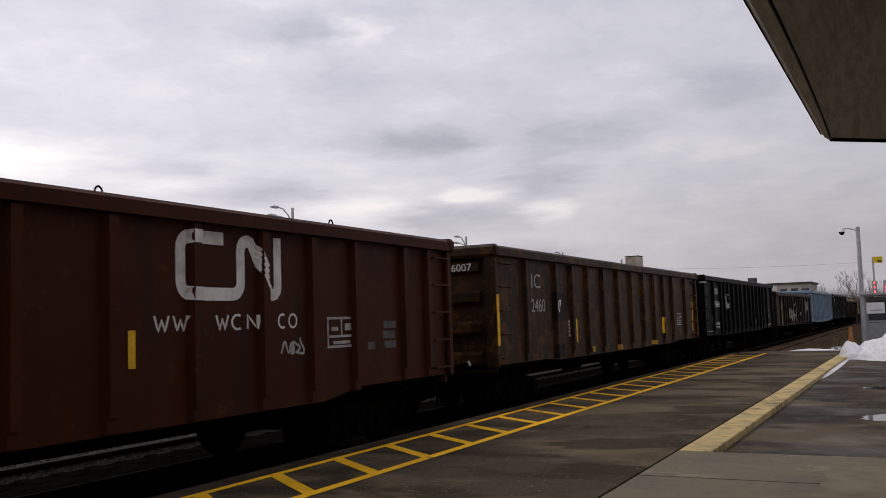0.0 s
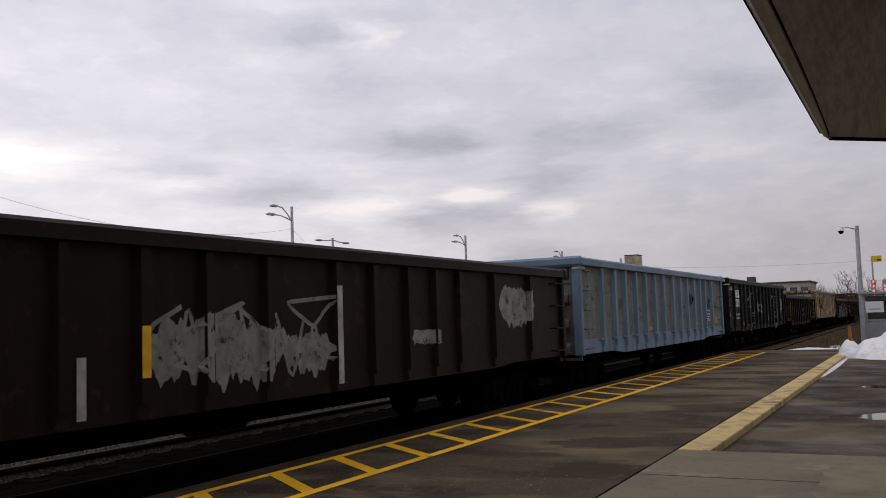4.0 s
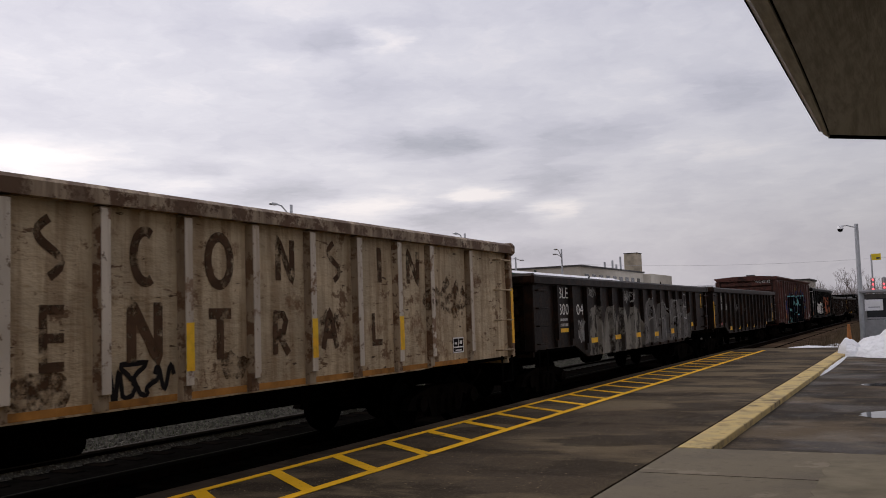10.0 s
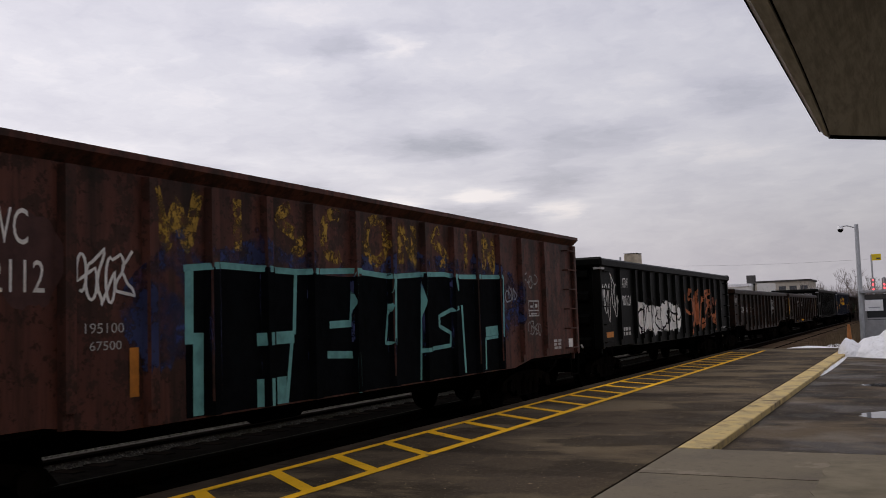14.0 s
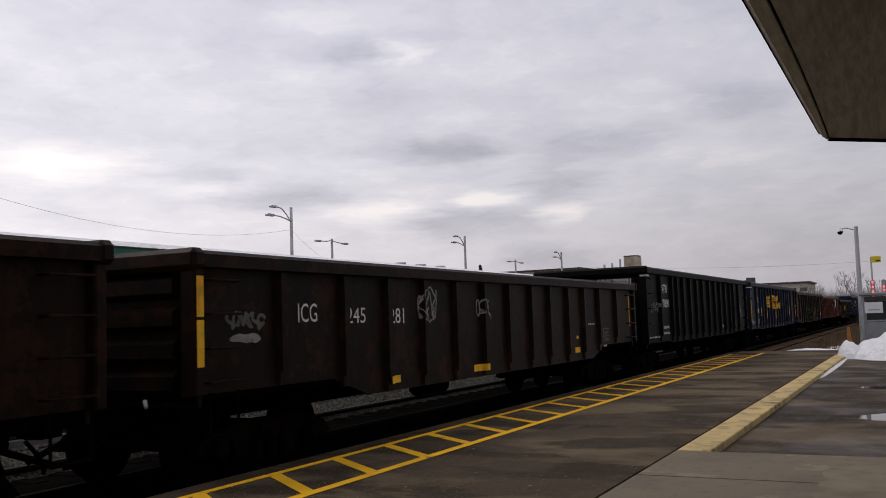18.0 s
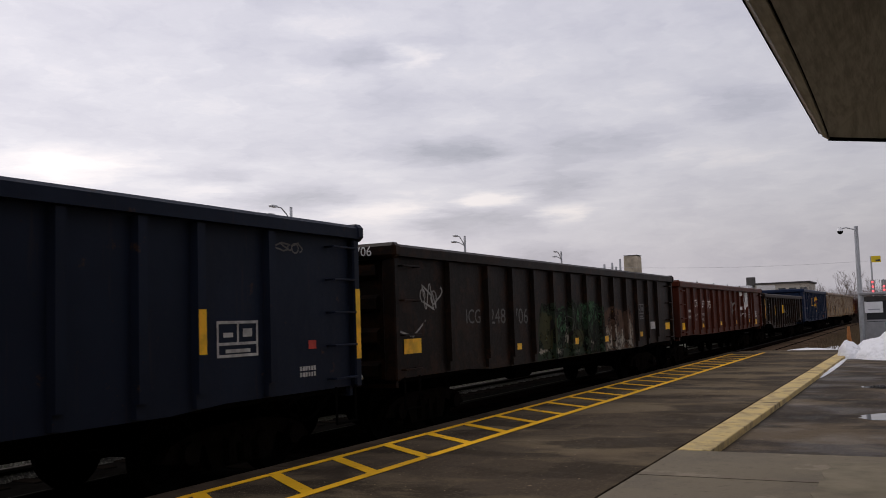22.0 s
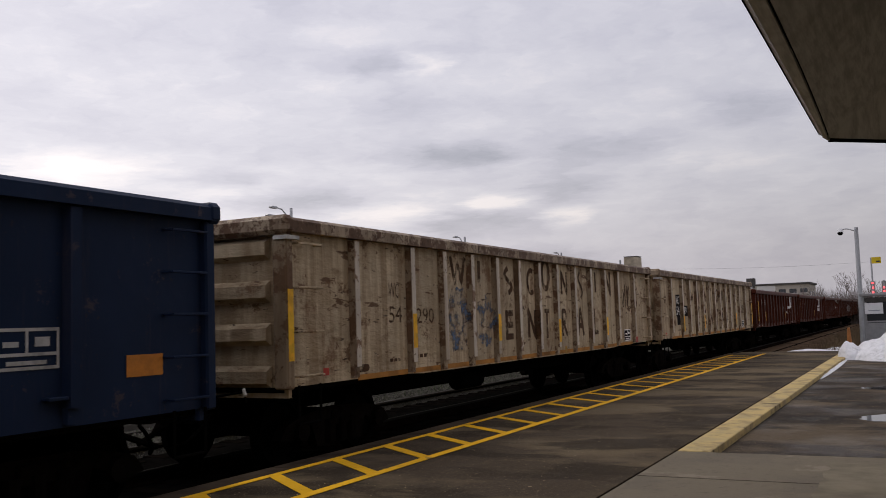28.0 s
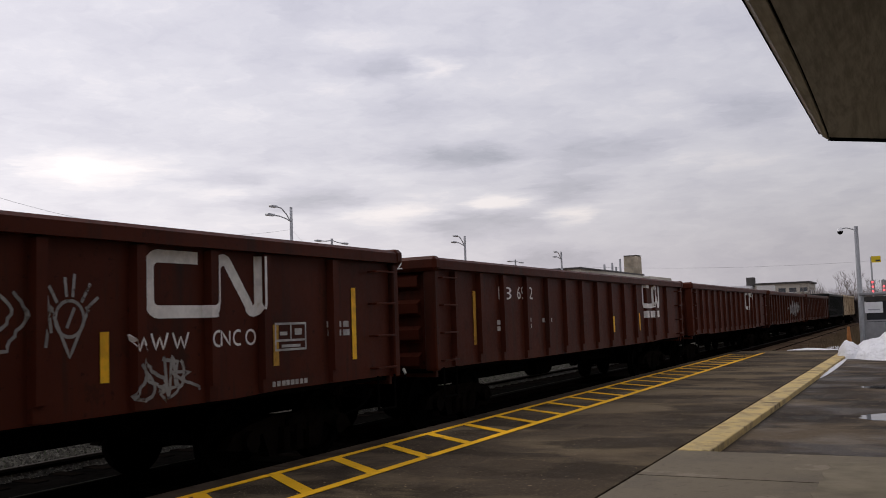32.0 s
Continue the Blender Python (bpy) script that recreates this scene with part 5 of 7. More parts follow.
c.plate("reflector", 3.54, 1.07, 0.45, 0.11, SAFETY)
c.plate("reflector", 5.31, 1.08, 0.48, 0.11, SAFETY)
c.plate("reflector", 7.10, 1.07, 0.49, 0.12, SAFETY)
c.plate("reflector", 8.88, 1.04, 0.54, 0.12, SAFETY)
c.plate("reflector", 10.71, 1.06, 0.51, 0.14, SAFETY)
c.ribbon([[(12.44, 2.20), (12.88, 2.21), (12.94, 1.47), (12.50, 1.50), (12.44, 2.20)]], 0.03, GREY_WHITE)
c.ribbon([[(12.47, 1.83), (12.91, 1.83)]], 0.03, GREY_WHITE)
c.plate("reflector", 15.09, 1.79, 0.10, 0.46, SAFETY)
c.plate("reflector", 13.35, 1.21, 0.46, 0.13, SAFETY)
c.ribbon([[(13.40, 1.21), (13.43, 1.13), (13.51, 1.09), (13.60, 1.12), (13.61, 1.20), (13.40, 1.21)]], 0.02, CHALK)
c.blotch(12.50, 0.86, 0.66, 0.57, 181, CHALK_DIM, 0.15)
c = CARS[9][0]
c.plate("reflector", 0.03, 1.09, 0.1, 0.90, SAFETY, on=HALF - 0.009)
c.fit_text("B", 1.88, 1.99, 0.15, 0.22, GREY_WHITE)
c.fit_text("L", 2.35, 1.99, 0.16, 0.21, GREY_WHITE)
c.fit_text("E", 2.56, 1.99, 0.14, 0.21, GREY_WHITE)
c.fit_text("30", 1.70, 1.70, 0.32, 0.22)
c.fit_text("153", 2.41, 1.69, 0.49, 0.23)
c.bars(2.38, 1.52, 0.43, 0.07, 1, 5)
c.bars(2.39, 1.39, 0.38, 0.05, 1, 5)
c.plate("reflector", 1.71, 1.13, 0.17, 0.11, RED_SPOT)
c.bars(1.65, 1.15, 0.36, 0.05, 1, 2)
c.tag(3.28, 1.39, 0.55, 0.83, 192, CHALK_DIM, 0.025, 5)
c.tag(4.44, 1.57, 0.49, 0.59, 193, CHALK_DIM, 0.025, 5)
c.tag(5.16, 1.45, 0.59, 0.82, 194, CHALK_DIM, 0.025, 5)
c.tag(6.04, 1.48, 0.64, 0.78, 195, CHALK_DIM, 0.02, 4)
c.plate("reflector", 3.37, 0.91, 0.47, 0.14, SAFETY)
c.plate("reflector", 5.19, 0.90, 0.47, 0.13, SAFETY)
c.plate("reflector", 6.99, 0.94, 0.46, 0.13, SAFETY)
c.plate("reflector", 8.77, 0.90, 0.50, 0.13, SAFETY)
c.plate("reflector", 10.53, 0.94, 0.53, 0.13, SAFETY)
c.plate("reflector", 12.36, 0.94, 0.56, 0.15, SAFETY)
c.plate("reflector", 14.92, 1.07, 0.10, 0.88, SAFETY)
c.tag(8.19, 0.96, 0.13, 0.25, 203, CHALK_DIM, 0.02, 2)
c.bars(12.41, 1.47, 0.41, 0.06, 1, 3, FADED)
c = CARS[10][0]
c.fit_text("WC", 1.96, 2.42, 0.39, 0.30)
c.fit_text("62112", 1.87, 2.03, 0.64, 0.27)
c.bars(0.44, 1.04, 0.65, 0.23, 3, 2)
c.plate("reflector", 0.05, 1.05, 0.24, 0.17, GREY_WHITE)
c.blotch(2.06, 1.84, 0.61, 0.92, 209, SHADE_RED, 0.2)
c.blocks(3.66, 2.50, 0.79, 0.56, 1, OLD_GOLD, "zigzag", bold=1.6)
c.blocks(4.78, 2.50, 0.33, 0.56, 1, OLD_GOLD, "rod", bold=1.6)
c.blocks(5.58, 2.50, 0.61, 0.56, 1, OLD_GOLD, "wave", bold=1.6)
c.blocks(6.46, 2.50, 0.64, 0.56, 1, OLD_GOLD, "arch", bold=1.6)
c.blocks(7.42, 2.50, 0.67, 0.56, 1, OLD_GOLD, "hoop", bold=1.6)
c.blocks(8.26, 2.50, 0.70, 0.56, 1, OLD_GOLD, "gate", bold=1.6)
c.blocks(9.30, 2.50, 0.59, 0.56, 1, OLD_GOLD, "wave", bold=1.6)
c.blocks(10.34, 2.50, 0.33, 0.56, 1, OLD_GOLD, "rod", bold=1.6)
c.blocks(11.04, 2.50, 0.68, 0.56, 1, OLD_GOLD, "gate", bold=1.6)
c.blotch(3.25, 1.0, 3.6, 1.8, 219, SPRAY_BLUE, 0.25)
c.blotch(6.32, 1.05, 6.75, 1.8, 220, SPRAY_BLUE, 0.25, lift=0.0006)
c.band([[(4.14 + 0.03 * i, 0.82, 2.29 + 0.011 * 0.03 * i + 0.04 * math.sin(i * 0.05)) for i in range(255)]], PIECE_BLACK, "graffiti", "", 0.0012)
c.ribbon([[(4.12, 2.29), (4.66, 2.34), (5.95, 2.31), (7.16, 2.36), (8.11, 2.31), (8.91, 2.36), (9.72, 2.39), (10.01, 2.36), (11.77, 2.40)]], 0.07, CYAN)
c.ribbon([[(4.20, 2.27), (4.19, 1.54)]], 0.12, CYAN)
c.ribbon([[(4.32, 1.65), (4.31, 0.83)]], 0.15, CYAN)
c.ribbon([[(5.95, 2.31), (5.90, 1.59)]], 0.06, CYAN)
c.ribbon([[(5.23, 1.55), (5.90, 1.56)]], 0.14, CYAN)
c.ribbon([[(5.87, 1.60), (5.74, 0.82)]], 0.06, CYAN)
c.ribbon([[(5.22, 0.97), (5.74, 0.97)]], 0.3, CYAN)
c.ribbon([[(7.16, 2.34), (7.08, 1.69)]], 0.05, CYAN)
c.ribbon([[(6.62, 1.68), (7.10, 1.69)]], 0.09, CYAN)
c.ribbon([[(6.56, 1.32), (7.16, 1.29)]], 0.09, CYAN)
c.ribbon([[(7.16, 1.29), (7.16, 0.81)]], 0.05, CYAN)
c.ribbon([[(8.11, 2.31), (7.93, 1.41), (8.07, 1.40), (8.11, 2.31)]], 0.05, CYAN)
c.ribbon([[(9.00, 2.33), (8.89, 0.84)]], 0.05, CYAN)
c.ribbon([[(8.90, 1.26), (9.85, 1.30), (9.88, 1.49), (9.51, 1.60), (9.51, 1.75), (10.13, 1.90), (9.97, 2.34)]], 0.06, CYAN)
c.ribbon([[(10.29, 1.92), (10.36, 0.85)]], 0.06, CYAN)
c.ribbon([[(11.77, 2.40), (11.71, 1.38), (11.15, 1.36), (11.13, 0.85)]], 0.05, CYAN)
c.ribbon([[(11.16, 1.47), (11.71, 1.49)]], 0.16, CYAN)
c.tag(2.83, 1.90, 0.64, 0.55, 241, WHITE, 0.03, 6)
c.fit_text("195100", 2.92, 1.68, 0.44, 0.09, GREY_WHITE)
c.fit_text("67500", 2.97, 1.53, 0.36, 0.08, GREY_WHITE)
c.plate("reflector", 3.42, 1.09, 0.11, 0.45, ORANGE)
c.boxed(13.07, 1.70, 0.52, 0.30)
c.tag(12.04, 1.90, 0.49, 0.37, 246, CHALK, 0.025, 4)
c.tag(12.91, 2.19, 0.61, 0.33, 247, CHALK, 0.03, 3)
c.tag(13.04, 1.31, 0.62, 0.33, 248, CHALK, 0.025, 5)
c.bars(14.33, 1.04, 0.46, 0.21, 3, 2)
c.plate("reflector", 15.17, 1.05, 0.25, 0.17, WHITE)
c = CARS[11][0]
c.fit_text("ATW", 1.95, 2.33, 0.50, 0.24)
c.fit_text("700121", 1.86, 1.89, 0.79, 0.25)
c.blotch(3.06, 1.10, 1.25, 1.00, 253, WHITE, 0.25)
c.blotch(4.06, 1.05, 1.70, 1.05, 254, WHITE, 0.3)
c.blotch(5.56, 1.05, 1.27, 1.07, 255, WHITE, 0.3)
c.blotch(6.51, 1.01, 1.57, 1.05, 256, WHITE, 0.3)
c.tag(3.22, 1.12, 4.78, 0.99, 257, DARK_INK, 0.06, 8)
c.tag(8.52, 0.92, 5.23, 1.54, 258, FLAME, 0.1, 6)
c.blotch(9.31, 1.02, 1.43, 1.35, 259, FLAME, 0.6)
c.blotch(11.36, 1.11, 2.02, 1.22, 260, FLAME_DIM, 0.6)
c.tag(0.33, 1.48, 1.15, 1.20, 261, WHITE, 0.03, 6)
c.plate("reflector", 0.52, 1.15, 0.55, 0.13, ORANGE)
c.bars(1.84, 1.16, 0.73, 0.23, 2, 3)
c.fit_text("IL 52-6", 14.29, 1.94, 0.25, 0.05)
c.fit_text("IW 9-6", 14.29, 1.86, 0.24, 0.05)
c.fit_text("IH 5-6", 14.30, 1.79, 0.24, 0.05)
c.fit_text("CU FT 2743", 14.29, 1.71, 0.40, 0.05)
c.fit_text("PULL HERE", 14.24, 1.05, 0.28, 0.07)
c.bars(14.59, 1.04, 0.62, 0.08, 1, 10)
c.plate("reflector", 14.23, 1.13, 0.59, 0.14, PALE_RUST)
c = CARS[12][0]
c.tag(0.31, 1.91, 0.80, 0.25, 271, CHALK, 0.045, 6)
c.fit_text("ICG", 1.59, 1.58, 0.57, 0.23)
c.fit_text("24", 2.22, 1.57, 0.33, 0.21)
c.fit_text("534", 2.85, 1.56, 0.56, 0.23)
c.tag(4.74, 1.19, 0.47, 0.67, 275, CHALK, 0.02, 3)
c.tag(10.54, 1.52, 0.71, 0.65, 276, CHALK, 0.03, 4)
c.fit_text("3", 3.77, 1.57, 0.18, 0.22)
c.plate("reflector", 7.846, 0.83, 0.108, 0.44, CHALK, on=c.xp + c.face)
c.plate("reflector", 8.96, 0.83, 0.12, 0.11, GREY_WHITE)
c.tag(10.39, 1.42, 0.61, 0.71, 280, CHALK, 0.045, 5)
c.ribbon([[(10.40, 1.80), (10.44, 2.00), (10.65, 2.13), (10.87, 2.09), (10.99, 1.92), (10.98, 1.68), (10.86, 1.47), (10.72, 1.42), (10.54, 1.48), (10.44, 1.64), (10.40, 1.80)]], 0.04, CHALK)
c.bars(13.46, 1.17, 0.09, 0.37, 3, 1)
c = CARS[13][0]
c.plate("reflector", 0.03, 1.83, 0.1, 0.41, SAFETY, on=HALF - 0.009)
c.plate("reflector", 0.03, 1.33, 0.1, 0.47, SAFETY, on=HALF - 0.009)
c.tag(0.56, 1.68, 0.62, 0.21, 285, FADED, 0.04, 6)
c.blotch(0.59, 1.52, 0.53, 0.13, 286, CHALK, 0.4)
c.fit_text("ICG", 1.80, 1.75, 0.38, 0.22)
c.fit_text("245", 2.82, 1.72, 0.44, 0.20)
c.fit_text("281", 3.88, 1.70, 0.39, 0.21)
c.tag(4.67, 1.69, 0.58, 0.53, 290, CHALK, 0.03, 4)
c.ribbon([[(4.67, 1.91), (4.78, 2.16), (5.08, 2.22), (5.25, 2.04), (5.21, 1.78), (4.94, 1.68), (4.72, 1.77), (4.67, 1.91)]], 0.03, CHALK)
c.tag(6.63, 1.72, 0.56, 0.36, 292, CHALK, 0.03, 4)
c.plate("reflector", 3.76, 0.89, 0.36, 0.10, SAFETY)
c.plate("reflector", 6.48, 0.88, 0.47, 0.11, SAFETY)
c.plate("reflector", 11.39, 0.96, 0.32, 0.11, SAFETY)
c.plate("reflector", 11.50, 1.25, 0.13, 0.06, SAFETY)
c.bars(12.32, 1.52, 0.46, 0.05, 1, 4)
c.boxed(13.35, 1.14, 0.43, 0.29, FADED)
c.bars(13.35, 1.01, 0.25, 0.06, 1, 2)
c.plate("reflector", 15.47, 1.43, 0.10, 0.80, DULL_YELLOW)
c = CARS[14][0]
c.fit_text("ATW", 1.92, 2.30, 0.67, 0.25)
c.fit_text("700091", 1.92, 1.89, 0.77, 0.24)
c.bars(1.96, 1.29, 0.69, 0.10, 1, 5)
c.bars(1.95, 1.13, 0.69, 0.09, 1, 5)
c.tag(0.70, 1.72, 0.84, 0.34, 305, FADED, 0.04, 5)
c.bars(0.23, 1.06, 1.31, 0.06, 1, 8)
c.plate("reflector", 6.55, 1.11, 0.47, 0.12, PALE_RUST)
c.plate("reflector", 8.60, 1.11, 0.54, 0.12, PALE_RUST)
c.plate("reflector", 10.60, 1.14, 0.28, 0.13, GREY_WHITE)
c.boxed(13.17, 1.15, 0.40, 0.29)
c.bars(14.54, 1.69, 0.28, 0.28, 3, 1)
c.tag(14.47, 1.42, 0.65, 0.30, 312, FADED, 0.03, 4)
c.blotch(5.39, 1.04, 0.13, 0.29, 313, PALE_RUST, 0.1)
c.blotch(7.31, 1.06, 0.16, 0.27, 314, PALE_RUST, 0.1)
c.blotch(8.46, 1.03, 0.12, 0.30, 315, PALE_RUST, 0.1)
c.blotch(9.40, 1.03, 0.14, 0.28, 316, PALE_RUST, 0.1)
c = CARS[15][0]
c.fit_text("NOKL", 1.85, 2.11, 0.85, 0.24)
c.fit_text("320389", 1.83, 1.61, 0.90, 0.23)
c.fit_text("LD LMT 220100", 1.86, 1.24, 0.79, 0.09)
c.fit_text("LT WT 65900", 1.84, 1.13, 0.83, 0.10)
c.ribbon([[(5.17, 2.33), (6.19, 2.32)]], 0.1, SAFETY)
c.ribbon([[(5.23, 2.19), (5.83, 2.17)]], 0.1, SAFETY)
c.ribbon([[(5.26, 2.06), (5.83, 2.04)]], 0.1, SAFETY)
c.ribbon([[(5.32, 1.91), (6.19, 1.89)]], 0.1, SAFETY)
c.blocks(5.72, 1.92, 0.74, 0.46, 2, SAFETY, "arch,arch", bold=1.9)
c.blocks(6.8, 2.16, 0.72, 0.3, 3, SAFETY, "arch,hoop,gate", bold=1.5)
c.blocks(7.62, 2.16, 1.05, 0.3, 4, SAFETY, "hoop,hoop,angle,tent", bold=1.5)
c.blocks(6.76, 1.79, 0.76, 0.3, 3, SAFETY, "arch,hoop,gate", bold=1.5)
c.blocks(7.6, 1.79, 1.02, 0.3, 4, SAFETY, "gate,comb,arch,mast", bold=1.5)
c.blocks(8.92, 1.82, 0.56, 0.28, 2, SAFETY, "hoop,gate", bold=1.5)
c.ribbon([[(6.34, 2.12), (9.34, 2.10)]], 0.05, RED_SPOT)
c.bars(6.78, 1.49, 0.38, 0.10, 1, 4, DULL_YELLOW)
c.plate("reflector", 2.856, 1.46, 0.108, 0.39, SAFETY, on=c.xp + c.face)
c.plate("reflector", 5.21, 1.34, 0.10, 0.44, SAFETY)
c.plate("reflector", 8.28, 1.29, 0.10, 0.46, SAFETY)
c.plate("reflector", 10.68, 1.46, 0.10, 0.42, SAFETY)
c.tag(3.08, 1.84, 0.22, 0.32, 334, MOSS, 0.05, 4)
c.tag(3.81, 1.86, 0.52, 0.23, 335, MOSS, 0.06, 5)
c.tag(4.81, 1.60, 0.41, 0.41, 336, MOSS, 0.06, 4)
c.tag(9.68, 1.50, 0.52, 0.63, 337, MOSS, 0.04, 4)
c.boxed(13.36, 1.40, 0.66, 0.38)
c.plate("reflector", 0.03, 1.25, 0.1, 0.91, SAFETY, on=HALF - 0.009)
c.plate("reflector", 1.23, 1.48, 0.14, 0.10, RED_SPOT)
c.bars(0.69, 1.16, 0.32, 0.14, 2, 3)
c.bars(1.19, 1.17, 0.27, 0.11, 2, 3)
c.plate("reflector", 13.016, 1.45, 0.108, 0.45, SAFETY, on=c.xp + c.face)
c.plate("reflector", 15.87, 1.27, 0.1, 0.88, SAFETY, on=HALF - 0.009)
c.plate("reflector", 14.95, 1.43, 0.15, 0.10, RED_SPOT)
c.bars(14.77, 1.11, 0.33, 0.14, 2, 6)
c.tag(14.37, 2.54, 0.51, 0.14, 347, FADED, 0.02, 5)
c = CARS[16][0]
c.tag(0.85, 1.88, 0.68, 0.39, 348, CHALK, 0.03, 4)
c.plate("reflector", 0.35, 1.26, 0.50, 0.21, SAFETY)
c.ribbon([[(0.24, 1.58), (0.62, 1.50), (1.01, 1.72)]], 0.03, CHALK)
c.fit_text("ICG", 2.37, 1.65, 0.53, 0.23, FADED)
c.fit_text("248", 3.26, 1.63, 0.67, 0.26, FADED)
c.fit_text("706", 4.29, 1.61, 0.67, 0.28, FADED)
c.plate("reflector", 4.24, 1.15, 0.37, 0.11, SAFETY)
c.mural(5.4, 9.55, 0.9, 2.12, 355, MOSS_DIM, 1.3, 0.2)
c.blotch(5.5, 1.0, 1.0, 0.9, 356, SWAMP, 0.3, lift=0.0006)
c.blotch(6.3, 1.25, 0.75, 0.85, 357, MOSS, 0.35, lift=0.0006)
c.blotch(7.6, 1.4, 1.9, 0.72, 358, MOSS, 0.35, lift=0.0006)
c.blotch(7.0, 0.95, 1.1, 0.6, 359, SWAMP, 0.3, lift=0.0006)
c.mural(9.62, 11.95, 0.9, 1.98, 360, CLAY, 0.75, 0.2)
for n, (y, z, w, h, m) in enumerate(((9.35, 0.92, 0.45, 0.4, FLAKED), (10.3, 0.92, 0.42, 0.72, FLAKED), (11.25, 0.95, 0.62, 0.85, FLAKED), (5.45, 0.9, 0.55, 0.3, FLAKED), (6.35, 0.9, 0.45, 0.32, FLAKED),
                                     (6.9, 0.9, 0.25, 0.6, FLAKED), (7.55, 0.9, 0.24, 0.24, FLAKED), (8.5, 0.95, 0.3, 0.3, FLAKED), (9.1, 1.5, 0.25, 0.2, CLAY))):
    c.blotch(y, z, w, h, 370 + n, m, 1.0, lift=0.0012)
c.mural(9.7, 11.9, 0.9, 1.62, 384, FLAKED, 0.27, 0.75, 0.0009)
c.tag(6.2, 1.1, 1.6, 0.95, 365, DARK_INK, 0.05, 7)
c.tag(8.3, 1.0, 1.2, 0.95, 366, DARK_INK, 0.045, 5)
c.ribbon([[(7.3 + 0.35 - 0.35 * math.cos(u * math.pi / 10), 1.15 + 0.3 * math.sin(u * math.pi / 10)) for u in range(11)]], 0.025, DARK_INK)
c.tag(7.0, 1.3, 0.5, 0.6, 367, CHALK_DIM, 0.015, 3)
c.plate("reflector", 7.28, 1.13, 0.46, 0.13, SAFETY)
c.plate("reflector", 9.33, 1.11, 0.51, 0.13, SAFETY)
c.plate("reflector", 12.37, 1.14, 0.46, 0.12, SAFETY)
c.plate("reflector", 15.27, 1.26, 0.51, 0.19, SAFETY)
c.boxed(12.43, 1.59, 0.59, 0.39, FADED)
c.plate("reflector", 13.64, 1.31, 0.48, 0.19, GREY_WHITE)
c = CARS[17][0]
c.fit_text("1", 3.20, 1.88, 0.11, 0.21)
c.fit_text("37", 3.63, 1.88, 0.38, 0.22)
c.fit_text("67", 4.23, 1.85, 0.53, 0.24)
c.fit_text("5", 4.86, 1.84, 0.17, 0.25)
c.plate("reflector", 3.31, 1.21, 0.46, 0.12, SAFETY)
c.plate("reflector", 6.47, 1.23, 0.47, 0.12, SAFETY)
c.plate("reflector", 9.62, 1.22, 0.47, 0.13, SAFETY)
c.plate("reflector", 12.73, 1.23, 0.52, 0.13, SAFETY)
c.plate("reflector", 14.65, 1.11, 0.48, 0.22, SAFETY)
c.tag(8.52, 1.55, 0.93, 0.61, 383, CHALK, 0.035, 6)
c.blotch(4.60, 2.07, 0.29, 0.35, 384, PINKISH, 0.4)
c.emblem(10.64, 1.75, 1.76, 0.72)
c.blocks(10.62, 1.46, 0.79, 0.15, 3, WHITE, "zigzag")
c.blocks(11.62, 1.46, 0.73, 0.14, 4, WHITE, "arch,gate,arch,hoop")
c.boxed(12.75, 1.43, 0.60, 0.33)
c.bars(14.68, 1.43, 0.55, 0.29, 3, 1)
c.fit_text("CN", 2.46, 1.89, 0.43, 0.24)
c.fit_text("LD LMT", 2.46, 1.58, 0.41, 0.08, GREY_WHITE)
c.fit_text("LT WT", 2.43, 1.43, 0.35, 0.08, GREY_WHITE)
c.fit_text("199900", 3.38, 1.58, 0.53, 0.10, GREY_WHITE)
c.fit_text("63100", 3.43, 1.43, 0.41, 0.09, GREY_WHITE)
c.plate("reflector", 0.57, 1.19, 0.38, 0.21, SAFETY)
c.bars(1.44, 1.72, 0.43, 0.10, 2, 7)
c.bars(1.41, 1.53, 0.44, 0.10, 2, 7)
c.bars(4.47, 1.22, 0.22, 0.03, 1, 1)
c = CARS[18][0]
c.fit_text("BLE", 1.48, 1.88, 0.62, 0.23)
c.fit_text("300", 1.48, 1.55, 0.58, 0.23)
c.fit_text("19", 2.45, 1.55, 0.40, 0.23)
c.boxed(1.75, 1.08, 0.25, 0.16)
c.tag(3.33, 0.92, 0.64, 0.72, 403, CHALK, 0.03, 5)
c.plate("reflector", 3.92, 1.43, 0.10, 0.53, SAFETY)
c.plate("reflector", 6.67, 1.52, 0.10, 0.44, SAFETY)
c.plate("reflector", 8.91, 1.50, 0.10, 0.45, SAFETY)
c.plate("reflector", 11.62, 1.55, 0.10, 0.39, SAFETY)
c.plate("reflector", 15.15, 1.12, 0.10, 0.45, SAFETY)
c.tag(7.05, 1.49, 0.69, 0.69, 409, CHALK, 0.025, 5)
c.tag(7.94, 0.94, 0.63, 0.83, 410, FADED, 0.03, 3)
c.boxed(12.53, 1.45, 0.51, 0.76, FADED)
c.plate("reflector", 0.03, 1.31, 0.1, 0.90, SAFETY, on=HALF - 0.009)
c.plate("reflector", 0.28, 1.3, 0.11, 0.44, SAFETY)
c = CARS[19][0]
c.blocks(7.62, 2.24, 0.94, 0.27, 4, SAFETY, "hoop,hoop,angle,tent", bold=1.5)
c.blocks(7.62, 1.83, 0.94, 0.29, 4, SAFETY, "gate,comb,arch,mast", bold=1.5)
c.blocks(8.83, 1.83, 0.56, 0.28, 2, SAFETY, "hoop,gate", bold=1.5)
c.ribbon([[(7.64, 2.19), (9.33, 2.18)]], 0.07, RED_SPOT)
c.fit_text("DESIGN", 7.81, 1.55, 0.50, 0.11, SAFETY, 0.25)
c.plate("reflector", 9.80, 1.07, 0.47, 0.12, ORANGE)
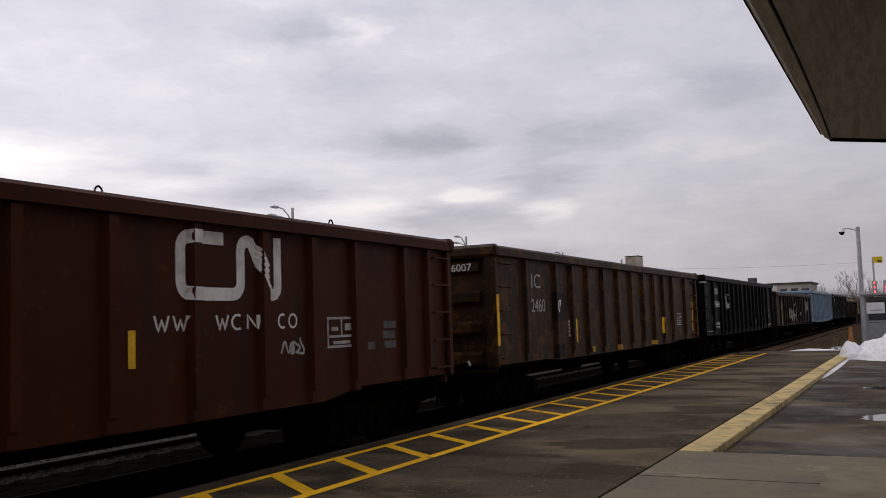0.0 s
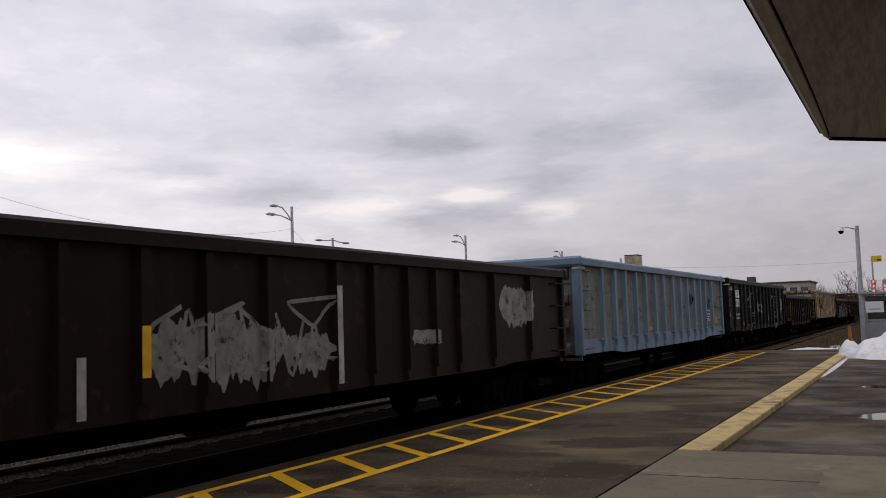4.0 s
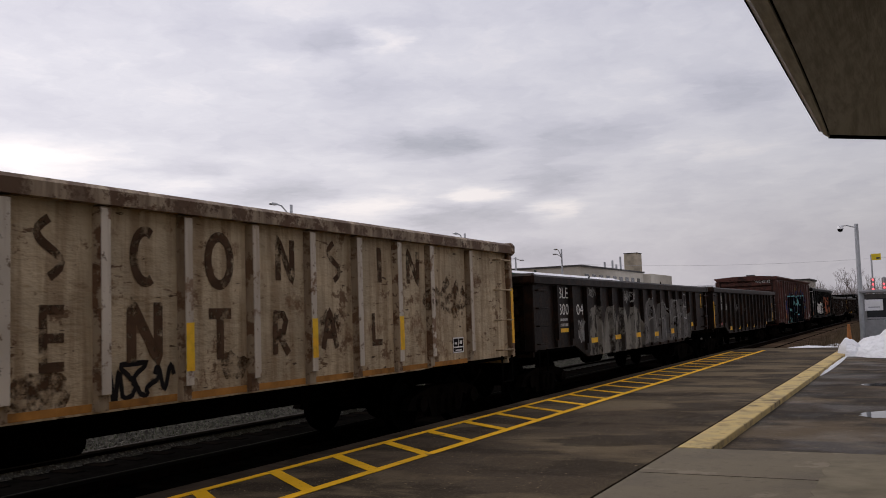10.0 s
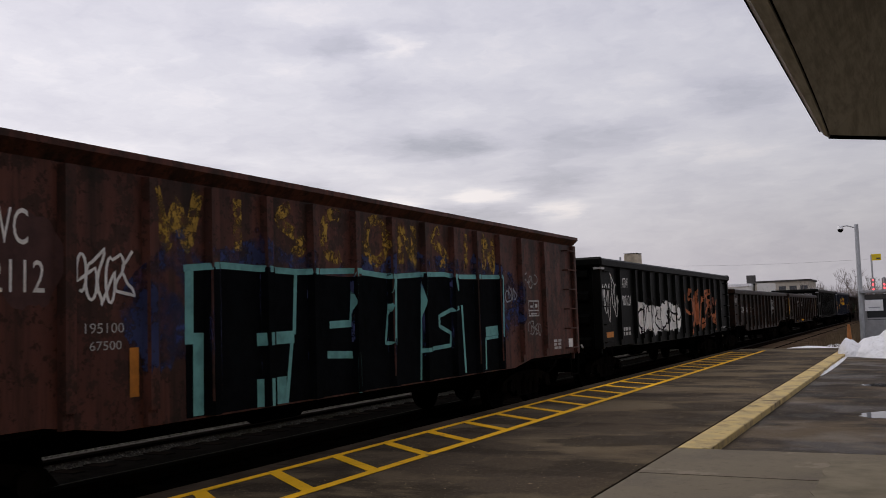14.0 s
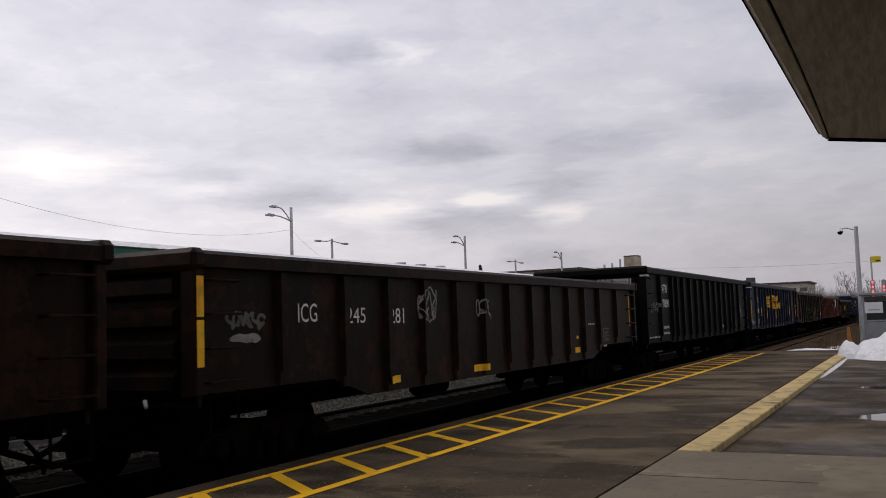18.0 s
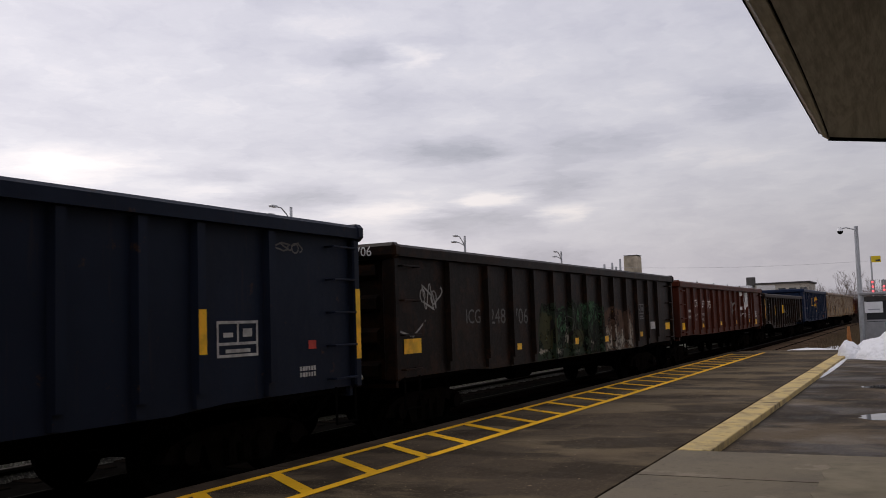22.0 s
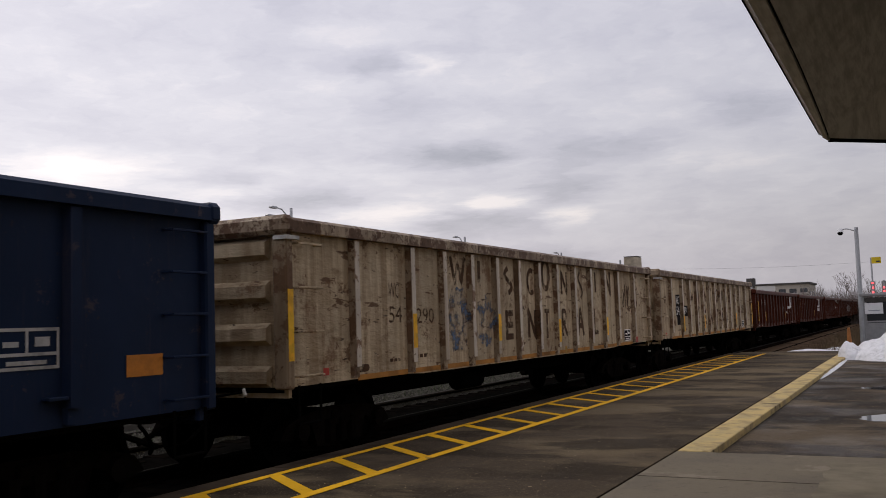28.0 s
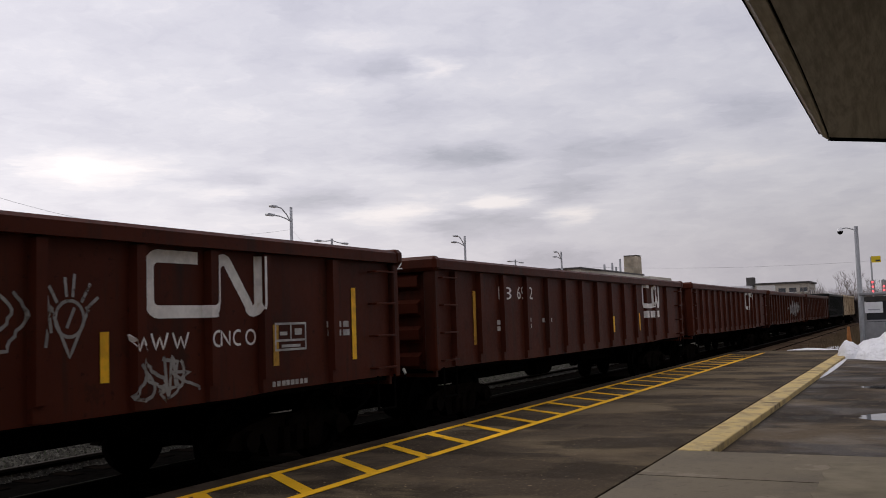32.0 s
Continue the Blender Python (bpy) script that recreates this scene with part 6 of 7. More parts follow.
c.plate("reflector", 12.62, 1.08, 0.40, 0.11, ORANGE)
c.plate("reflector", 14.82, 1.30, 0.45, 0.20, ORANGE)
c.boxed(13.46, 1.43, 0.63, 0.34)
c.bars(12.62, 1.50, 0.37, 0.16, 2, 3)
c.bars(11.73, 1.13, 0.38, 0.08, 1, 4)
c.blotch(8.40, 1.29, 0.36, 0.12, 424, SCUFF_BLUE, 0.4)
c.blotch(9.25, 1.30, 0.48, 0.16, 425, SCUFF_BLUE, 0.4)
c.blotch(10.26, 1.29, 0.40, 0.21, 426, SCUFF_BLUE, 0.4)
c.blotch(11.19, 1.27, 0.48, 0.21, 427, SCUFF_BLUE, 0.4)
c.blotch(12.13, 1.28, 0.56, 0.21, 428, SCUFF_BLUE, 0.4)
c.blotch(12.88, 1.28, 0.41, 0.22, 429, SCUFF_BLUE, 0.4)
for k, (y0, y1) in enumerate(((5.05, 5.85), (5.1, 5.75), (5.15, 5.75), (5.22, 5.85))):
    c.ribbon([[(y0, 2.38 - 0.145 * k), (y1, 2.37 - 0.145 * k)]], 0.085, SAFETY)
c.blocks(5.72, 1.92, 0.74, 0.46, 2, SAFETY, "arch,arch", bold=1.9)
c.blocks(6.76, 2.2, 0.74, 0.28, 3, SAFETY, "arch,hoop,gate", bold=1.5)
c.blocks(6.72, 1.81, 0.76, 0.28, 3, SAFETY, "arch,hoop,gate", bold=1.5)
c.blotch(1.75, 2.08, 0.94, 0.32, 434, GREY_WHITE, 0.3)
c.blotch(1.68, 1.58, 1.04, 0.36, 435, GREY_WHITE, 0.5)
c = CARS[20][0]
c.fit_text("WC", 2.38, 2.06, 0.29, 0.21, RUST_INK)
c.fit_text("54", 2.38, 1.72, 0.35, 0.23, RUST_INK)
c.fit_text("290", 3.15, 1.70, 0.53, 0.22, RUST_INK)
c.blocks(6.32, 2.18, 0.40, 0.44, 1, RUST_INK, "wave", bold=1.25)
c.blocks(7.37, 2.20, 0.46, 0.42, 1, RUST_INK, "arch", bold=1.25)
c.blocks(6.29, 1.36, 0.44, 0.52, 1, RUST_INK, "comb", bold=1.25)
c.blocks(7.30, 1.37, 0.56, 0.51, 1, RUST_INK, "gate", bold=1.25)
c.blocks(4.21, 2.31, 0.66, 0.42, 1, RUST_INK, "zigzag", bold=1.25)
c.blocks(5.11, 2.24, 0.41, 0.46, 1, RUST_INK, "rod", bold=1.25)
c.plate("reflector", 0.03, 1.32, 0.1, 0.82, SAFETY, on=HALF - 0.009)
c.plate("reflector", 2.886, 1.36, 0.108, 0.48, SAFETY, on=c.xp + c.face)
c.plate("reflector", 5.836, 1.36, 0.108, 0.45, SAFETY, on=c.xp + c.face)
c.plate("reflector", 0.80, 1.11, 0.12, 0.09, RED_SPOT)
c.bars(2.37, 1.19, 0.32, 0.06, 1, 3, RUST_INK)
c.bars(3.07, 1.21, 0.39, 0.07, 1, 3, RUST_INK)
c.blotch(4.14, 1.14, 0.72, 1.20, 452, SCUFF_BLUE, 0.2)
c.blotch(5.10, 1.16, 0.75, 1.21, 453, SCUFF_BLUE, 0.3)
c.blotch(1.56, 1.09, 0.30, 0.12, 454, RUST_INK, 0.2)
c.blocks(8.12, 2.29, 0.48, 0.55, 1, RUST_INK, "hoop", bold=1.25)
c.blocks(9.14, 2.19, 0.53, 0.46, 1, RUST_INK, "gate", bold=1.25)
c.blocks(10.26, 2.12, 0.31, 0.57, 1, RUST_INK, "wave", bold=1.25)
c.blocks(11.13, 2.26, 0.65, 0.45, 1, RUST_INK, "rod", bold=1.25)
c.blocks(12.11, 2.22, 0.57, 0.53, 1, RUST_INK, "gate", bold=1.25)
c.blocks(8.19, 1.33, 0.34, 0.57, 1, RUST_INK, "mast", bold=1.25)
c.blocks(9.14, 1.35, 0.40, 0.55, 1, RUST_INK, "flag", bold=1.25)
c.blocks(10.11, 1.33, 0.47, 0.57, 1, RUST_INK, "tent", bold=1.25)
c.blocks(11.18, 1.32, 0.41, 0.57, 1, RUST_INK, "angle", bold=1.25)
c.tag(13.52, 1.85, 0.74, 0.65, 464, RUST_INK, 0.035, 6)
c.tag(14.53, 1.84, 0.36, 0.72, 465, RUST_INK, 0.035, 3)
c.plate("reflector", 8.766, 1.24, 0.108, 0.45, SAFETY, on=c.xp + c.face)
c.plate("reflector", 11.896, 1.29, 0.108, 0.40, SAFETY, on=c.xp + c.face)
c.plate("reflector", 9.30, 0.99, 0.11, 0.15, DULL_YELLOW)
c.boxed(13.56, 1.10, 0.50, 0.28, WHITE, DARK_INK)
c.plate("reflector", 14.57, 1.04, 0.17, 0.16, RED_SPOT)
c = CARS[21][0]
c.plate("number_field", 2.18, 1.67, 0.52, 0.63, DARK_INK)
c.plate("number_field", 2.27, 1.39, 0.42, 0.28, DARK_INK)
c.plate("number_field", 2.96, 1.64, 0.76, 0.33, DARK_INK)
c.fit_text("WC", 2.24, 2.00, 0.36, 0.25)
c.fit_text("54", 2.24, 1.69, 0.35, 0.25)
c.fit_text("049", 2.97, 1.71, 0.58, 0.22)
c.plate("reflector", 2.756, 1.18, 0.108, 0.47, SAFETY, on=c.xp + c.face)
c.plate("reflector", 5.776, 1.22, 0.108, 0.45, SAFETY, on=c.xp + c.face)
c.plate("reflector", 9.04, 1.18, 0.10, 0.45, SAFETY)
c.bars(2.26, 1.21, 0.38, 0.06, 1, 4, RUST_INK)
c.bars(3.03, 1.21, 0.52, 0.07, 1, 4, RUST_INK)
c.tag(0.74, 2.01, 0.26, 0.23, 482, RUST_INK, 0.03, 5)
c.blocks(4.20, 2.11, 0.54, 0.36, 1, RUST_INK, "zigzag", bold=1.25)
c.blocks(5.31, 2.09, 0.19, 0.43, 1, RUST_INK, "rod", bold=1.25)
c.blocks(6.26, 2.10, 0.35, 0.46, 1, RUST_INK, "wave", bold=1.25)
c.blocks(7.29, 2.11, 0.38, 0.44, 1, RUST_INK, "arch", bold=1.25)
c.blocks(8.32, 2.12, 0.43, 0.41, 1, RUST_INK, "hoop", bold=1.25)
c.blocks(9.36, 2.15, 0.40, 0.38, 1, RUST_INK, "gate", bold=1.25)
c.blocks(5.19, 1.35, 0.44, 0.56, 1, RUST_INK, "arch", bold=1.25)
c.blocks(6.14, 1.34, 0.43, 0.49, 1, RUST_INK, "comb", bold=1.25)
c.blocks(7.11, 1.34, 0.53, 0.52, 1, RUST_INK, "gate", bold=1.25)
c.blocks(8.34, 1.38, 0.37, 0.48, 1, RUST_INK, "mast", bold=1.25)
c.blocks(9.28, 1.39, 0.39, 0.51, 1, RUST_INK, "flag", bold=1.25)
c.plate("reflector", 0.76, 1.10, 0.15, 0.09, RED_SPOT)
c.blocks(10.11, 2.11, 0.32, 0.46, 1, RUST_INK, "wave", bold=1.25)
c.blocks(11.26, 2.13, 0.12, 0.44, 1, RUST_INK, "rod", bold=1.25)
c.blocks(12.04, 2.18, 0.58, 0.46, 1, RUST_INK, "gate", bold=1.25)
c.blocks(10.06, 1.34, 0.39, 0.56, 1, RUST_INK, "tent", bold=1.25)
c.blocks(11.10, 1.35, 0.33, 0.56, 1, RUST_INK, "angle", bold=1.25)
c.boxed(13.50, 1.12, 0.47, 0.25, WHITE, DARK_INK)
c.plate("reflector", 11.746, 1.22, 0.108, 0.46, SAFETY, on=c.xp + c.face)
c.plate("reflector", 15.67, 1.17, 0.1, 0.90, SAFETY, on=HALF - 0.009)
c.tag(13.29, 1.54, 0.79, 0.51, 503, RUST_INK, 0.035, 7)
c = CARS[22][0]
c.fit_text("CN", 1.74, 2.04, 0.30, 0.20)
c.fit_text("13", 2.05, 2.03, 0.37, 0.22)
c.fit_text("7655", 2.72, 2.02, 0.73, 0.23)
c.bars(1.85, 1.64, 0.35, 0.09, 1, 3)
c.bars(1.84, 1.50, 0.26, 0.09, 1, 3)
c.bars(2.97, 1.62, 0.42, 0.10, 1, 3)
c.bars(2.98, 1.48, 0.40, 0.08, 1, 3)
c.plate("reflector", 0.676, 1.29, 0.108, 0.89, SAFETY, on=c.xp + c.face)
c.plate("reflector", 3.40, 1.26, 0.10, 0.46, SAFETY)
c.crest(3.78, 1.55, 0.72, 0.8, 513, CHALK, 0.03)
c.tag(4.88, 1.79, 0.69, 0.43, 514, CHALK, 0.03, 4)
c.crest(5.9, 1.42, 0.72, 0.76, 515, CHALK, 0.03)
c.tag(7.02, 1.64, 0.62, 0.46, 516, CHALK, 0.03, 4)
c.crest(8.02, 1.55, 0.68, 0.7, 517, CHALK, 0.03)
c.ribbon([[(8.36, 1.5), (8.36, 1.08)], [(8.22, 1.25), (8.36, 1.06), (8.5, 1.27)], [(8.18, 2.3), (8.52, 2.3)]], 0.03, CHALK)
c.tag(9.14, 1.55, 0.69, 0.57, 518, CHALK, 0.03, 4)
c.tag(11.14, 1.00, 0.68, 0.37, 519, CHALK, 0.03, 3)
c.bars(1.71, 1.05, 0.66, 0.06, 1, 8)
c.bars(1.24, 1.07, 0.14, 0.07, 1, 2)
c.emblem(11.10, 1.82, 1.72, 0.66)
c.blocks(10.88, 1.53, 0.84, 0.15, 3, WHITE, "zigzag")
c.blocks(11.93, 1.53, 0.8, 0.15, 4, WHITE, "arch,gate,arch,hoop")
c.crest(9.95, 1.48, 0.62, 0.78, 525, CHALK, 0.03)
c.tag(10.92, 1.04, 0.71, 0.43, 526, CHALK, 0.035, 5)
c.boxed(13.04, 1.43, 0.59, 0.32)
c.plate("reflector", 14.61, 1.26, 0.10, 0.91, SAFETY)
c.plate("reflector", 10.58, 1.26, 0.10, 0.45, SAFETY)
c.plate("reflector", 13.01, 1.27, 0.10, 0.46, DULL_YELLOW)
c.bars(14.06, 1.57, 0.52, 0.21, 2, 3)
c.bars(12.98, 1.04, 0.68, 0.08, 1, 8)
c = CARS[23][0]
c.fit_text("13", 2.49, 2.05, 0.57, 0.22)
c.fit_text("6902", 3.32, 2.06, 0.74, 0.23)
c.plate("reflector", 1.45, 1.31, 0.10, 0.87, DULL_YELLOW)
c.bars(2.39, 1.51, 0.44, 0.21, 2, 2)
c.bars(3.60, 1.52, 0.41, 0.23, 2, 2)
c.bars(4.52, 1.62, 0.55, 0.11, 1, 3)
c.emblem(11.75, 1.87, 1.78, 0.66)
c.blocks(11.78, 1.62, 1.78, 0.18, 5, WHITE)
c.plate("reflector", 8.836, 1.32, 0.108, 0.37, SAFETY, on=c.xp + c.face)
c.plate("reflector", 11.37, 1.30, 0.10, 0.44, SAFETY)
c = CARS[24][0]
c.emblem(10.60, 1.77, 1.94, 0.75)
c = CARS[25][0]
c.blotch(7.53, 1.25, 5.49, 1.05, 544, CHALK, 0.5)


# ---- beyond the tracks ----
GREEN = plain("green_fascia_paint", (0.03, 0.16, 0.11), 0.6)
CREAM_WALL = plain("cream_plaster", (0.46, 0.42, 0.35), 0.85, grain=0.12, scale=0.6)
PALE_WALL = plain("off_white_wall", (0.74, 0.73, 0.69), 0.85, grain=0.12, scale=0.6)
TOWER_WALL = plain("stained_cream_plaster", (0.4, 0.34, 0.25), 0.9, grain=0.35, scale=0.5)
DARK_ROOF = plain("dark_roof_edge", (0.07, 0.065, 0.06), 0.85)
WINDOW_GLASS = Mat("dark_window_glass", (0.03, 0.035, 0.04), 0.12, 0.0, 0.5).m
BARK = plain("bare_winter_bark", (0.15, 0.12, 0.105), 0.9, grain=0.4)
NEEDLES = plain("dark_conifer_needles", (0.03, 0.045, 0.03), 0.9, grain=0.4)
DRY_GRASS = plain("dry_winter_grass", (0.14, 0.1, 0.055), 0.95, grain=0.4)
WEEDS = plain("green_track_weeds", (0.06, 0.085, 0.035), 0.9, grain=0.4)
STONE = Mat("ballast_stone", (0.12, 0.115, 0.095), 0.95, 0.0, 0.0)
_g = STONE.node("ShaderNodeNewGeometry")
STONE.mix(_g.outputs["Random Per Island"], (0.035, 0.032, 0.028))
STONE = STONE.m

# long low building with a snow-covered roof
shed = thing("long_shed", "long low building with green fascia and snowy roof", "building")
part("wall", box_mesh("wall", (-34, -6, -0.62), (-22.6, 74, 3.75)), PALE_WALL, shed)
part("fascia", box_mesh("fascia", (-34.2, -6.3, 3.78), (-22.0, 74.3, 4.16)), GREEN, shed, "green painted fascia")
bm = bmesh.new()
add_prism(bm, [(-34.3, 4.17), (-22.0, 4.17), (-21.9, 4.2), (-22.5, 4.42), (-25.0, 4.6), (-34.3, 4.6)], "y", -6.4, 74.4)
part("roof_snow", bm, SNOW, shed, "layer of old snow on the roof")
for y in (41.5, 43.7, 46.0):
    bm = bmesh.new()
    add_tube(bm, (-24, y, 4.3), (-24, y, 4.62), 0.1, 8)
    add_tube(bm, (-24, y, 4.6), (-24, y, 4.68), 0.3, 10)
    part("roof_vent", bm, GALV, shed)
for i in range(16):
    y = -3 + i * 5.0
    w = part("window", box_mesh("window", (-0.04, 0, 1.2), (0.02, 2.4, 2.8)), WINDOW_GLASS, shed, at=(-22.58, y, 0))


def street_lamp(x, y, top, twin):
    root = thing("street_lamp", "grey steel lamp post with two lamp heads", "street lamp", "street lamps beyond the tracks", at=(x, y, 0))
    bm = bmesh.new()
    add_tube(bm, (0, 0, -0.62), (0, 0, top), 0.16, 10, 0.1)
    part("pole", bm, GALV, root)
    bm = bmesh.new()
    add_tube(bm, (0, 0, -0.62), (0, 0, -0.2), 0.3, 10)
    part("base", bm, CONCRETE, root)
    for k, (d, h) in enumerate(((-1, 0.0), (1, 0.0)) if twin else ((-0.85, 0.0), (-1, -0.6))):
        bm = bmesh.new()
        h0 = top - 0.15 if twin else top - 1.1 + 0.1 * k
        tip = top - 0.3 if twin else top - 0.12 + h
        reach = 1.7 * d * (1 if twin else 1.15)
        pts = [(0, 0, h0), (0, reach * 0.3, h0 + (tip - h0) * 0.55), (0, reach * 0.65, h0 + (tip - h0) * 0.95), (0, reach, tip)]
        for a, b in zip(pts, pts[1:]):
            add_tube(bm, a, b, 0.045, 6)
        arm = part("arm", bm, GALV, root)
        bm = bmesh.new()
        y0, y1 = sorted((reach, reach + d * 0.75))
        add_box(bm, (-0.16, y0, tip - 0.09), (0.16, y1, tip + 0.07), 0.05)
        part("lamp_head", bm, GALV, arm)


for x, y, top, twin in ((-38, 50.8, 9.75, False), (-38, 78.1, 9.6, False), (-38, 104.8, 9.5, False), (-45, 65.95, 9.06, True), (-45, 107.0, 9.06, True)):
    street_lamp(x, y, top, twin)


def cable(name, pts, r, label):
    bm = bmesh.new()
    for a, b in zip(pts, pts[1:]):
        add_tube(bm, a, b, r, 5)
    thing(name, label, "cable", me=bm, material=GALV)


def sag(a, b, drop, n=16):
    return [(a[0] + (b[0] - a[0]) * i / n, a[1] + (b[1] - a[1]) * i / n, a[2] + (b[2] - a[2]) * i / n - drop * 4 * (i / n) * (1 - i / n)) for i in range(n + 1)]


cable("overhead_cable", sag((-38, 22, 9.3), (-38, 50.8, 8.2), 1.55), 0.009, "thin dark overhead cable")
cable("overhead_cable", sag((-38, 50.8, 8.2), (-45, 65.95, 7.0), 0.3), 0.008, "thin dark overhead cable")
cable("overhead_cable", sag((-62, 180, 11.9), (6, 205, 11.3), 1.2), 0.02, "thin dark cable over the far street")


def block(name, label, lo, hi, wall, roof=True):
    root = thing(name, label, "building")
    part("wall", box_mesh("wall", lo, hi), wall, root)
    if roof:
        part("roof", box_mesh("roof", (lo[0] - 0.3, lo[1] - 0.3, hi[2]), (hi[0] + 0.3, hi[1] + 0.3, hi[2] + 0.35)), DARK_ROOF, root)
    return root


def window_at(root, x, y, z, w, h, face):
    """face 'x': in a wall that looks to +x; 'y': in one that looks to -y."""
    if face == "x":
        win = part("window", box_mesh("window", (0, -w / 2, 0), (0.05, w / 2, h)), WINDOW_GLASS, root, at=(x, y, z))
        part("sill", box_mesh("sill", (0, -w / 2 - 0.1, -0.15), (0.16, w / 2 + 0.1, -0.02)), PALE_WALL, win)
    else:
        win = part("window", box_mesh("window_y", (-w / 2, -0.05, 0), (w / 2, 0, h)), WINDOW_GLASS, root, at=(x, y, z))
        part("sill", box_mesh("sill_y", (-w / 2 - 0.1, -0.16, -0.15), (w / 2 + 0.1, 0, -0.02)), PALE_WALL, win)


mill = block("factory", "old cream factory with a square roof tower", (-84, 176, -0.62), (-60, 224, 11.2), CREAM_WALL)
part("tower", box_mesh("tower", (-64.5, 223, 11.4), (-61.1, 227.5, 16.3), 0.25), TOWER_WALL, mill)
part("tower_cap", box_mesh("tower_cap", (-64.55, 222.95, 16.3), (-61.05, 227.55, 16.42)), DARK_ROOF, mill)
part("annex", box_mesh("annex", (-80, 224.1, -0.62), (-58.2, 246, 11.0)), CREAM_WALL, mill)
for i in range(9):
    window_at(mill, -60, 180 + i * 4.9, 8.0, 2.6, 1.8, "x")
    window_at(mill, -60, 180 + i * 4.9, 4.2, 2.6, 1.8, "x")
for y, h in ((199, 1.6), (205, 2.2), (208, 1.4), (211.5, 3.4)):
    bm = bmesh.new()
    add_tube(bm, (-62, y, 11.5), (-62, y, 11.5 + h), 0.25, 8)
    part("roof_pipe", bm, GALV, mill)

office = block("office_block", "two-storey cream office block with dark windows", (-30, 200, -0.62), (-19.4, 214, 6.9), CREAM_WALL)
for k in range(3):
    window_at(office, -24.6 + k * 2.1, 200, 5.15, 1.4, 0.85, "y")
for k in range(3):
    window_at(office, -19.4, 202.5 + k * 4.2, 4.5, 2.2, 1.0, "x")
part("end_bay", box_mesh("end_bay", (-29.6, 199.9, -0.6), (-25.9, 200, 6.8)), PALE_WALL, office, "off-white end bay")
part("chimney", box_mesh("chimney", (-31.8, 201, 6.5), (-30.2, 203, 8.6)), DARK_ROOF, office)
wing = block("warehouse", "low pale warehouse with a snowy flat roof", (-60, 196, -0.62), (-30.5, 232, 6.2), PALE_WALL, False)
part("roof_snow", box_mesh("roof_snow", (-60.3, 195.7, 6.21), (-30.4, 232, 6.75)), SNOW, wing, "snow on the flat roof")


def conifer(x, y, top):
    r = random.Random(int(y * 10))
    root = thing("conifer", "dark green conifer behind the buildings", "tree", at=(x, y, 0))
    bm = bmesh.new()
    add_tube(bm, (0, 0, -0.62), (0, 0, top), 0.16, 7, 0.03)
    part("trunk", bm, BARK, root)
    verts, faces = [], []
    for i in range(420):
        z = top * (0.15 + 0.85 * r.random() ** 0.8)
        a, s = r.uniform(0, 6.28), 0.32 * (top - z) + 0.1
        d = s * r.uniform(0.3, 1.0)
        px, py, w = d * math.cos(a), d * math.sin(a), r.uniform(0.15, 0.35)
        n = len(verts)
        verts += [(px * 0.5, py * 0.5, z + 0.15), (px + w * math.sin(a), py - w * math.cos(a), z - 0.2 * d), (px - w * math.sin(a), py + w * math.cos(a), z - 0.25 * d), (px * 1.25, py * 1.25, z - 0.3 * d)]
        faces += [(n, n + 1, n + 3), (n, n + 3, n + 2)]
    part("crown", mesh_of("crown", verts, faces), NEEDLES, root)


conifer(-60, 128.5, 10.1)
conifer(-60, 151.4, 9.6)


def bare_tree(x, y, height, seed, name="bare_tree", label="leafless winter tree with thin branches"):
    r = random.Random(seed)
    root = thing(name, label, "tree", "bare trees far down the line", at=(x, y, -0.62))
    trunk, twigs = bmesh.new(), bmesh.new()

    def grow(bm, a, d, length, rad, depth):
        b = a + d * length
        add_tube(bm, a, b, rad, 5, rad * 0.65)
        if depth == 0:
            return
        for _ in range(3 if depth > 1 else 4):
            q = Vector((r.uniform(-1, 1), r.uniform(-1, 1), r.uniform(0.1, 0.9))).normalized()
            grow(twigs, a + d * length * r.uniform(0.55, 1.0), (d * 0.75 + q * 0.75).normalized(), length * r.uniform(0.5, 0.72), rad * 0.55, depth - 1)
    grow(trunk, Vector((0, 0, 0)), Vector((r.uniform(-0.05, 0.05), r.uniform(-0.05, 0.05), 1)).normalized(), height * 0.42, height * 0.011, 4)
    part("trunk", trunk, BARK, root)
    part("twig_crown", twigs, BARK, root)


for i, (x, y, h) in enumerate(((-8.4, 150, 9.5), (-10.2, 158, 8.0), (-12.5, 150, 7.2), (-6.0, 165, 8.5), (-15.5, 170, 7.5), (-4.5, 140, 6.8), (-1.5, 150, 8.0), (-18.5, 185, 8.0), (1.5, 160, 9.0))):
    bare_tree(x, y, h, 40 + i)


def thicket(name, label, lo, hi, height, count, seed, material, width=0.12, size=1.0):
    """Thin stalks or twigs over a strip of ground."""
    r = random.Random(seed)
    verts, faces = [], []
    for _ in range(count):
        x, y = r.uniform(lo[0], hi[0]), r.uniform(lo[1], hi[1])
        h = height * r.uniform(0.4, 1.0)
        a = r.uniform(0, 6.28)
        dx, dy, w = 0.35 * h * math.cos(a) * size, 0.35 * h * math.sin(a) * size, width * r.uniform(0.5, 1.0)
        n = len(verts)
        verts += [(x - w * math.sin(a), y + w * math.cos(a), lo[2]), (x + w * math.sin(a), y - w * math.cos(a), lo[2]), (x + dx, y + dy, lo[2] + h)]
        faces.append((n, n + 1, n + 2))
    me = mesh_of(name, verts, faces)
    return thing(name, label, "vegetation", kind="stuff", me=me, material=material)


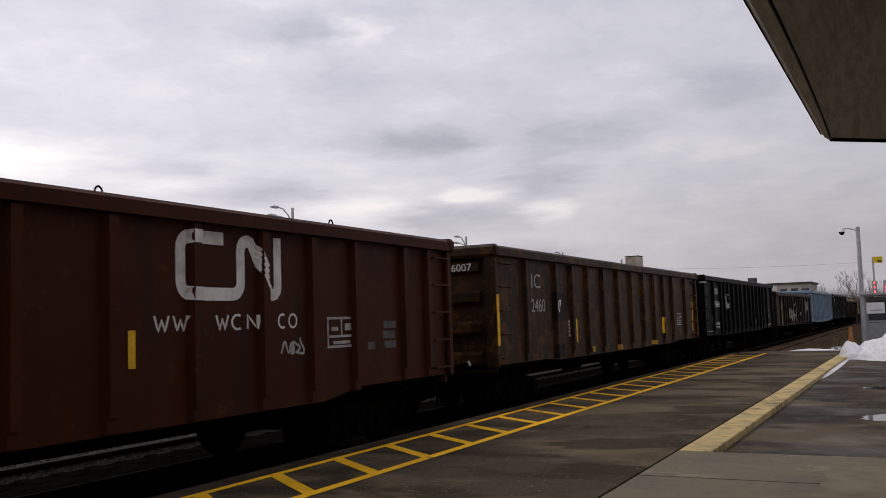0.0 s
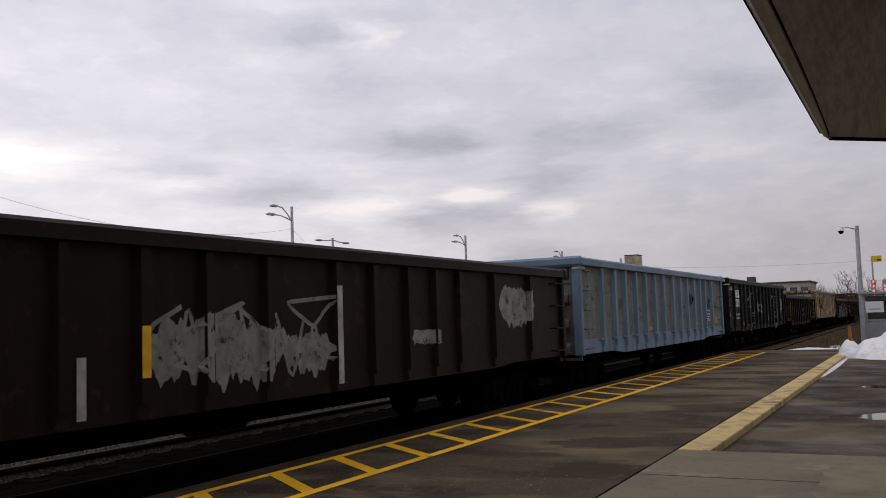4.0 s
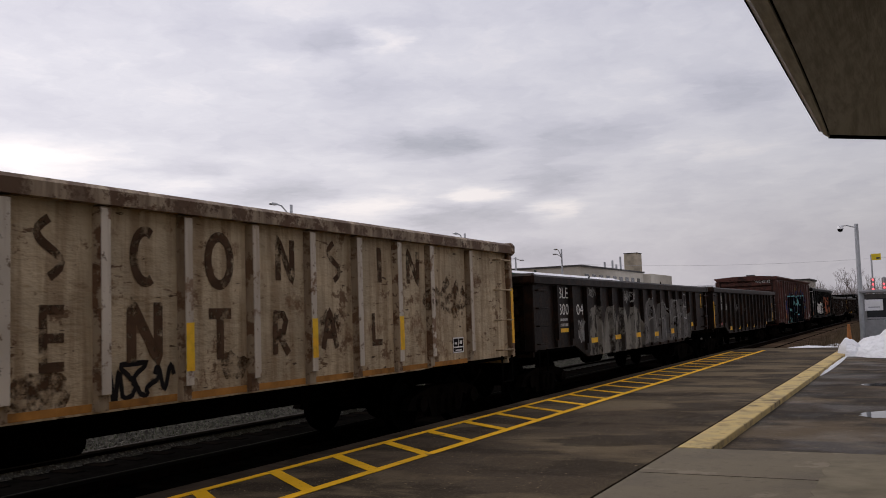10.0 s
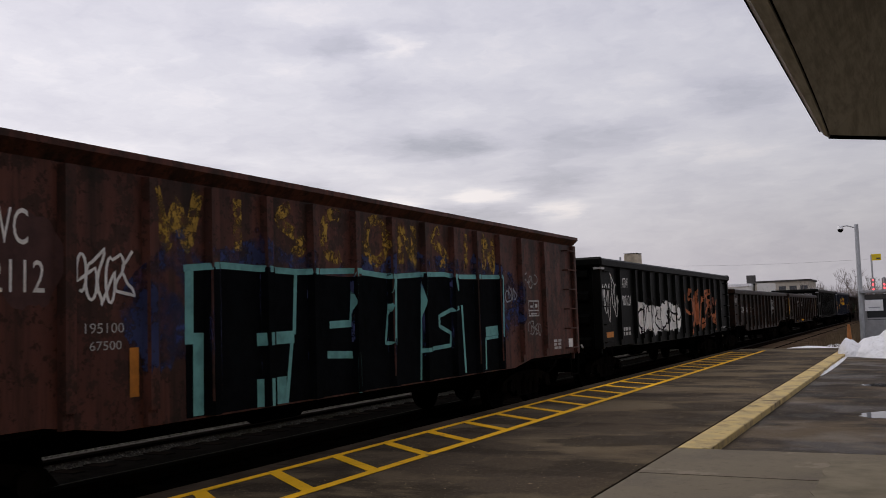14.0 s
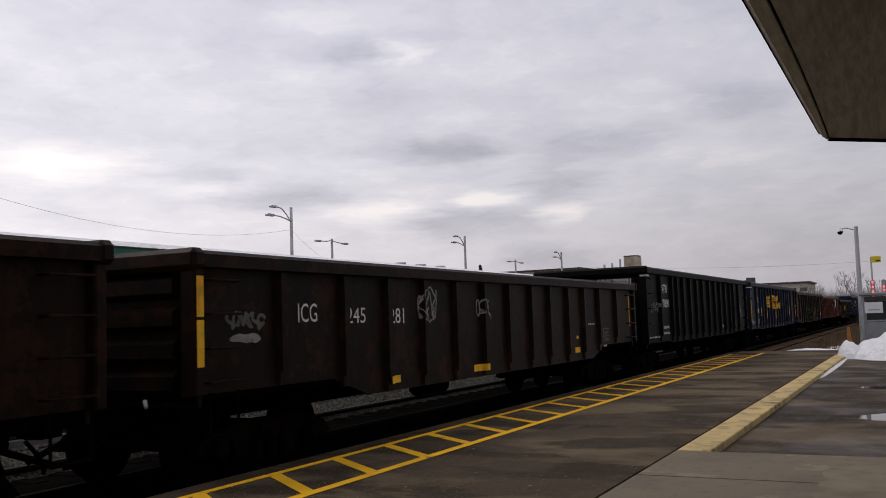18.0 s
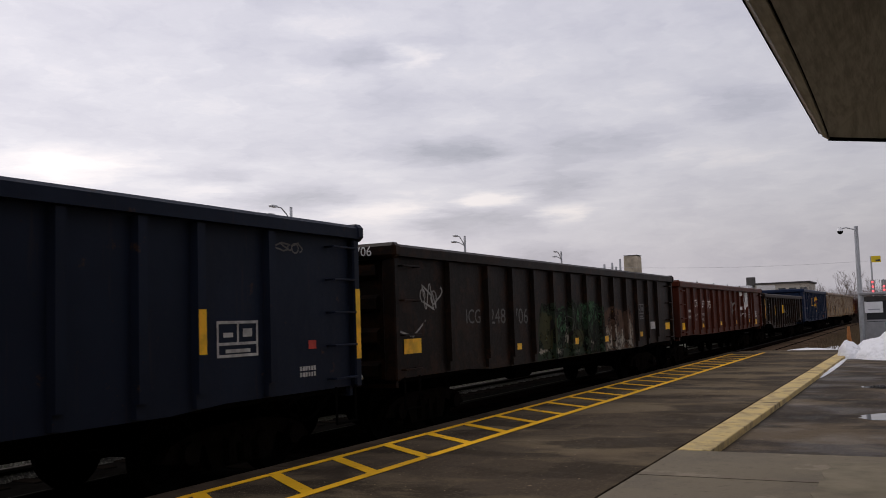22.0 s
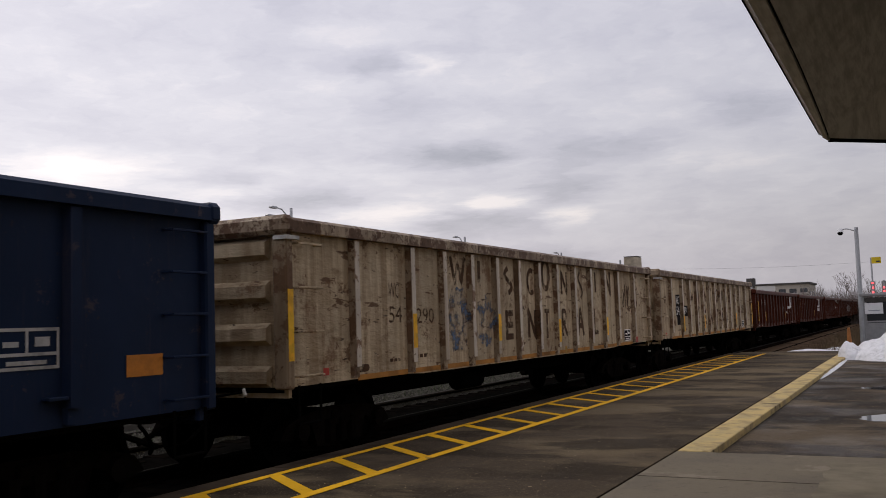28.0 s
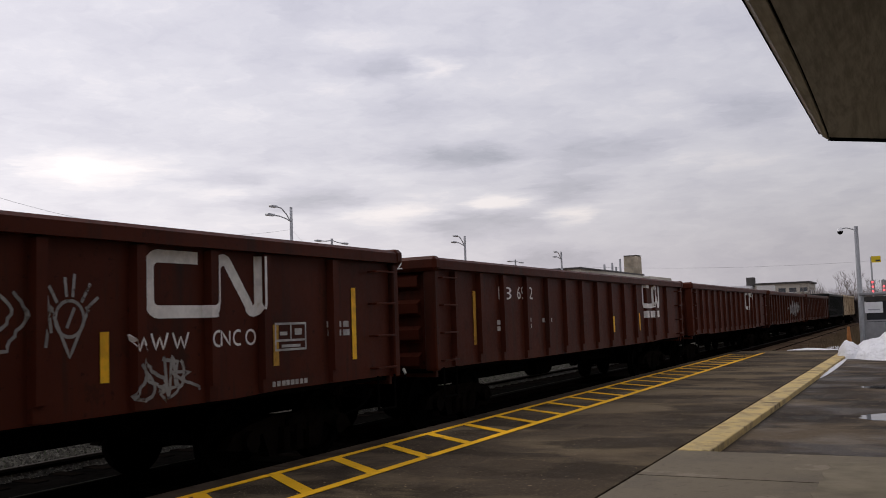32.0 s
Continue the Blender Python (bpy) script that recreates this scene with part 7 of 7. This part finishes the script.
thicket("brushwood", "brown leafless brushwood along the line", (-16, 118, -0.62), (-2, 135, 0), 5.0, 5000, 5, BARK, 0.05)
thicket("brushwood", "brown leafless brushwood along the line", (-60, 250, -0.62), (30, 300, 0), 8.5, 6000, 6, BARK, 0.1)
thicket("dry_grass", "dry straw-coloured winter grass beside the track", (-5.6, 37.5, -0.62), (-1.0, 110, 0), 0.5, 9000, 7, DRY_GRASS, 0.02)
thicket("track_weeds", "thin green weeds between the rails", (-12.4, 4, RAIL - 0.035), (-10.7, 40, 0), 0.1, 2200, 8, WEEDS, 0.012)


def stones(name, lo, hi, count, seed):
    r = random.Random(seed)
    verts, faces = [], []
    for _ in range(count):
        x, y, s = r.uniform(lo[0], hi[0]), r.uniform(lo[1], hi[1]), r.uniform(0.02, 0.045)
        n = len(verts)
        for px, py, pz in ((1, 0, 0), (0, 1, 0), (-1, 0, 0), (0, -1, 0), (0, 0, 1)):
            verts.append((x + s * (px + r.uniform(-0.4, 0.4)), y + s * (py + r.uniform(-0.4, 0.4)), lo[2] + s * (pz * 0.9 + r.uniform(-0.1, 0.3))))
        faces += [(n, n + 1, n + 4), (n + 1, n + 2, n + 4), (n + 2, n + 3, n + 4), (n + 3, n, n + 4)]
    return thing(name, "loose crushed grey ballast stones", "ballast", kind="stuff", me=mesh_of(name, verts, faces), material=STONE)


stones("ballast_stones", (-12.45, 5, RAIL - 0.035), (-10.66, 44, 0), 18000, 3)
ties = thing("track_ties", "creosoted wooden ties, darkened for shade, half buried in ballast", "railway ties", kind="structure")
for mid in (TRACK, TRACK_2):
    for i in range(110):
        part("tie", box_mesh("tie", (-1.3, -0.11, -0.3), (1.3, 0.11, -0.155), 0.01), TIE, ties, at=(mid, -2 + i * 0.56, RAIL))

# ---- end of the platform ----
RED_LED = bpy.data.materials.new("red_signal_light")
RED_LED.use_nodes = True
RED_LED.node_tree.nodes["Principled BSDF"].inputs["Base Color"].default_value = (0.6, 0.02, 0.02, 1)
RED_LED.node_tree.nodes["Principled BSDF"].inputs["Emission Color"].default_value = (1.0, 0.08, 0.09, 1)
RED_LED.node_tree.nodes["Principled BSDF"].inputs["Emission Strength"].default_value = 3.0
SIGN_YELLOW = plain("yellow_sign_face", (0.75, 0.55, 0.02), 0.5, grain=0.1)
SIGN_WHITE = plain("white_sign_face", (0.8, 0.8, 0.8), 0.5, grain=0.08)
SHELTER_GREY = plain("grey_shelter_frame", (0.3, 0.3, 0.3), 0.6, grain=0.15)
TEAL = plain("teal_litter_bin", (0.02, 0.12, 0.14), 0.5)
CONE_ORANGE = plain("faded_orange_plastic", (0.5, 0.2, 0.06), 0.6)

pole = thing("camera_pole", "tall grey pole with a dome camera on an arm", "pole", at=(-2.2, 44, -0.08))
bm = bmesh.new()
add_tube(bm, (0, 0, 0), (0.03, 0, 5.16), 0.11, 12, 0.085)
part("shaft", bm, GALV, pole)
bm = bmesh.new()
add_tube(bm, (0, 0, 5.0), (-0.35, 0, 5.12), 0.025, 6)
add_tube(bm, (-0.35, 0, 5.12), (-0.6, 0, 5.1), 0.025, 6)
arm = part("arm", bm, GALV, pole)
bm = bmesh.new()
add_tube(bm, (-0.62, 0, 4.98), (-0.62, 0, 5.14), 0.14, 14, 0.09)
part("camera_housing", bm, SIGN_WHITE, arm)
bm = bmesh.new()
bmesh.ops.create_uvsphere(bm, u_segments=14, v_segments=8, radius=0.12, matrix=Matrix.Translation((-0.62, 0, 4.96)))
part("dome", from_bm("dome", bm, True), BLACK_IRON, arm, "dark plastic dome")

shelter = thing("shelter", "grey framed waiting shelter with a white notice", "shelter", at=(-2.1, 44.0, -0.08))
for k, (lo, hi) in enumerate((((-0.05, -0.05, 0), (0.05, 0.05, 2.1)), ((1.2, -0.05, 0), (1.3, 0.05, 2.1)), ((2.45, -0.05, 0), (2.55, 0.05, 2.1)), ((-0.05, 1.55, 0), (0.05, 1.65, 2.1)), ((2.45, 1.55, 0), (2.55, 1.65, 2.1)))):
    part("upright", box_mesh("upright", lo, hi, 0.008), SHELTER_GREY, shelter)
part("roof", box_mesh("shelter_roof", (-0.15, -0.2, 2.1), (2.7, 1.8, 2.22), 0.02), SHELTER_GREY, shelter)
part("rail", box_mesh("shelter_rail", (0.05, -0.03, 0.95), (2.45, 0.03, 1.02)), SHELTER_GREY, shelter)
part("panel", box_mesh("shelter_panel", (0.06, 1.56, 0.2), (2.44, 1.6, 2.05)), WINDOW_GLASS, shelter, "dark glass back panel")
part("panel", box_mesh("shelter_lower", (0.06, 0.0, 0.15), (1.19, 0.02, 0.93)), SHELTER_GREY, shelter)
notice = part("notice", box_mesh("notice", (0.06, -0.075, 1.32), (0.78, -0.055, 1.8)), SIGN_WHITE, shelter, "white notice board")
part("notice_bar", box_mesh("notice_bar", (0.2, -0.08, 1.44), (0.66, -0.076, 1.49)), GALV, notice)
part("header", box_mesh("shelter_header", (0.06, -0.03, 1.84), (2.44, 0.03, 2.02)), DARK_ROOF, shelter)
bm = bmesh.new()
add_tube(bm, (0, 0, 0), (0, 0, 0.9), 0.28, 14, 0.3)
thing("litter_bin", "dark teal litter bin by the shelter", "bin", me=bm, material=TEAL, at=(-0.95, 43.2, -0.08))


def signal(x, y, lamps, flag):
    root = thing("crossing_signal", "crossing signal mast with red lamps lit", "signal", "crossing signals", at=(x, y, -0.4))
    bm = bmesh.new()
    add_tube(bm, (0, 0, 0), (0, 0, 5.4 if flag else 3.8), 0.06, 8)
    part("mast", bm, GALV, root)
    bm = bmesh.new()
    add_box(bm, (-0.15, 0.02, 2.85), (0.15, 0.08, 3.75), 0.03)
    part("backboard", bm, SHELTER_GREY, root)
    for z in lamps:
        bm = bmesh.new()
        bmesh.ops.create_uvsphere(bm, u_segments=12, v_segments=8, radius=0.065, matrix=Matrix.Translation((0, -0.06, z)))
        part("lamp", from_bm("lamp", bm, True), RED_LED, root, "lit red lamp")
    if flag:
        part("sign", box_mesh("mast_sign", (0.02, -0.05, 4.98), (0.62, -0.02, 5.42)), SIGN_YELLOW, root, "small yellow sign")
        part("sign_bar", box_mesh("mast_sign_bar", (0.3, -0.06, 5.06), (0.56, -0.052, 5.16)), DARK_ROOF, root)


signal(-2.64, 70.0, (2.98, 3.3, 3.62), True)
signal(-1.94, 70.0, (3.05, 3.3), False)

bm = bmesh.new()
add_tube(bm, (0, 0, 0), (0, 0, 0.06), 0.22, 14)
add_tube(bm, (0, 0, 0.06), (0, 0, 0.95), 0.13, 14, 0.06)
thing("traffic_cone", "faded orange traffic marker on the ground", "cone", me=bm, material=CONE_ORANGE, at=(-3.0, 48, -0.35))


def heap(name, label, cx, cy, rx, ry, h, z0, seed):
    bm = bmesh.new()
    bmesh.ops.create_grid(bm, x_segments=60, y_segments=60, size=1.0)
    for v in bm.verts:
        u, w = v.co.x, v.co.y
        d = math.hypot(u, w)
        k = max(0.0, 1 - d ** 2.2)
        q = (u * rx * 1.1 + seed, w * ry * 1.1, seed)
        lump = 0.8 + 0.3 * noise.noise(q) + 0.14 * noise.noise((q[0] * 3, q[1] * 3, seed)) + 0.05 * noise.noise((q[0] * 8, q[1] * 8, seed))
        v.co = (cx + u * rx * (1 + 0.1 * noise.noise((u * 3, w * 3, seed + 7))), cy + w * ry, z0 + h * k ** 0.8 * lump)
    thing(name, label, "snow", me=from_bm(name, bm, True), material=SNOW)


heap("snow_mound", "lumpy heap of old shovelled snow", -0.2, 32.5, 1.95, 3.0, 0.95, -0.13, 2.3)
heap("snow_mound", "small lump of old snow on the kerb", -1.95, 31.6, 0.42, 0.7, 0.75, -0.12, 5.1)
heap("snow_strip", "thin strip of snow at the platform end", -3.6, 37.4, 1.1, 0.5, 0.14, -0.1, 8.0)
heap("snow_strip", "thin strip of snow on the ground", -3.9, 52.0, 0.6, 2.2, 0.12, -0.6, 9.0)
heap("snow_strip", "thin line of snow along the kerb", -2.075, 27.0, 0.09, 4.6, 0.05, -0.085, 4.0)
PUDDLE = Mat("still_water", (0.02, 0.02, 0.022), 0.03, 0.0, 0.5).m
for cx, cy, rx, ry in ((-0.22, 14.6, 0.6, 0.6), (-0.2, 20.0, 0.9, 0.5)):
    bm = bmesh.new()
    ring = [bm.verts.new((cx + rx * (1 + 0.25 * noise.noise((a, cy, 1))) * math.cos(a * math.pi / 20), cy + ry * (1 + 0.3 * noise.noise((a * 0.4, cy, 2))) * math.sin(a * math.pi / 20), -0.076)) for a in range(40)]
    bm.faces.new(ring)
    thing("puddle", "shallow puddle on the wet asphalt", "puddle", kind="structure", me=bm, material=PUDDLE)

# ---- sky ----
CLOUDS = ((-0.887, 7.732, 0.069, 0.114, -1.0), (-0.552, 8.014, 0.055, 0.065, -0.9), (-0.428, 7.953, 0.037, 0.044, -0.9), (-0.346, 8.05, 0.027, 0.067, -0.8), (-0.519, 7.172, 0.031, 0.044, -0.6),
          (-0.589, 7.057, 0.092, 0.044, -0.5), (-0.216, 7.473, 0.034, 0.036, -0.4), (-0.741, 7.853, 0.058, 0.062, -0.5), (-0.136, 7.766, 0.059, 0.068, -0.35), (-0.593, 7.179, 0.052, 0.052, 0.8),
          (-0.479, 7.642, 0.068, 0.077, 1.0), (-0.302, 7.641, 0.076, 0.088, 0.8), (-0.347, 7.894, 0.048, 0.09, 0.8), (-0.448, 8.088, 0.068, 0.091, 0.9), (-0.369, 8.283, 0.055, 0.061, 0.7),
          (-0.729, 7.771, 0.047, 0.057, 0.7), (-0.648, 7.914, 0.079, 0.075, 0.9), (-0.159, 7.472, 0.049, 0.103, 0.6), (-0.542, 7.345, 0.098, 0.095, 0.3))


def cloud_deck():
    bm = bmesh.new()
    n, rings = 64, 24
    prev = None
    tip = bm.verts.new((0, 0, 400))
    for i in range(1, rings + 1):
        r = 4700 * (i / rings) ** 1.3
        ring = [bm.verts.new((r * math.cos(2 * math.pi * a / n), r * math.sin(2 * math.pi * a / n), 400 - 400 * (r / 4700) ** 6)) for a in range(n)]
        for a in range(n):
            if prev is None:
                bm.faces.new((tip, ring[(a + 1) % n], ring[a]))
            else:
                bm.faces.new((prev[a], prev[(a + 1) % n], ring[(a + 1) % n], ring[a]))
        prev = ring
    me = from_bm("cloud_deck", bm, True)
    m = bpy.data.materials.new("overcast_cloud")
    m.use_nodes = True
    t = m.node_tree
    t.nodes.clear()
    m.cycles.emission_sampling = "NONE"

    def add(kind, **kw):
        nd = t.nodes.new(kind)
        for k, v in kw.items():
            nd.inputs[k].default_value = v
        return nd
    tc = add("ShaderNodeTexCoord")
    def calc(op, x, y=None, z=None):
        nd = add("ShaderNodeMath")
        nd.operation = op
        for slot, v in enumerate((x, y, z)):
            if v is None:
                continue
            if isinstance(v, (int, float)):
                nd.inputs[slot].default_value = v
            else:
                t.links.new(v, nd.inputs[slot])
        return nd.outputs[0]

    def billow(scale, detail, rough, vec):
        nd = add("ShaderNodeTexNoise", Scale=scale, Detail=detail, Roughness=rough)
        t.links.new(vec, nd.inputs["Vector"])
        return nd
    # cloud cells grow with distance: bearing and log distance serve as coordinates
    xyz = add("ShaderNodeSeparateXYZ")
    t.links.new(tc.outputs["Object"], xyz.inputs[0])
    reach = calc("SQRT", calc("ADD", calc("MULTIPLY", xyz.outputs[0], xyz.outputs[0]), calc("MULTIPLY_ADD", xyz.outputs[1], xyz.outputs[1], 1.0)))
    polar = add("ShaderNodeCombineXYZ")
    t.links.new(calc("ARCTAN2", xyz.outputs[0], xyz.outputs[1]), polar.inputs[0])
    t.links.new(calc("LOGARITHM", reach, math.e), polar.inputs[1])
    push = billow(20.0, 5.0, 0.6, polar.outputs[0])
    mid = add("ShaderNodeVectorMath")
    mid.operation = "SUBTRACT"
    mid.inputs[1].default_value = (0.5, 0.5, 0.5)
    t.links.new(push.outputs["Color"], mid.inputs[0])
    flat = add("ShaderNodeVectorMath")
    flat.operation = "MULTIPLY_ADD"
    flat.inputs[1].default_value = (0.075, 0.075, 0)
    t.links.new(mid.outputs[0], flat.inputs[0])
    t.links.new(polar.outputs[0], flat.inputs[2])
    tall = add("ShaderNodeMapping")
    tall.inputs["Scale"].default_value = (1.0, 0.5, 1.0)
    t.links.new(flat.outputs[0], tall.inputs[0])
    # thicker clouds (+) and pale gaps (-): bearing, log distance, half width, half depth, weight
    total = calc("MULTIPLY_ADD", billow(12.0, 7.0, 0.6, tall.outputs[0]).outputs["Fac"], 1.6, -0.8)
    total = calc("ADD", total, calc("MULTIPLY_ADD", billow(3.5, 2.0, 0.5, flat.outputs[0]).outputs["Fac"], 0.9, -0.45))
    total = calc("ADD", total, calc("MULTIPLY_ADD", billow(30.0, 4.0, 0.55, tall.outputs[0]).outputs["Fac"], 0.6, -0.3))
    for cx, cy, wide, deep, weight in CLOUDS:
        mp = add("ShaderNodeMapping")
        mp.vector_type = "TEXTURE"
        mp.inputs["Location"].default_value = (cx, cy, 0)
        mp.inputs["Scale"].default_value = (wide * 1.35, deep * 1.35, 1)
        t.links.new(flat.outputs[0], mp.inputs[0])
        size = add("ShaderNodeVectorMath")
        size.operation = "LENGTH"
        t.links.new(mp.outputs[0], size.inputs[0])
        soft = add("ShaderNodeMapRange")
        soft.interpolation_type = "SMOOTHSTEP"
        soft.inputs["From Min"].default_value, soft.inputs["From Max"].default_value = 1.2, 0.2
        t.links.new(size.outputs["Value"], soft.inputs["Value"])
        total = calc("MULTIPLY_ADD", soft.outputs[0], weight, total)
    big = calc("MULTIPLY_ADD", total, 0.19, 0.475)
    ramp = add("ShaderNodeValToRGB")
    el = ramp.color_ramp.elements
    el[0].position, el[0].color = 0.3, (0.86, 0.79, 0.8, 1)
    el[1].position, el[1].color = 0.72, (0.36, 0.35, 0.415, 1)
    e = el.new(0.44)
    e.color = (0.65, 0.62, 0.68, 1)
    e = el.new(0.55)
    e.color = (0.545, 0.52, 0.595, 1)
    t.links.new(big, ramp.inputs[0])
    # thinner cloud towards the hidden sun
    way = add("ShaderNodeVectorMath")
    way.operation = "DOT_PRODUCT"
    way.inputs[1].default_value = (-1.0 / 2600, -0.4 / 2600, 0)
    t.links.new(tc.outputs["Object"], way.inputs[0])
    thin = add("ShaderNodeMapRange")
    thin.inputs["From Min"].default_value, thin.inputs["From Max"].default_value = -0.5, 1.0
    thin.inputs["To Min"].default_value, thin.inputs["To Max"].default_value = 0.72, 1.4
    t.links.new(way.outputs["Value"], thin.inputs["Value"])
    em = add("ShaderNodeEmission", Strength=1.0)
    t.links.new(ramp.outputs[0], em.inputs[0])
    gain = add("ShaderNodeMath")
    gain.operation = "MULTIPLY"
    gain.inputs[1].default_value = 1.72
    t.links.new(thin.outputs[0], gain.inputs[0])
    t.links.new(gain.outputs[0], em.inputs["Strength"])
    tr = add("ShaderNodeBsdfTransparent")
    mx = add("ShaderNodeMixShader", Fac=0.45)
    t.links.new(em.outputs[0], mx.inputs[1])
    t.links.new(tr.outputs[0], mx.inputs[2])
    out = add("ShaderNodeOutputMaterial")
    t.links.new(mx.outputs[0], out.inputs[0])
    me.materials.append(m)
    ob = new("backdrop_clouds", me)
    return tagged(ob, "grey overcast cloud deck with pale streaks", "sky", kind="structure")


clouds = cloud_deck()


# ---- movement ----
def motions():
    for car, lead in CARS:
        walk(car.root, [(t, pose(TRACK, lead - SPEED * (t - 16.0), RAIL)) for t in (0.0, 8.0, 16.0, 24.0, 32.0)])
    walk(clouds, [(0.0, pose(0, -110, 0)), (16.0, pose(0, 0, 0)), (32.0, pose(0, 110, 0))])


motions()
